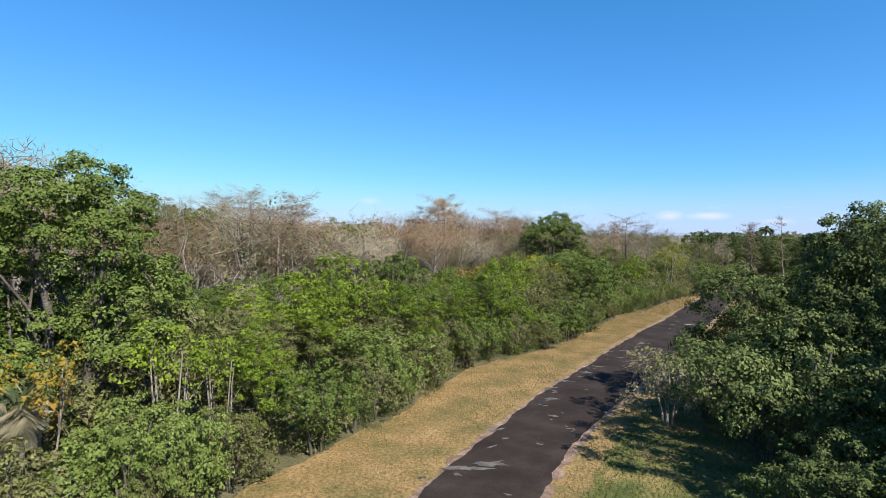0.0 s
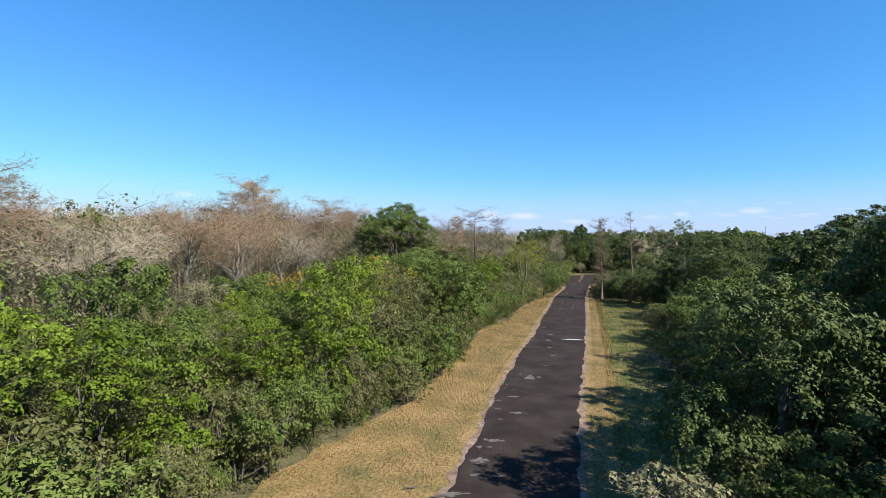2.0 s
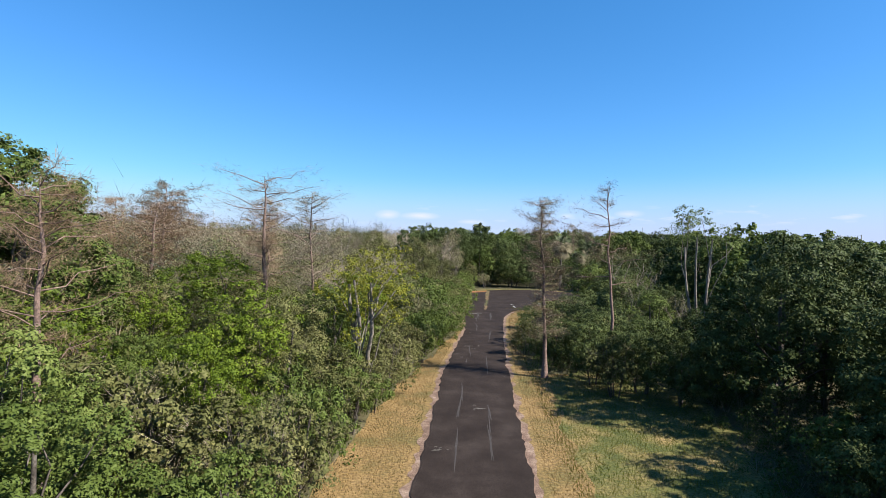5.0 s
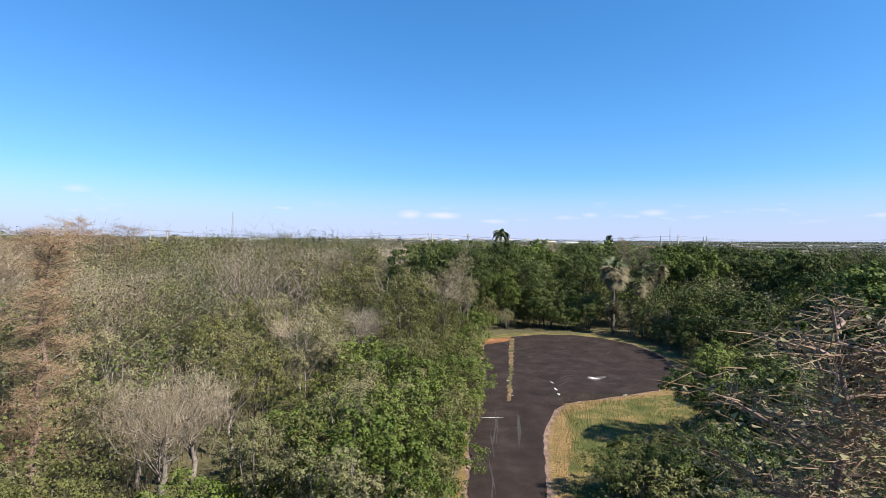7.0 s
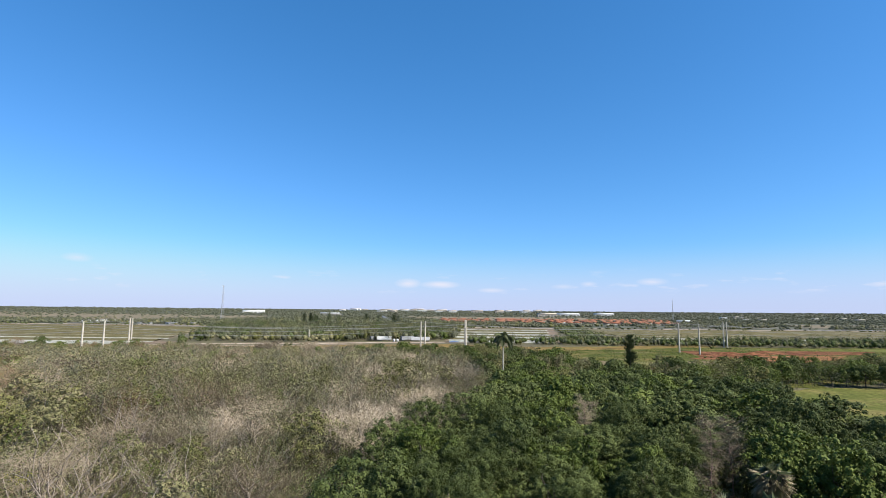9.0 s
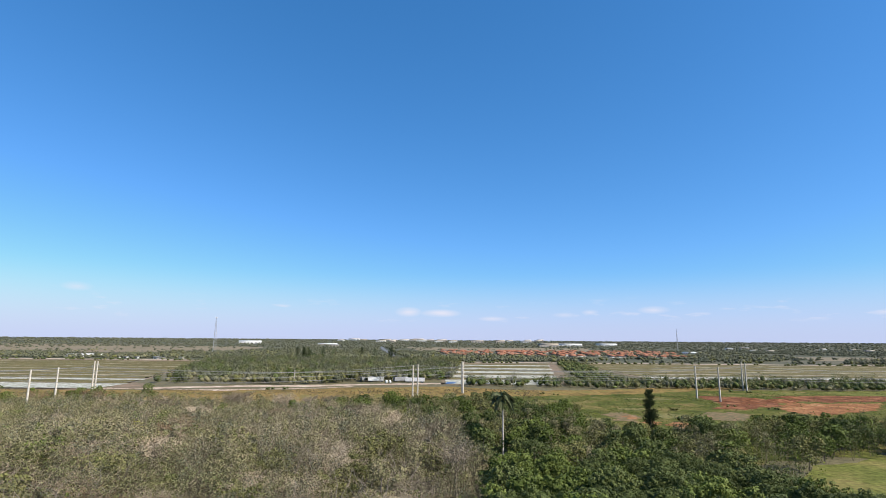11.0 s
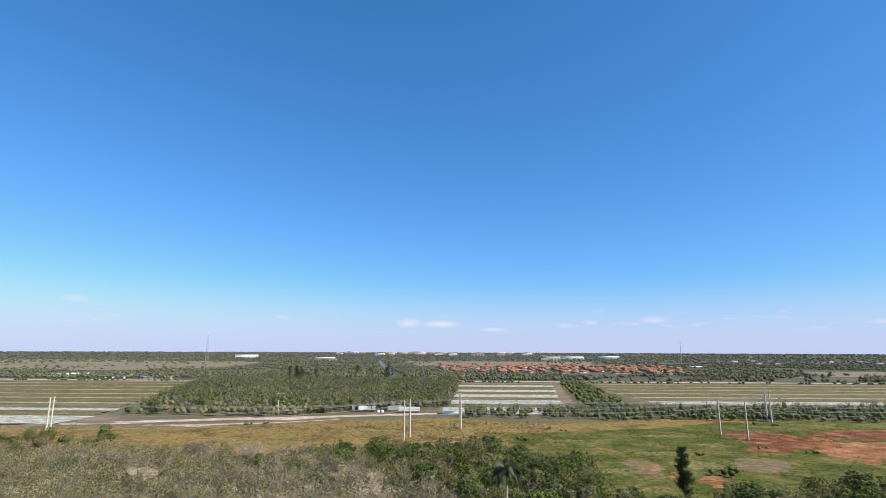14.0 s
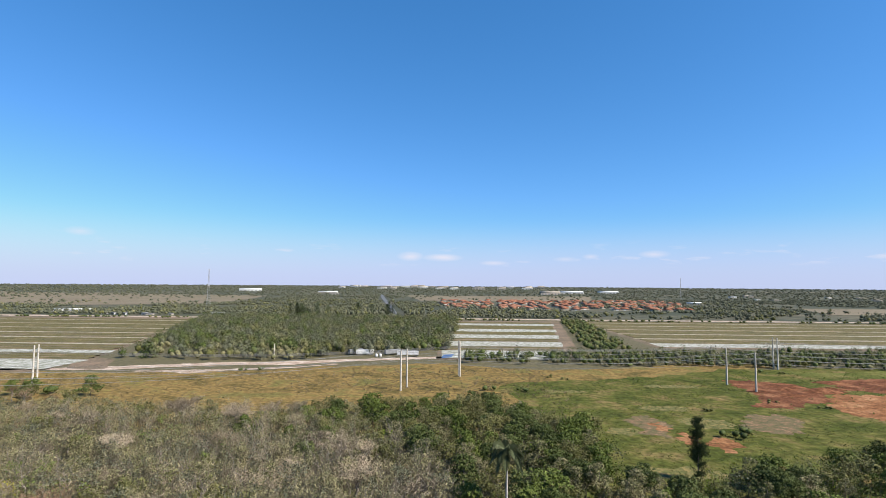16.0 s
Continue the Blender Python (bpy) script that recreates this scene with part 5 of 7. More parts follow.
# bushes that crowd round the turnaround
rim = [(0.6, 131), (0.4, 134), (0.2, 137), (0.5, 140), (0.3, 143), (0.8, 146), (0.7, 149.5), (1.2, 153), (1.0, 156.5), (1.0, 160), (2.2, 164), (4.2, 167.4), (7.2, 170), (10.4, 171.6), (13.6, 172), (17, 171.8), (20.4, 170.6), (23.6, 168.6), (25.8, 164.6), (26.8, 161.2), (26.7, 157.6), (26.6, 153.4), (26.0, 149.4), (24.8, 145.4), (23.6, 141.6), (-1.6, 133), (-1.8, 138), (-1.4, 147), (-1.2, 155), (-0.8, 162)]
for i, (x, y) in enumerate(rim):
    if spot_free(x, y, 1.2):
        kind = ("olive", "green_bush", "olive")[i % 3] if x < 3 else ("dark_bush", "green_bush", "olive", "grey_bush", "olive")[int(hedge.integers(0, 5))]
        far_side = hedge.uniform(0, 2.2) if y > 166 else 0
        plant(kind, x + hedge.uniform(-0.5, 0.5), y + far_side, hedge.uniform(3.0, 4.8) if x < 3 else hedge.uniform(2.4, 3.6) if x > 23 else hedge.uniform(3.0, 6.4), "near", hedge.uniform(0.75, 1.05))
for y in np.arange(7.0, 143.0, 1.75):
    y += hedge.uniform(-0.5, 0.5)
    x = left_edge(y) - hedge.uniform(0.1, 1.1)
    if spot_free(x, y, 0.9):
        plant("olive" if hedge.random() < 0.55 else "green_bush", x, y, hedge.uniform(2.2, 4.4), "near", hedge.uniform(0.7, 1.0))
scatter(95, -24, 0, 6, 145, 1.7, left_front, 1)
scatter(85, -42, -8, 6, 145, 3.0, left_back, 2)
scatter(46, 4, 36, 16, 165, 2.6, right_front, 3)
scatter(60, 8, 75, 14, 170, 5.0, right_back, 4)


def right_brush(x, y, rng):
    if x - right_edge(y) < 1.6 or off_path(x, y) < 5:
        return None
    k = rng.random()
    if k < 0.5:
        return "dark_bush", rng.uniform(3.4, 5.0), rng.uniform(0.8, 1.1)
    if x < 14:
        return "olive", rng.uniform(3.0, 4.4), 1.0
    return ("green" if k < 0.75 else "dark"), rng.uniform(5.0, 7.6), 1.0


scatter(64, 6, 36, 98, 136, 2.0, right_brush, 5)


def loop_brush(x, y, rng):
    """Grey and olive brush on the shady side of the turnaround."""
    if ((x - 14) / 15.5) ** 2 + ((y - 150) / 19) ** 2 < 1:
        return None
    k = rng.random()
    return ("olive" if k < 0.4 else "grey_bush" if k < 0.75 else "grey" if k < 0.9 else "green_bush"), rng.uniform(3.6, 6.0), rng.uniform(0.95, 1.3)


scatter(60, 24, 48, 138, 182, 1.9, loop_brush, 29)
scatter(330, -140, -26, 8, 235, 3.1, cypress_stand, 6)

# ---- woods and scrub that nobody could count ----


def meadow_edge(x):
    """How far ahead the woods reach, by the place across."""
    return float(np.interp(x, [-400, -250, -120, -60, -46, -20, 10, 20, 27, 38, 53, 57, 65, 90, 104, 132, 160, 220, 300], [440, 418, 408, 407, 426, 424, 434, 434, 419, 404, 398, 338, 342, 353, 361, 368, 378, 388, 398]))


def in_clearing(x, y):
    """The mown clearing in the woods."""
    return ((x - 147) / 60) ** 2 + ((y - 274) / 50) ** 2 < 1


def open_meadow(x, y):
    """The arm of the meadow that reaches in between the woods."""
    return 47 + max(0, y - 336) * 0.3 < x < 61 and y > 337


def by_palm(x, y):
    """Low ground in front of the royal palm."""
    return abs(x - 16 + 0.06 * (317 - y)) < 4.5 and 268 < y < 322


def woods(name, label, cells, size, seed, category="scrub", lumps=True, drop=2, twig=0.018):
    """One mesh of many small plants. cells: rows of x, y, type, height, radius, leaves, twigs."""
    rng = np.random.default_rng(seed)
    slots = ["leaf_far", "leaf_green", "leaf_dark", "leaf_bright", "leaf_olive", "leaf_grey", "twig", "twig_rust", "leaf_yellow", "pine_leaf"]
    at = {s: i for i, s in enumerate(slots)}
    g = Build()
    for x, y, kind, h, r, n, tw in cells:
        z0 = float(ground_z(x, y))
        if n:
            m = 4 if r < 1.8 else 8
            k = r * rng.uniform(0.32, 0.55, m)
            lobes = np.stack([x + rng.normal(0, 0.46 * r, m), y + rng.normal(0, 0.46 * r, m), z0 + h - k * rng.uniform(0.8, 2.6, m)], 1)
            i = rng.integers(0, m, n)
            d = unit(rng.normal(0, 1, (n, 3)) + np.array([0, 0, 0.55]))
            C = lobes[i] + d * (k[i] * rng.uniform(0.7, 1.15, n))[:, None] * np.array([1, 1, 0.9])
            C[:, 2] -= (C[:, 2] - z0) * 0.8 * (rng.random(n) ** drop)
            V, F = tri_leaves(rng, C, d, size * r)
            g.add(V, F, at[kind])
            if lumps:
                V, F = lump(rng, (x, y, z0 + h * 0.38), r * 0.55, h / r * 0.5)
                g.add(V, F, at[kind])
        if tw:
            b = bare_brush(rng, h * rng.uniform(0.92, 1.24), r * 1.05, 6, tw, twig)
            m = np.eye(4)
            m[:3, 3] = x, y, z0
            g.join(b, m, at["twig_rust" if kind == "leaf_yellow" else "twig"])
    tagged(new(name, g.mesh(name, [M[s] for s in slots])), label, category, kind="stuff")


def jitter_cells(x0, x1, y0, y1, step, rng):
    xs, ys = np.arange(x0, x1, step), np.arange(y0, y1, step)
    X, Y = np.meshgrid(xs, ys)
    X = X.ravel() + rng.uniform(-0.5, 0.5, X.size) * step
    Y = Y.ravel() + rng.uniform(-0.5, 0.5, Y.size) * step
    return zip(X.tolist(), Y.tolist())


# the line between the leafless scrub and the green woods
EDGE_Y = [160, 172, 188, 203, 220, 234, 260, 300, 345, 372, 398, 410, 440]
EDGE_X = [-6, -14, -13, -8, -1, 5, 10, 8, 1, -17, -43, -61, -66]


def wood_edge(x, y):
    """The uneven line between scrub and woods."""
    return float(np.interp(y, EDGE_Y, EDGE_X)) + (10 * rumple(x, y, 0.07) + 6 * rumple(y, x, 0.2)) * min(1, max(0, (y - 225) / 40))


rng = np.random.default_rng(31)
scrub, thicket, right_woods = [], [], []
# understorey of the roadside thickets
for x, y in jitter_cells(-60, 60, 4, 165, 2.4, rng):
    if y < 150:
        dl, dr = left_edge(y) - x, x - right_edge(y)
    else:
        dl, dr = (1.2 if y < 164 else 6) - x, x - 28
    if max(dl, dr) < 0.7 or off_path(x, y) < 3.2:
        continue
    d = max(dl, dr)
    if d > 3 and rumple(x, y, 0.16) < -0.28:
        continue
    if dl > 0:
        kind = "leaf_bright" if rumple(x, y, 0.09) > 0.25 else "leaf_olive" if d < 22 else "leaf_grey"
        h = rng.uniform(1.0, 1.9) + min(d, 14) * 0.12
        near = d < 12
        thicket.append((x, y, kind, h, rng.uniform(1.1, 1.6), 420 if near else 110, 26 if d > 22 else 12))
    else:
        # between y 98 and 116 the dark leaf colour stands in for shade
        thicket.append((x, y, "leaf_dark" if y < 116 or y > 140 else "leaf_olive", rng.uniform(1.2, 2.2) + min(d, 10) * 0.15, rng.uniform(1.1, 1.6), 330 if d < 10 else 90, 6))
for x, y in jitter_cells(-16, 26, 6, 138, 1.25, rng):
    d = max(left_edge(y) - x, x - right_edge(y))
    if 0.0 < d < 3.2 and off_path(x, y) > 3.2:
        left = x < 0
        thicket.append((x, y, "leaf_olive" if rng.random() < (0.6 if left else 0.3) else "leaf_green", rng.uniform(0.6, 1.3) + 0.25 * d, rng.uniform(0.6, 1.0), 330, 6))
woods("roadside_thicket", "dense mixed green and olive roadside undergrowth", thicket, 0.095, 41, lumps=False, twig=0.008)
# swamp scrub ahead of the road's end and to the side
for x, y in jitter_cells(-230, 34, 2, 440, 2.8, rng):
    if y < 165 and left_edge(min(y, 140)) - x < 21 or y < 165 and x < -130:
        continue
    if 165 <= y < 172 and x > 0 or y > meadow_edge(x) - 4:
        continue
    if y >= 160 and x > wood_edge(x, y):
        continue
    far = math.hypot(x - 4, y - 170)
    if far > 150 and rng.random() < 0.2:
        continue
    n = rumple(x, y, 0.045) + 0.6 * rumple(x + 50, y, 0.16) + rng.normal(0, 0.25) + (0.32 if y < 235 and x > -70 else 0.1)
    h = rng.uniform(8.8, 12.2) + 1.6 * rumple(x, y, 0.03)
    lod = 1.0 if far < 110 else 0.75
    if rumple(x + 9, y, 0.11) < -0.36 or rng.random() < 0.05:
        continue
    h *= rng.uniform(0.75, 1.1) * (1.1 if y < 240 and x < -12 else 0.84 if y > 330 else 1.0)
    h += 3.0 * math.exp(-((y - 245) / 62) ** 2) if x < -18 else 0
    pick_one = rng.random()
    if n > 0.32:
        kind, hh, lv, tw = ("leaf_grey" if pick_one < 0.7 else "leaf_far"), 1.0, 40, 34
    elif n > 0.0:
        kind, hh, lv, tw = ("leaf_olive" if pick_one < 0.6 else "leaf_green" if pick_one < 0.85 else "leaf_grey"), 0.95, 46, 14
    elif n > -0.4:
        kind, hh, lv, tw = "leaf_grey", 0.95, 24, 64
    elif n > -0.55:
        kind, hh, lv, tw = ("leaf_yellow" if pick_one < 0.1 else "leaf_bright" if pick_one < 0.25 else "leaf_olive"), 0.85, 36, 12
    else:
        kind, hh, lv, tw = ("leaf_green" if pick_one < 0.45 else "leaf_olive"), 1.0, 48, 10
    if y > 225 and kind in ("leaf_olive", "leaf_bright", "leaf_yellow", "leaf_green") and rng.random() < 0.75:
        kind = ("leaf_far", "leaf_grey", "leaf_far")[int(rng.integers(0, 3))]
    scrub.append((x, y, kind, h * hh, rng.uniform(1.6, 2.5), int(lv * lod), int(tw * lod)))


def path_gap(c):
    return math.hypot(c[0] - 3, max(0, 95 - c[1], c[1] - 165))


# low bushes that fill the ground between them
below = []
for x, y in jitter_cells(-95, 6, 96, 250, 2.1, rng):
    if y < 165 and left_edge(min(y, 140)) - x < 14 or y >= 160 and x > wood_edge(x, y) or 150 <= y < 174 and x > 0:
        continue
    k = rumple(x, y, 0.08) + 0.5 * rumple(x + 30, y, 0.25) + rng.normal(0, 0.2)
    below.append((x, y, "leaf_olive" if k > 0.2 else "leaf_grey" if k > -0.1 else "leaf_green" if k > -0.4 else "leaf_far", rng.uniform(3.6, 7.6) + 1.5 * rumple(x, y, 0.06), rng.uniform(1.5, 2.3), 110, 16))
woods("swamp_undergrowth", "dense olive and grey-green bushes under the swamp scrub", below, 0.1, 48, lumps=False, drop=3, twig=0.016)
close_scrub = [(x, y, k, h * 0.94, r, int(n * 5.5), int(tw * 1.7)) for x, y, k, h, r, n, tw in scrub if path_gap((x, y)) < 60]
near_scrub = [(x, y, k, h, r, int(n * 3.4), int(tw * 1.15)) for x, y, k, h, r, n, tw in scrub if 60 <= path_gap((x, y)) < 125]
far_scrub = [(x, y, k, h, r, int(n * 3.8), int(tw * 1.25)) for x, y, k, h, r, n, tw in scrub if path_gap((x, y)) >= 125]
woods("swamp_scrub", "olive and grey-green half-leafless swamp scrub beside the turnaround", close_scrub, 0.075, 46, lumps=False, drop=4, twig=0.017)
woods("swamp_scrub", "grey-brown half-leafless swamp scrub with pale twigs", near_scrub, 0.12, 42, lumps=False, drop=4, twig=0.028)
woods("swamp_scrub", "grey-brown half-leafless swamp scrub before the meadow", far_scrub, 0.19, 47, lumps=False, drop=4, twig=0.04)
# green woods beside and beyond the turnaround
for x, y in jitter_cells(-75, 330, 150, 445, 5.0, rng):
    if y < 172 and x < 29 or y > meadow_edge(x) - 3 or in_clearing(x, y) or open_meadow(x, y):
        continue
    if x < wood_edge(x, y) or by_palm(x, y):
        continue
    far = math.hypot(x - 4, y - 170)
    k = rng.random()
    if y > 280 and x < 75:
        kind = "leaf_bright" if k < 0.05 else "leaf_green" if k < 0.24 else "leaf_olive" if k < 0.46 else "leaf_grey" if k < 0.64 else "leaf_far" if k < 0.84 else "leaf_dark"
    else:
        kind = "leaf_bright" if k < 0.06 else "leaf_green" if k < 0.30 else "leaf_olive" if k < 0.46 else "leaf_grey" if k < 0.58 else "leaf_far" if k < 0.66 else "leaf_dark"
    h = rng.uniform(3.2, 5.0) if x > 66 and y < 300 else rng.uniform(6.4, 9.0) if y < 285 else rng.uniform(6.2, 8.8)
    right_woods.append((x, y, kind, h, rng.uniform(2.6, 3.6), (900 if far < 70 else 210 if far < 140 else 130), 14))
# the woods go on beside the lane and behind it
for x, y in jitter_cells(-200, 210, -110, 168, 6.5, rng):
    dl, dr = left_edge(min(y, 140)) - x, x - right_edge(min(y, 140))
    if max(dl, dr) < (10 if y < 6 else 45) or (y > 5 and x < 0):
        continue
    k = rng.random()
    right_woods.append((x, y, "leaf_dark" if k < 0.45 else "leaf_green" if k < 0.75 else "leaf_olive", rng.uniform(6.0, 9.0), rng.uniform(3.0, 4.4), 150, 6))
by_loop = [c for c in right_woods if c[5] == 900]
woods("green_woods", "dense mixed green broadleaf woods round the turnaround", by_loop, 0.082, 49, "woods", lumps=False)
woods("green_woods", "dense dark green broadleaf woods behind the turnaround", [c for c in right_woods if c[5] < 900], 0.13, 43, "woods", lumps=False)


# bleached snags and single trees that stand out of the scrub and the woods
def in_scrub(x, y, rng):
    if y > meadow_edge(x) - 6 or x > np.interp(y, EDGE_Y, EDGE_X) - 4:
        return None
    k = rng.random()
    if y > 325 and x > np.interp(y, EDGE_Y, EDGE_X) - 48 and rng.random() < 0.5:
        return ("green" if k < 0.4 else "dark" if k < 0.65 else "olive_tree"), rng.uniform(7.6, 10.4), rng.uniform(0.85, 1.15)
    return ("snag" if k < 0.26 else "bare_grey" if k < 0.48 else "grey_tree" if k < 0.66 else "olive_tree" if k < 0.93 else "cypress_grey"), (rng.uniform(12.0, 15.2) if 200 < y < 290 else rng.uniform(9.5, 12.5) if y < 290 else rng.uniform(8.2, 10.8)), rng.uniform(0.9, 1.2)


def in_woods(x, y, rng):
    if y > meadow_edge(x) - 6 or in_clearing(x, y) or open_meadow(x + 4, y) or by_palm(x, y) or x < np.interp(y, EDGE_Y, EDGE_X) + 3:
        return None
    if y < 172 and x < 32:
        return None
    if x > 64 and y < 300:
        return None
    k = rng.random()
    if y < 215:
        return ("mango" if k < 0.3 else "green" if k < 0.6 else "dark" if k < 0.85 else "olive_tree" if k < 0.93 else "cypress_grey"), rng.uniform(11.4, 14.6), rng.uniform(0.8, 1.0)
    if y > 285:
        return ("mango" if k < 0.12 else "dark" if k < 0.26 else "green" if k < 0.5 else "olive_tree" if k < 0.8 else "grey_tree"), rng.uniform(7.6, 11.2), rng.uniform(0.85, 1.2)
    return ("mango" if k < 0.4 else "dark" if k < 0.6 else "green" if k < 0.94 else "olive_tree"), (rng.uniform(12.6, 14.8) if y < 250 else rng.uniform(10.0, 12.6)), rng.uniform(0.85, 1.1)


def bleached(x, y, rng):
    if y > 160 and x > wood_edge(x, y) - 2 or y < 160 and left_edge(min(y, 140)) - x < 12 or y > meadow_edge(x) - 8:
        return None
    return ("snag" if rng.random() < 0.75 else "bare_grey"), rng.uniform(10.5, 13.0) + (1.5 if 190 < y < 290 else 0), rng.uniform(1.0, 1.5)


scatter(46, -75, -2, 118, 235, 3.5, bleached, 27)
scatter(60, -140, 5, 235, 400, 4.0, bleached, 28)
scatter(115, -120, 0, 165, 290, 4.6, in_scrub, 7)
scatter(150, -170, 10, 290, 425, 5.0, in_scrub, 17)
scatter(46, -8, 72, 170, 215, 5.5, in_woods, 8)
scatter(110, -8, 120, 205, 300, 6.5, in_woods, 18)


def edge_trees(x, y, rng):
    k = rng.random()
    return ("green" if k < 0.35 else "olive_tree" if k < 0.6 else "dark" if k < 0.7 else "yellow" if k < 0.78 else "bare_crown"), rng.uniform(7.5, 10.5), rng.uniform(0.8, 1.05)


def tall_brown(x, y, rng):
    if x > -0.3 * (y - 100):
        return None
    k = rng.random()
    return ("bare_crown" if k < 0.45 else "cypress" if k < 0.75 else "cypress_grey" if k < 0.85 else "olive_tree"), rng.uniform(13.0, 16.4), rng.uniform(0.9, 1.2)


scatter(95, -230, -30, 195, 320, 7.0, tall_brown, 23)
scatter(34, -290, -150, 400, 445, 6.0, edge_trees, 19)
scatter(140, -70, 66, 300, 445, 4.6, in_woods, 9)
scatter(95, 66, 230, 300, 400, 5.2, in_woods, 10)

# ---- meadow, fields and the far country ----
sheet("marsh_grass", [(-420, 380), (-222, 400), (-79, 385), (20, 395), (32, 440), (60, 480), (118, 504), (160, 528), (216, 560), (202, 582), (155, 567), (72, 539), (36, 536), (-7, 560), (-60, 548), (-107, 528), (-170, 510), (-300, 506), (-420, 500)], 0.02, M["marsh"], 4, 6, 0.05, label="brown and yellow rough grass below the power lines", category="grass")
sheet("meadow", [(30, 330), (60, 312), (110, 318), (180, 345), (330, 360), (420, 450), (420, 560), (284, 560), (183, 552), (152, 536), (118, 517), (82, 507), (52, 500), (32, 488), (24, 470), (34, 430)], 0.04, M["meadow"], 3, 7, 0.08, label="rough green meadow with bare patches", category="meadow")
for x, y, a, b in [(95, 437, 10, 5), (103, 413, 10, 8), (70, 356, 14, 5), (58, 470, 12, 4), (120, 488, 16, 4), (66, 398, 7, 5)]:
    sheet("straw_grass", [(x + a * math.cos(q * 0.52), y + b * math.sin(q * 0.52)) for q in range(12)], 0.06, M["verge_green"], 1.2, 3.5, 0.22, label="straw-coloured dry grass patch in the meadow", category="grass")
sheet("lawn", [(205, 549), (240, 540), (330, 565), (420, 590), (420, 520), (300, 520), (259, 524), (214, 524)], 0.06, M["lawn"], 5, 3, 0.06, label="bright green mown grass", category="lawn")
sheet("lawn", [(147 + 62 * math.cos(k * 0.35), 274 + 52 * math.sin(k * 0.35)) for k in range(18)], 0.03, M["lawn"], 4, 3, 0.08, label="bright green clearing among the trees", category="lawn")
EARTH = [("dirt_dark", [(156, 508), (172, 510), (188, 499), (193, 482), (181, 452), (169, 451), (152, 439), (138, 443), (148, 456), (155, 480)]),
                 ("dirt", [(190, 471), (217, 472), (250, 478), (222, 444), (179, 420), (171, 431), (172, 446)]),
                 ("dirt_dark", [(220, 511), (242, 519), (300, 520), (270, 490), (222, 477), (206, 486)]),
                 ("pale_earth", [(127, 428), (141, 429), (144, 416), (135, 402), (121, 398), (115, 409)]),
                 ("pale_earth", [(73, 419), (85, 425), (88, 407), (80, 392), (74, 396)]), ("dirt", [(79, 411), (85, 413), (86, 402), (81, 398)]),
                 ("dirt", [(88, 400), (92, 393), (85, 382), (82, 389)]), ("dirt", [(98, 394), (103, 390), (100, 380), (94, 376), (92, 384)])]


def bare_ground(x, y):
    """Whether the turned earth lies bare there."""
    for _, pts in EARTH:
        inside = False
        for (ax, ay), (bx, by) in zip(pts, pts[1:] + pts[:1]):
            if (ay > y) != (by > y) and x < ax + (y - ay) / (by - ay) * (bx - ax):
                inside = not inside
        if inside:
            return True
    return False


for mat, pts in EARTH:
    sheet("bare_earth", pts, 0.08 if mat == "dirt" else 0.07, M[mat], 0.8, 3.6, 0.26, label="bare turned reddish earth in the meadow", category="bare earth")


def earth_heap(x, y, r, h, seed, mat="dirt_dark"):
    rng = np.random.default_rng(seed)
    n, rings = 18, 4
    V = [(x, y, h)]
    for i in range(1, rings + 1):
        for k in range(n):
            a = 2 * math.pi * k / n
            rr = r * i / rings * rng.uniform(0.85, 1.15)
            V.append((x + rr * math.cos(a) * 1.8, y + rr * math.sin(a), h * (1 - i / rings) * rng.uniform(0.7, 1.2)))
    T = [(0, 1 + k, 1 + (k + 1) % n) for k in range(n)]
    Q = [(1 + (i - 1) * n + k, 1 + i * n + k, 1 + i * n + (k + 1) % n, 1 + (i - 1) * n + (k + 1) % n) for i in range(1, rings) for k in range(n)]
    tagged(new("mound", mesh_np("mound", V, [np.array(T), np.array(Q)], M[mat], None, True)), "low heap of dug reddish earth", "mound", group="earth mounds")


for k, (x, y, r, h) in enumerate([(183, 489, 5, 1.3), (192, 480, 7, 1.8), (200, 486, 5, 1.2), (176, 483, 4, 1.0), (170, 470, 5, 1.0), (160, 478, 4, 0.8), (215, 505, 6, 1.2)]):
    earth_heap(x, y, r, h, k)

sheet("sand_track", [(-330, 514), (-250, 520), (-217, 529), (-186, 540), (-155, 553), (-117, 559), (-81, 572), (-9, 594), (60, 598), (60, 586), (-8, 583), (-79, 561), (-108, 545), (-150, 540), (-185, 527), (-212, 516), (-330, 505)], 0.1, M["sand"], 3, 2.2, 0.12, label="pale pinkish sand farm road", category="track")
sheet("sand_track", [(-204, 513), (-171, 518), (-139, 526), (-107, 535), (-76, 552), (-78, 548), (-107, 529), (-139, 519), (-155, 508), (-171, 512)], 0.1, M["sand"], 2.5, 2.4, 0.16, label="worn pale sandy edge of the farm road", category="track")
sheet("sand_track", [(-215, 520), (-236, 560), (-252, 566), (-300, 640), (-312, 636), (-262, 558), (-238, 520)], 0.12, M["soil"], 5, 2.0, 0.08, label="brown farm track beside the field", category="track")


crops = []


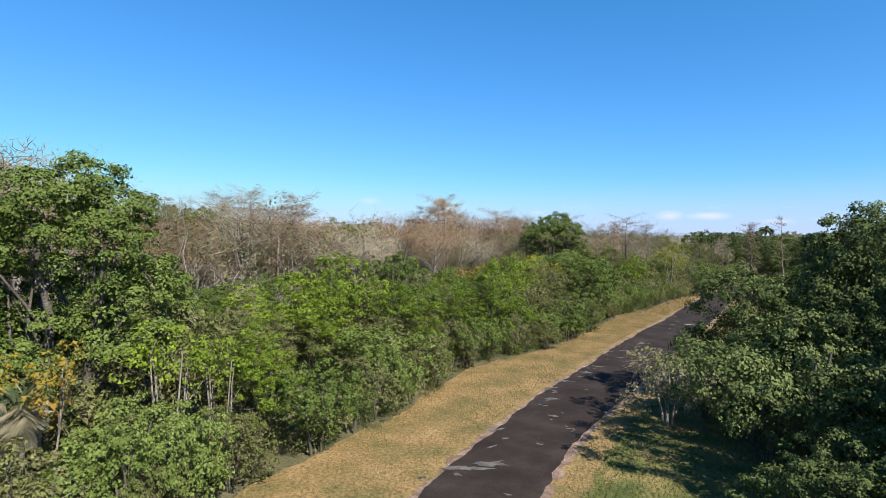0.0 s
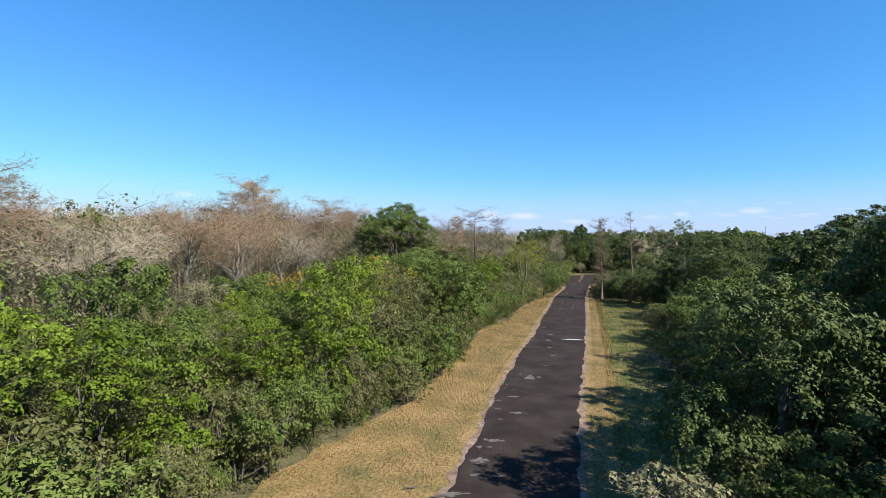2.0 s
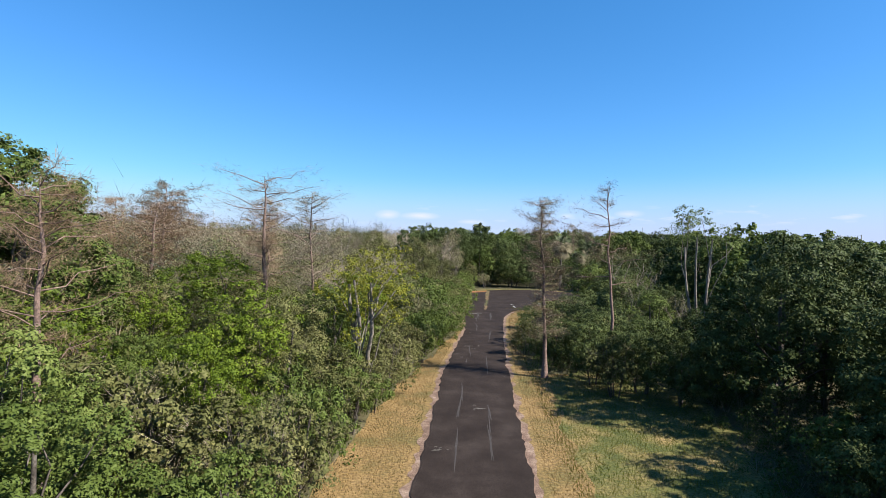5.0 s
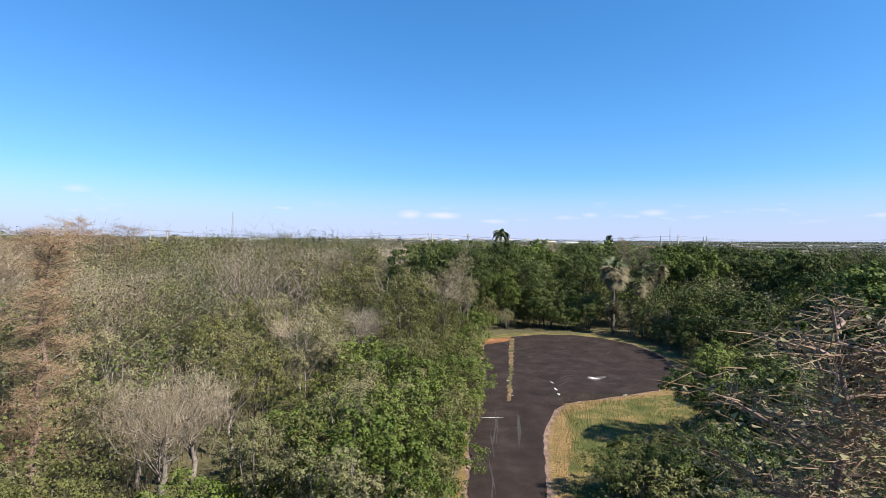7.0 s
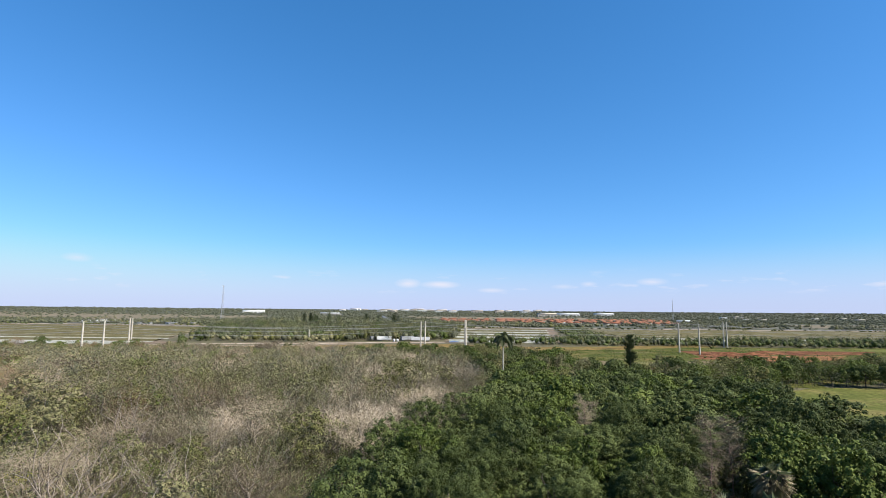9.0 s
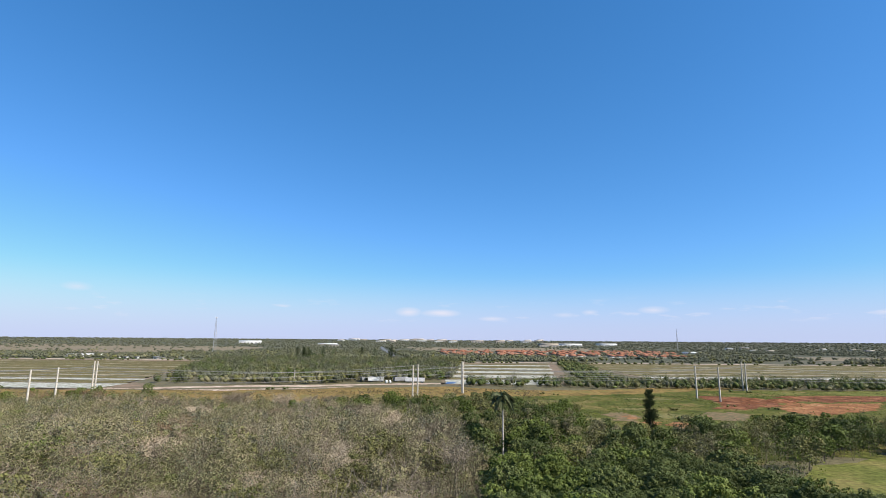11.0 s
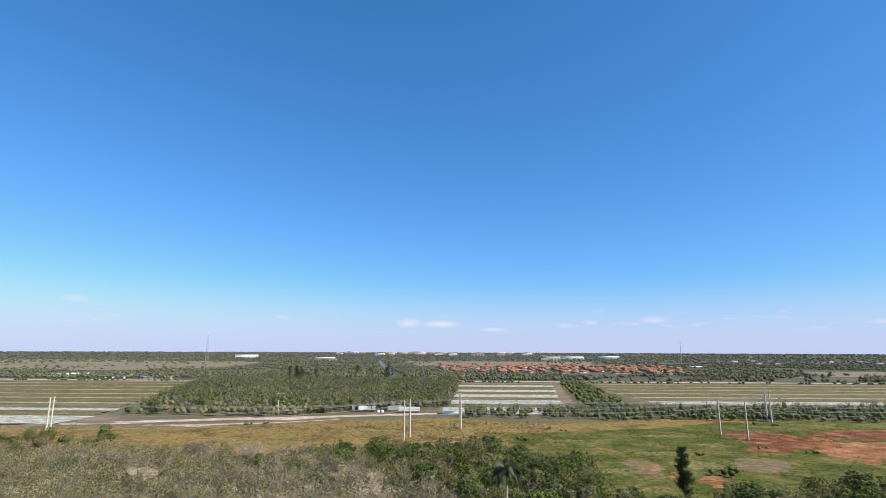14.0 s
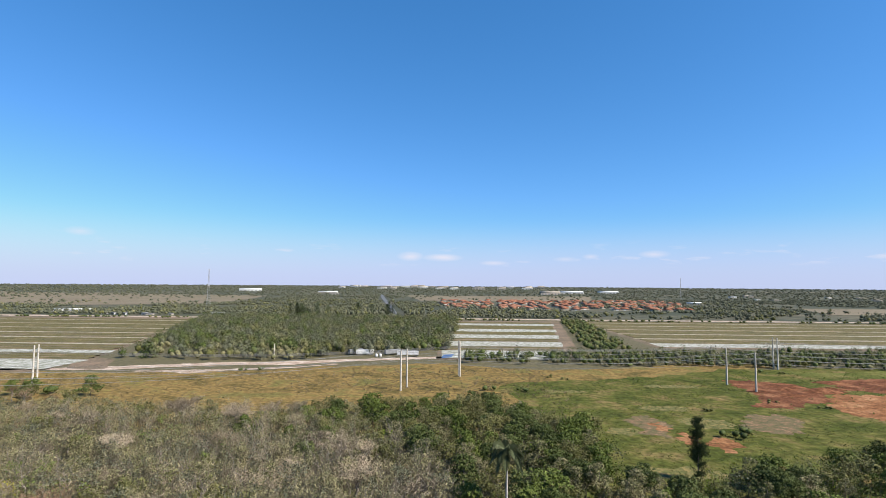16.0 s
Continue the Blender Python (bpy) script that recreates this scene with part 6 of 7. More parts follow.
def field(name, strips, x0, x1, seed, label, base):
    """A field of pale mulched beds between rows of taller crop. x0, x1: the field's sides as functions of y."""
    ob = sheet(name, base, 0.1, M["soil"], 12, 1.5, 0.05, label=label, category="field", kind="structure")
    rng = np.random.default_rng(seed)
    for i, (ya, yb) in enumerate(strips):
        a0, a1, b0, b1 = x0(ya), x1(ya), x0(yb), x1(yb)
        sheet("bed", [(a0, ya), (a1, ya), (b1, yb), (b0, yb)], 0.2, M["plastic"] if yb - ya > 12 else M["straw_bed"], 10, 1.2, 0.09, parent=ob)
        # the taller rows behind the bed
        yc = yb + 2
        yd = strips[i + 1][0] - 2 if i + 1 < len(strips) else yb + 30
        rows = max(1, int((yd - yc) / 10))
        for k in range(rows):
            y = yc + (yd - yc) * (k + 0.5) / rows
            xa, xb = x0(y) + 3, x1(y) - 3
            n = max(4, int((xb - xa) / 7))
            xs = np.linspace(xa, xb, n)
            h = rng.uniform(0.4, 0.85, n)
            w = rng.uniform(2.6, 4.0, n)
            V = np.concatenate([np.stack([xs, y - w, 0 * xs + 0.1], 1), np.stack([xs, y - w * 0.6, h], 1), np.stack([xs, y + w * 0.6, h * 0.95], 1), np.stack([xs, y + w, 0 * xs + 0.1], 1)])
            F = [(j + r * n, j + 1 + r * n, j + 1 + (r + 1) * n, j + (r + 1) * n) for r in range(3) for j in range(n - 1)]
            for x in np.arange(max(xa, -640), min(xb, 640), 4.2):
                if rumple(x, y, 0.02) > -0.25:
                    crops.append((x + rng.uniform(-1.5, 1.5), y + rng.normal(0, 1.3), "leaf_olive" if rng.random() < 0.45 else "leaf_far" if rng.random() < 0.6 else "leaf_dark", rng.uniform(0.7, 1.5), rng.uniform(1.3, 2.4), 12, 0))
            part("crop_row", mesh_np("crop_row", V, np.array(F), M["crop"]), ob)


def f_left(y):
    return -250 - max(0, y - 560) * 0.33


field("crop_field", [(515, 556), (590, 606), (645, 652), (696, 702), (745, 751), (800, 806), (860, 866), (925, 931)], lambda y: -900, f_left, 1, "crop field with pale mulched beds and olive rows", [(-905, 505), (-248, 505), (-250, 560), (-395, 1000), (-905, 985)])
field("crop_field", [(585, 632), (663, 700), (733, 768), (805, 840), (897, 928)], lambda y: -8 - 0.03 * (y - 585), lambda y: 84 + (y - 585) * 0.14, 2, "crop field of bright pale beds in brown soil", [(-12, 578), (88, 590), (145, 985), (-22, 985)])
field("crop_field", [(672, 700), (738, 746), (790, 797), (846, 852), (904, 910), (958, 964)], lambda y: 182 - 0.02 * (y - 690), lambda y: 900, 3, "crop field with pale mulched beds and olive rows", [(176, 660), (905, 660), (905, 985), (176, 985)])
sheet("sand_track", [(86, 590), (96, 592), (150, 985), (142, 985)], 0.24, M["soil"], 8, 1.0, 0.08, label="brown farm track beside the field", category="track")
sheet("sand_track", [(-900, 1030), (-380, 1022), (-100, 1045), (160, 1035), (900, 1030), (900, 1012), (160, 1012), (-100, 1015), (-380, 998), (-900, 1004)], 0.15, M["sand"], 14, 4, 0.03, label="pale sandy road behind the fields", category="track")
sheet("tan_field", [(-2600, 1500), (-900, 1380), (-620, 1500), (-780, 2300), (-2600, 2300)], 0.5, M["tan_field"], 40, 8, 0.01, label="wide dry tan field", category="field")
sheet("tan_field", [(-130, 1900), (420, 1900), (560, 2500), (-240, 2500)], 0.5, M["tan_field"], 40, 8, 0.01, label="wide dry tan field", category="field")
sheet("tan_field", [(700, 1230), (1500, 1230), (1700, 1560), (820, 1500)], 0.5, M["tan_field"], 30, 8, 0.01, label="dry open field behind the crops", category="field")
sheet("canal", [(-106, 1060), (-96, 1060), (-178, 1560), (-395, 2800), (-411, 2800), (-190, 1560)], 0.6, M["water"], 30, 0.5, 0.02, label="straight pale canal between the trees", category="canal")

woods("crop_plants", "low olive green crop plants in rows between the beds", crops, 0.3, 50, "crop", False)
rng = np.random.default_rng(33)
mid, far = [], []


def block_left(y):
    return -236 - max(0, y - 575) * 0.36


for x, y in jitter_cells(-420, -4, 566, 1000, 9.0, rng):
    if x < block_left(y) or y < np.interp(x, [-242, -215, -181, -155, -118, -99, -85, -35, -15], [562, 543, 546, 552, 560, 577, 594, 604, 630]):
        continue
    k = rng.random()
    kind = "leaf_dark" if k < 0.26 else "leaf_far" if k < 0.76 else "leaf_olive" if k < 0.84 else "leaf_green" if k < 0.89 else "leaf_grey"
    if y < 640 and x < -110 and rng.random() < 0.6:
        mid.append((x, y, "leaf_grey", rng.uniform(6, 8), 4.0, 24, 40))
    else:
        mid.append((x, y, kind, rng.uniform(7.5, 12) + 5 * max(0, rumple(x, y, 0.02)), rng.uniform(3.8, 6.6), 230, 8))
for x, y in jitter_cells(10, 420, 556, 640, 6.4, rng):
    top = 600 + 0.10 * x
    if y > top or y < 560 - 0.02 * x + 8 * rumple(x, y, 0.05) or (52 < x < 66 and y < 590):
        continue
    k = rng.random()
    mid.append((x, y, "leaf_dark" if k < 0.62 else "leaf_far" if k < 0.82 else "leaf_olive" if k < 0.92 else "leaf_grey", rng.uniform(3.6, 7.2) + 5 * rng.random() ** 4, rng.uniform(2.2, 4.6), 130, 8))
for x, y in jitter_cells(95, 180, 640, 985, 8.5, rng):
    if x < 104 + (y - 600) * 0.125 or x > 104 + (y - 600) * 0.125 + 36:
        continue
    mid.append((x, y, "leaf_dark" if rng.random() < 0.6 else "leaf_olive", rng.uniform(6, 9), 4.6, 60, 4))
for x, y in jitter_cells(-900, 900, 986, 1004, 9, rng):
    if rumple(x, y, 0.03) > -0.05 and not (-380 < x < -10):
        mid.append((x, y, "leaf_dark" if rng.random() < 0.5 else "leaf_olive", rng.uniform(3.5, 6.5), rng.uniform(3.2, 5), 46, 0))
# bushes in the meadow and rough grass
for x, y, h in [(-190, 446, 6), (-196, 440, 7), (-203, 447, 6), (-226, 452, 5), (-180, 452, 3), (-128, 520, 3), (-116, 524, 2.5), (58, 512, 2), (66, 505, 1.6), (112, 432, 2), (150, 452, 1.8), (104, 392, 4), (110, 398, 3.6), (166, 440, 2), (196, 540, 2.4), (205, 536, 2), (38, 470, 3), (20, 470, 4)]:
    for k in range(3):
        mid.append((x + rng.normal(0, 1.6), y + rng.normal(0, 1.6), "leaf_dark" if h > 2 else "leaf_olive", h, 0.5 * h + 0.6, 60, 4))
marsh_tufts = []
for x, y in jitter_cells(-300, 60, 405, 545, 3.4, rng):
    if meadow_edge(x) < y < 505 + 0.12 * (x + 300) and rumple(x, y, 0.05) + 0.5 * rumple(x, y * 2, 0.2) + 0.5 * rng.random() > 0.1:
        marsh_tufts.append((x, y, "leaf_olive" if rng.random() < 0.4 else "leaf_grey", rng.uniform(0.3, 1.0) + rng.random() ** 8, rng.uniform(0.8, 2.2), 12, 20))
woods("field_trees", "tree blocks and hedges between the fields", mid, 0.17, 44, "woods")
woods("marsh_tufts", "rusty and olive tufts of rough grass below the power lines", marsh_tufts, 0.2, 51, "grass", False, twig=0.05)
# tussocks in the meadow
tussocks = []
for x, y in jitter_cells(24, 300, 318, 545, 2.3, rng):
    if y < meadow_edge(x) - 4 and not open_meadow(x, y) or rumple(x, y, 0.05) + 0.5 * rumple(x, y, 0.3) < -0.42 + 0.3 * rng.random():
        continue
    if bare_ground(x, y) and rng.random() < 0.86 or y > 486 + 0.3 * (x - 25) and x < 170:
        continue
    k = rng.random()
    tussocks.append((x, y, "leaf_olive" if k < 0.34 else "leaf_bright" if k < 0.5 else "leaf_green" if k < 0.82 else "leaf_dark", rng.uniform(0.3, 0.9) + 0.5 * rng.random() ** 6, rng.uniform(0.7, 1.9), 24, 0))
woods("meadow_tussocks", "low dark green tussocks and weeds in the meadow", tussocks, 0.24, 46, "weeds", False)
# the far woods, in ever larger crowns; haze is put into their leaf colour
for r0, r1, step in [(1010, 1500, 10.5), (1500, 2300, 19), (2300, 3300, 38), (3300, 4650, 52)]:
    for x, y in jitter_cells(-r1 * 0.98, r1 * 0.98, r0 * 0.72, r1 * 1.02, step, rng):
        d = math.hypot(x, y - 150)
        if not r0 - 150 < d < r1 or abs(x) > (y - 100) * 1.05 or y < 1042:
            continue
        if d < 2300:
            n = rumple(x, y, 0.004) + 0.6 * rumple(x, y * 1.6, 0.015) + 0.3 * rumple(x, y * 2.5, 0.05)
            if n < -0.08 or abs(x - (-100 - (y - 1060) * 0.172)) < 16 and y < 2800:
                continue
            if -2600 < x < -640 and 1400 < y < 2300 and rng.random() < 0.93:
                continue
            if -240 < x < 560 and 1900 < y < 2500 and rng.random() < 0.93:
                continue
            if 720 < x < 1650 and 1230 < y < 1540 and rng.random() < 0.95:
                continue
            if -60 < x < 700 and 1290 < y < 1960 and rng.random() < 0.75:
                continue
        k = rng.random()
        big = 1 + (d - 1000) / 1900
        pine = -240 < x < -60 and 1000 < y < 1250
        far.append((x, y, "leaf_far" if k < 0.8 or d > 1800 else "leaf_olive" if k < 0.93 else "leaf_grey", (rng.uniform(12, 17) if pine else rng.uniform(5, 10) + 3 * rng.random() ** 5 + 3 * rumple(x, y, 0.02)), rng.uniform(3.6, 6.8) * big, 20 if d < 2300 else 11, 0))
woods("far_woods", "far hazy grey-green woods reaching to the horizon", far, 0.34, 45, "woods")

# ---- power lines ----


def concrete_pole(x, y, h, label):
    ob = tagged(new("utility_pole"), label, "utility pole", group="power line poles")
    ob.matrix_basis = pose(x, y, 0)
    bm = Build()
    bm.add(*tube([(0, 0, -0.3), (0, 0, h * 0.5), (0, 0, h)], [0.52, 0.45, 0.36], 10))
    part("shaft", bm.mesh("shaft", M["concrete"], True), ob)
    for k, z in enumerate((h - 0.8, h - 3.2, h - 5.6)):
        g = Build()
        s = 1 if k % 2 else -1
        g.add(*tube([(0, 0, z), (s * 0.9, 0, z + 0.35)], [0.09, 0.06], 5))
        part("insulator", g.mesh("insulator", M["metal"], True), ob)
    return ob


def h_frame(x, y, turn, h, label):
    """Two poles with a crossarm and braces."""
    ob = tagged(new("h_frame_pole"), label, "utility pole", group="power line poles")
    ob.matrix_basis = pose(x, y, 0, 0, 0, turn)
    for s in (-1, 1):
        g = Build().add(*tube([(0, s * 1.9, -0.3), (0, s * 1.9, h * 0.5), (0, s * 1.9, h)], [0.52, 0.44, 0.34], 10))
        part("shaft", g.mesh("shaft", M["concrete"], True), ob)
    g = Build().add(*tube([(0, -4.2, h - 2.2), (0, 4.2, h - 2.2)], [0.13, 0.13], 4))
    arm = part("crossarm", g.mesh("crossarm", M["metal"]), ob)
    for s in (-1, 1):
        g = Build().add(*tube([(0, -s * 1.9, h - 9), (0, s * 1.9, h - 5)], [0.09, 0.09], 4))
        part("brace", g.mesh("brace", M["metal"]), ob)
    for s in (-4, 0, 4):
        g = Build().add(*tube([(0, s, h - 2.3), (0, s, h - 3.3)], [0.12, 0.08], 5))
        part("insulator", g.mesh("insulator", M["metal"], True), arm)
    return ob


singles = [[(-192, 407), (-23.9, 466.9), (157, 476), (345, 490)], [(-190, 388), (-21.7, 475.8), (151.8, 495.1), (345, 512)]]
for row in singles:
    for x, y in row:
        concrete_pole(x, y, 20.0, "tall grey concrete power pole in the meadow")
frames_at = [(-440, 427), (-217, 469.5), (5.4, 511.8), (211.3, 552.5), (420, 594)]
for x, y in frames_at:
    h_frame(x, y, 11, 20.5, "grey twin-pole power line frame with a crossarm")
concrete_pole(-127, 572, 10.5, "short pale wooden utility pole beside the sand road")


def wire(p, q, sag):
    t = np.linspace(0, 1, 15)
    P = np.array(p) + (np.array(q) - np.array(p)) * t[:, None]
    P[:, 2] -= sag * 4 * t * (1 - t)
    g = Build().add(*tube(P, np.full(15, 0.06), 4))
    tagged(new("power_line_wire", g.mesh("power_line_wire", M["wire"])), "thin sagging grey power line wire", "wire", group="power line wires")


for row in singles:
    for (x0, y0), (x1, y1) in zip([(row[0][0] - 190, row[0][1] - 50)] + row, row):
        for k, z in enumerate((19.55, 17.15, 14.75)):
            s = 0.9 if k % 2 else -0.9
            wire((x0 + s, y0, z), (x1 + s, y1, z), 3.2)
for (x0, y0), (x1, y1) in zip(frames_at, frames_at[1:]):
    for s in (-4, 0, 4):
        c, n = math.cos(radians(11)), math.sin(radians(11))
        wire((x0 - n * s, y0 + c * s, 17.2), (x1 - n * s, y1 + c * s, 17.2), 3.6)

# ---- trailers, sheds, houses and masts ----


def box(x0, x1, y0, y1, z0, z1, bev=0.0):
    bm = bmesh.new()
    bmesh.ops.create_cube(bm, size=1)
    for v in bm.verts:
        v.co = ((x0 + x1) / 2 + v.co.x * (x1 - x0), (y0 + y1) / 2 + v.co.y * (y1 - y0), (z0 + z1) / 2 + v.co.z * (z1 - z0))
    if bev:
        bmesh.ops.bevel(bm, geom=list(bm.edges), offset=bev, segments=2, affect="EDGES")
    return bm


def bpart(name, bm, mat, parent, label=""):
    me = bpy.data.meshes.new(name)
    bm.to_mesh(me)
    bm.free()
    me.materials.append(mat)
    return part(name, me, parent, label)


def wheel(x, y, parent, r=0.5):
    bm = bmesh.new()
    bmesh.ops.create_cone(bm, cap_ends=True, segments=14, radius1=r, radius2=r, depth=0.5, matrix=Matrix.Translation((x, y, r)) @ Matrix.Rotation(math.pi / 2, 4, "X"))
    bmesh.ops.bevel(bm, geom=[e for e in bm.edges if e.calc_face_angle(0) > 1], offset=0.06, segments=1, affect="EDGES")
    tyre = bpart("wheel", bm, M["rubber"], parent)
    bm = bmesh.new()
    bmesh.ops.create_cone(bm, cap_ends=True, segments=12, radius1=r * 0.55, radius2=r * 0.45, depth=0.56, matrix=Matrix.Translation((x, y, r)) @ Matrix.Rotation(math.pi / 2, 4, "X"))
    bpart("rim", bm, M["metal"], tyre, "grey steel rim")
    return tyre


def trailer(x, y, turn, length, mat, label):
    ob = tagged(new("box_trailer"), label, "trailer", group="parked trailers")
    ob.matrix_basis = pose(x, y, 0.1, 0, 0, turn)
    h = length / 2
    bpart("body", box(-h, h, -1.3, 1.3, 1.15, 4.0, 0.06), mat, ob)
    bpart("chassis", box(-h + 0.5, h - 0.3, -0.5, 0.5, 0.85, 1.14), M["grey_paint"], ob)
    bpart("rear_door", box(h + 0.005, h + 0.05, -1.2, 1.2, 1.25, 3.9), M["grey_paint"], ob, "grey rear doors")
    for wx in (h - 1.2, h - 2.5):
        for wy in (-1.0, 1.0):
            wheel(wx, wy, ob)
    for wy in (-0.7, 0.7):
        bpart("landing_leg", box(-h + 2.6, -h + 2.8, wy - 0.1, wy + 0.1, 0, 0.86), M["grey_paint"], ob)
    for k in range(int(length / 1.3)):
        bpart("rib", box(-h + 0.5 + k * 1.3, -h + 0.56 + k * 1.3, -1.335, -1.302, 1.2, 3.95), mat, ob)
    return ob


trailer(-33.5, 592.5, 0, 16, M["white_paint"], "long white box trailer parked by the sand road")
trailer(-46, 600, 38, 13, M["grey_paint"], "weathered grey box trailer parked by the sand road")
trailer(-66.5, 597, 14, 13, M["white_paint"], "dull white box trailer parked by the sand road")
trailer(-74, 600, 42, 12, M["grey_paint"], "weathered grey box trailer parked by the sand road")
for x in (-56.5, -53.5):
    ob = tagged(new("tank"), "small white plastic tank on the sand", "tank", group="white tanks")
    ob.matrix_basis = pose(x, 589, 0.1)
    g = Build().add(*tube([(0, 0, 0), (0, 0, 0.06), (0, 0, 1.8), (0, 0, 2.15), (0, 0, 2.2)], [0.9, 1.0, 1.0, 0.6, 0.02], 14))
    part("body", g.mesh("body", M["white_paint"], True), ob)
    g = Build().add(*tube([(0, 0, 2.16), (0, 0, 2.34), (0, 0, 2.35)], [0.3, 0.3, 0.02], 10))
    part("lid", g.mesh("lid", M["grey_paint"], True), ob)
sheet("tarpaulin", [(-8, 584), (-1, 590), (1, 606), (-7, 604)], 0.3, M["blue_tarp"], 1.5, 0.6, 0.3, thick=0.25, label="blue tarpaulin spread beside the field", category="tarpaulin", kind="")


def shed(x, y, w, d, h, turn, mat, roof, label, name="warehouse", bays=6):
    z = float(ground_z(x, y))
    ob = tagged(new(name), label, "building")
    ob.matrix_basis = pose(x, y, z, 0, 0, turn)
    bpart("wall", box(-w / 2, w / 2, -d / 2, d / 2, -1, h), mat, ob)
    V = [(-w / 2 - 1, -d / 2 - 1, h), (w / 2 + 1, -d / 2 - 1, h), (w / 2 + 1, d / 2 + 1, h), (-w / 2 - 1, d / 2 + 1, h), (-w / 2 - 1, 0, h + d * 0.12), (w / 2 + 1, 0, h + d * 0.12)]
    part("roof", mesh_np("roof", V, [np.array([(0, 1, 5, 4), (2, 3, 4, 5), (0, 3, 2, 1)]), np.array([(0, 4, 3), (1, 2, 5)])], roof), ob)
    for k in range(bays):
        cx = -w / 2 + w * (k + 0.5) / bays
        bpart("door", box(cx - w / bays * 0.25, cx + w / bays * 0.25, -d / 2 - 0.15, -d / 2 - 0.02, 0, h * 0.6), M["grey_paint"], ob)
    return ob


shed(-1080, 2850, 108, 50, 9, 22, M["white_paint"], M["white_paint"], "long white warehouse among the far trees")
shed(-712, 1140, 62, 16, 3.2, 30, M["white_paint"], M["white_paint"], "long low white greenhouse roof beside the palms", "greenhouse")
shed(-640, 2700, 90, 30, 6, 10, M["cream"], M["white_paint"], "pale long farm shed among the far trees")
shed(-560, 2500, 40, 24, 6, 10, M["cream"], M["grey_paint"], "grey-roofed farm shed among the far trees")
shed(690, 1780, 40, 20, 4, -12, M["white_paint"], M["white_paint"], "white-roofed shed beyond the houses")
shed(420, 2700, 90, 40, 12, 0, M["cream"], M["cream"], "large cream building near the horizon")
shed(560, 2900, 120, 40, 8, 4, M["white_paint"], M["white_paint"], "long white building near the horizon")
shed(760, 2950, 100, 40, 8, 2, M["white_paint"], M["white_paint"], "long white building near the horizon")
rng = np.random.default_rng(9)
for k in range(26):
    x, y = rng.uniform(1050, 2300), rng.uniform(1900, 2500)
    if x < 0.95 * y:
        shed(x, y, rng.uniform(12, 30), rng.uniform(10, 18), rng.uniform(4, 8), rng.uniform(-20, 20), M["cream"] if k % 2 else M["white_paint"], M["cream"] if k % 3 else M["grey_paint"], "pale flat building in the far industrial yard", "industrial_building", 3)
for k in range(24):
    x, y = rng.uniform(-900, 600), rng.uniform(3500, 4200)
    shed(x, y, rng.uniform(30, 80), rng.uniform(20, 40), rng.uniform(6, 15), rng.uniform(-10, 10), M["white_paint"] if k % 2 else M["cream"], M["cream"], "pale block on the horizon", "far_building", 4)
for k in range(12):
    x, y = rng.uniform(-700, -330), rng.uniform(1046, 1110)
    shed(x, y, rng.uniform(5, 14), rng.uniform(4, 7), rng.uniform(2.4, 3.4), rng.uniform(-40, 40), M["white_paint"] if k % 3 else M["cream"], M["grey_paint"], "small pale shed beside the sandy road", "hut", 1)


def house(w, d):
    ob = tagged(new("house"), "cream stucco house with an orange tiled hip roof", "house", group="orange-roofed houses")
    bpart("wall", box(-w / 2, w / 2, -d / 2, d / 2, -0.5, 3.2), M["cream"], ob)
    e, r = 0.8, min(w, d) / 2
    V = [(-w / 2 - e, -d / 2 - e, 3.1), (w / 2 + e, -d / 2 - e, 3.1), (w / 2 + e, d / 2 + e, 3.1), (-w / 2 - e, d / 2 + e, 3.1), (-w / 2 + r, 0, 3.1 + r * 0.55), (w / 2 - r, 0, 3.1 + r * 0.55)]
    part("roof", mesh_np("roof", V, [np.array([(0, 1, 5, 4), (2, 3, 4, 5), (0, 3, 2, 1)]), np.array([(0, 4, 3), (1, 2, 5)])], M["roof_tile"]), ob)
    for cx in (-w * 0.3, w * 0.3):
        bpart("window", box(cx - 0.9, cx + 0.9, -d / 2 - 0.06, -d / 2 - 0.01, 0.9, 2.3), M["glass"], ob)
    bpart("garage_door", box(-2.4, 2.4, -d / 2 - 0.06, -d / 2 - 0.01, 0, 2.4), M["white_paint"], ob)
    return ob


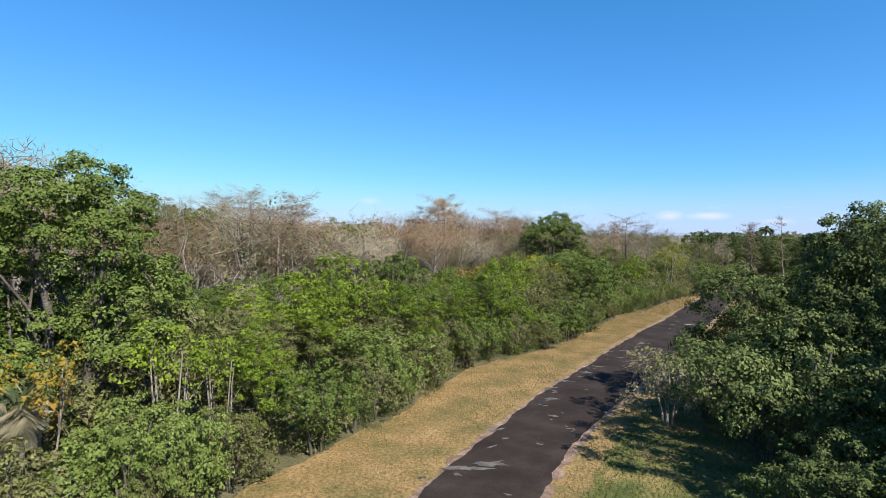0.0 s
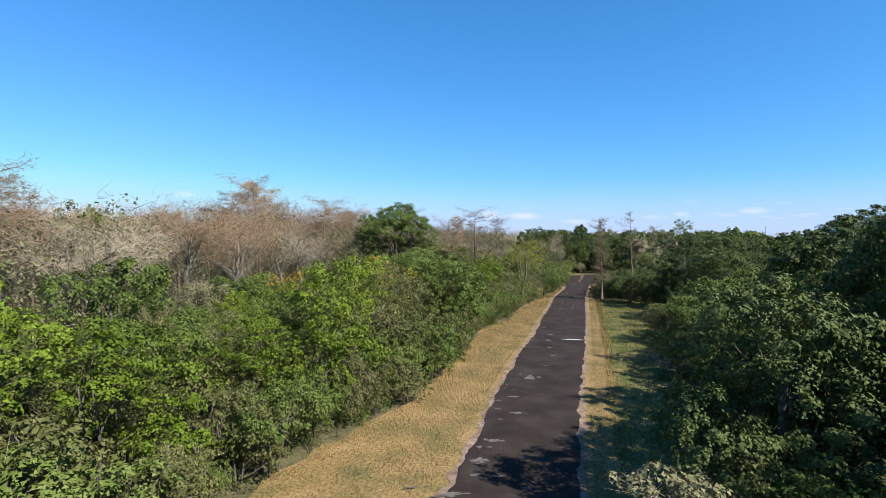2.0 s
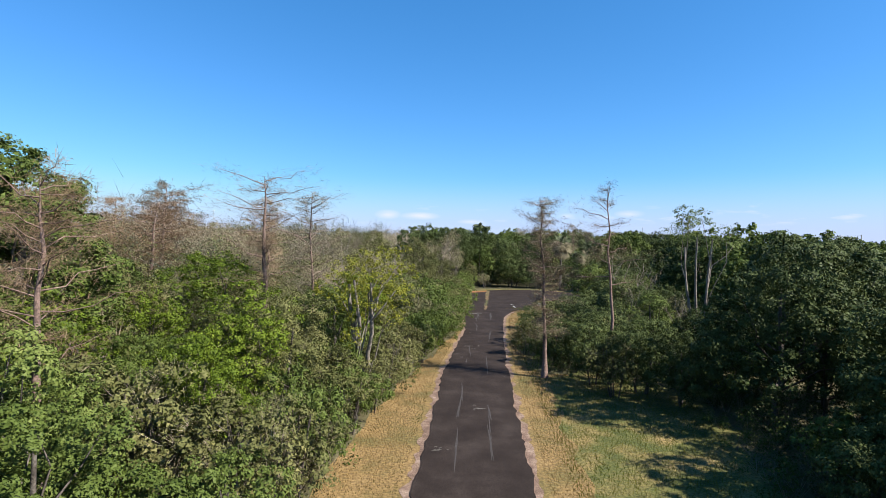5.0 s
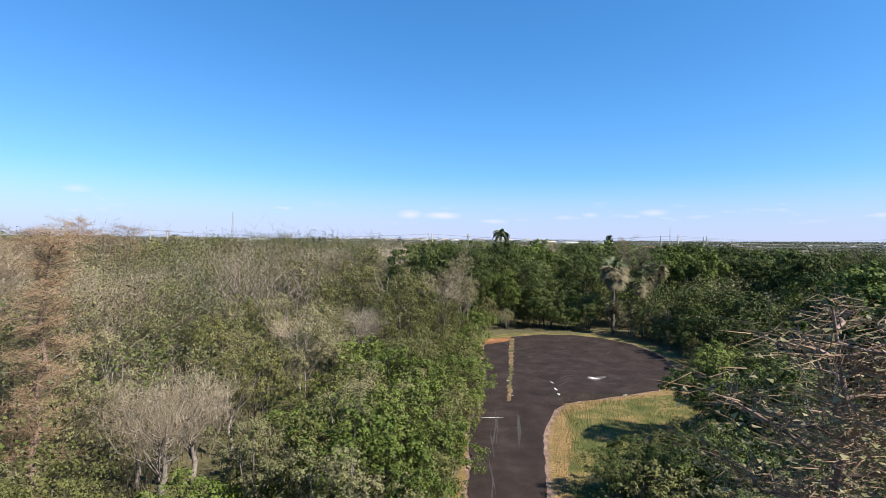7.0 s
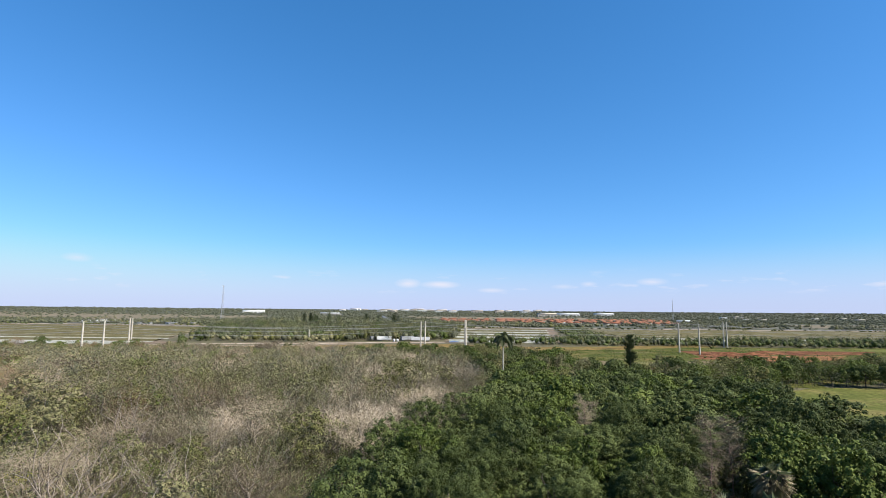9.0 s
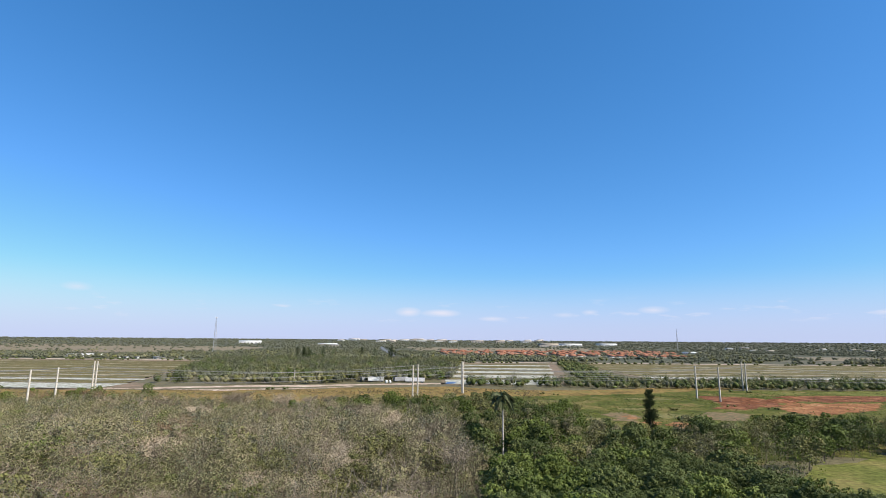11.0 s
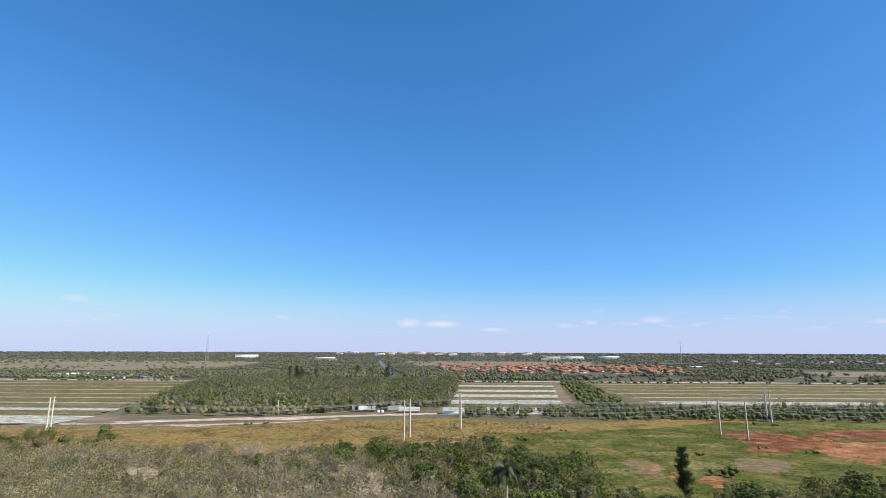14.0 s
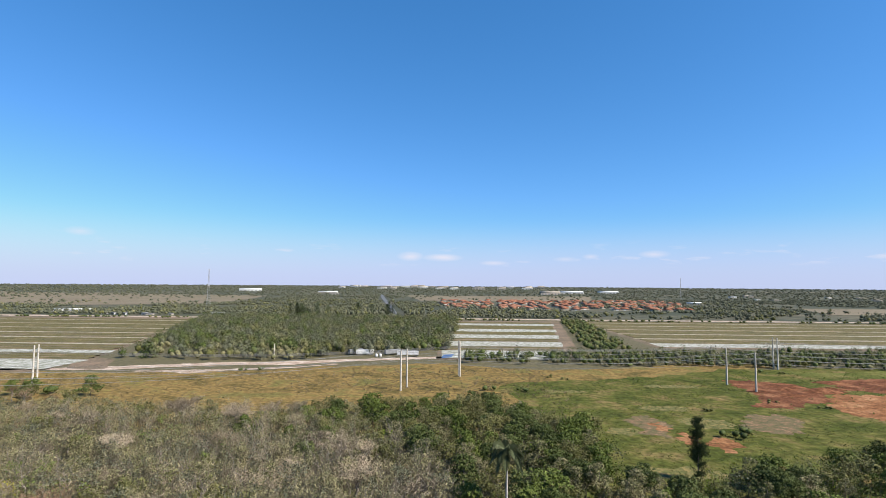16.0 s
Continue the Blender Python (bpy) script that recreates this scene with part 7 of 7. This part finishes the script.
rng = np.random.default_rng(21)
models = [house(20, 13), house(16, 14), house(24, 12)]
spots = []
while len(spots) < 210:
    x, y = rng.uniform(-60, 640), rng.uniform(1330, 1960)
    if x > 0.36 * y + 20 or x < -0.06 * y + 40 and y < 1700 or any((x - a) ** 2 + (y - b) ** 2 < 21 * 21 for a, b in spots):
        continue
    spots.append((x, y))
for k, (x, y) in enumerate(spots):
    m = pose(x, y, float(ground_z(x, y)), 0, 0, float(rng.choice([0, 90, 20, 110]) + rng.normal(0, 6)))
    if k < 3:
        models[k].matrix_basis = m
    else:
        copy_thing(models[k % 3], m)


copy_thing(models[1], pose(292, 432, 0, 0, 0, 15))


def lattice_mast(x, y, h, label, w0=5.0):
    z = float(ground_z(x, y))
    ob = tagged(new("lattice_mast"), label, "mast")
    ob.matrix_basis = pose(x, y, z)
    n = 14
    corner = [(math.cos(a), math.sin(a)) for a in (0.5, 2.6, 4.7)]
    for cx, cy in corner:
        g = Build().add(*tube([(cx * w0 * (1 - 0.85 * t), cy * w0 * (1 - 0.85 * t), h * t) for t in np.linspace(0, 1, 6)], np.linspace(0.34, 0.2, 6), 5))
        part("leg", g.mesh("leg", M["metal"], True), ob)
    g = Build()
    for i in range(n):
        t0, t1 = i / n, (i + 1) / n
        for k in range(3):
            (ax, ay), (bx, by) = corner[k], corner[(k + 1) % 3]
            s0, s1 = w0 * (1 - 0.85 * t0), w0 * (1 - 0.85 * t1)
            g.add(*tube([(ax * s0, ay * s0, h * t0), (bx * s1, by * s1, h * t1)], [0.13, 0.13], 4))
            g.add(*tube([(bx * s0, by * s0, h * t0), (ax * s1, ay * s1, h * t1)], [0.13, 0.13], 4))
    part("bracing", g.mesh("bracing", M["metal"]), ob)
    for z1 in (h * 0.55, h * 0.78, h * 0.97):
        g = Build()
        for k in range(3):
            a = k * 2.09
            g.add(*tube([(math.cos(a) * 2.4, math.sin(a) * 2.4, z1), (math.cos(a) * 2.4, math.sin(a) * 2.4, z1 + 2.6)], [0.35, 0.35], 5))
        part("antenna", g.mesh("antenna", M["white_paint"]), ob)
    return ob


lattice_mast(-560, 1350, 84, "grey lattice radio mast among the trees")
lattice_mast(865, 2300, 82, "thin far lattice mast above the houses", 3.0)
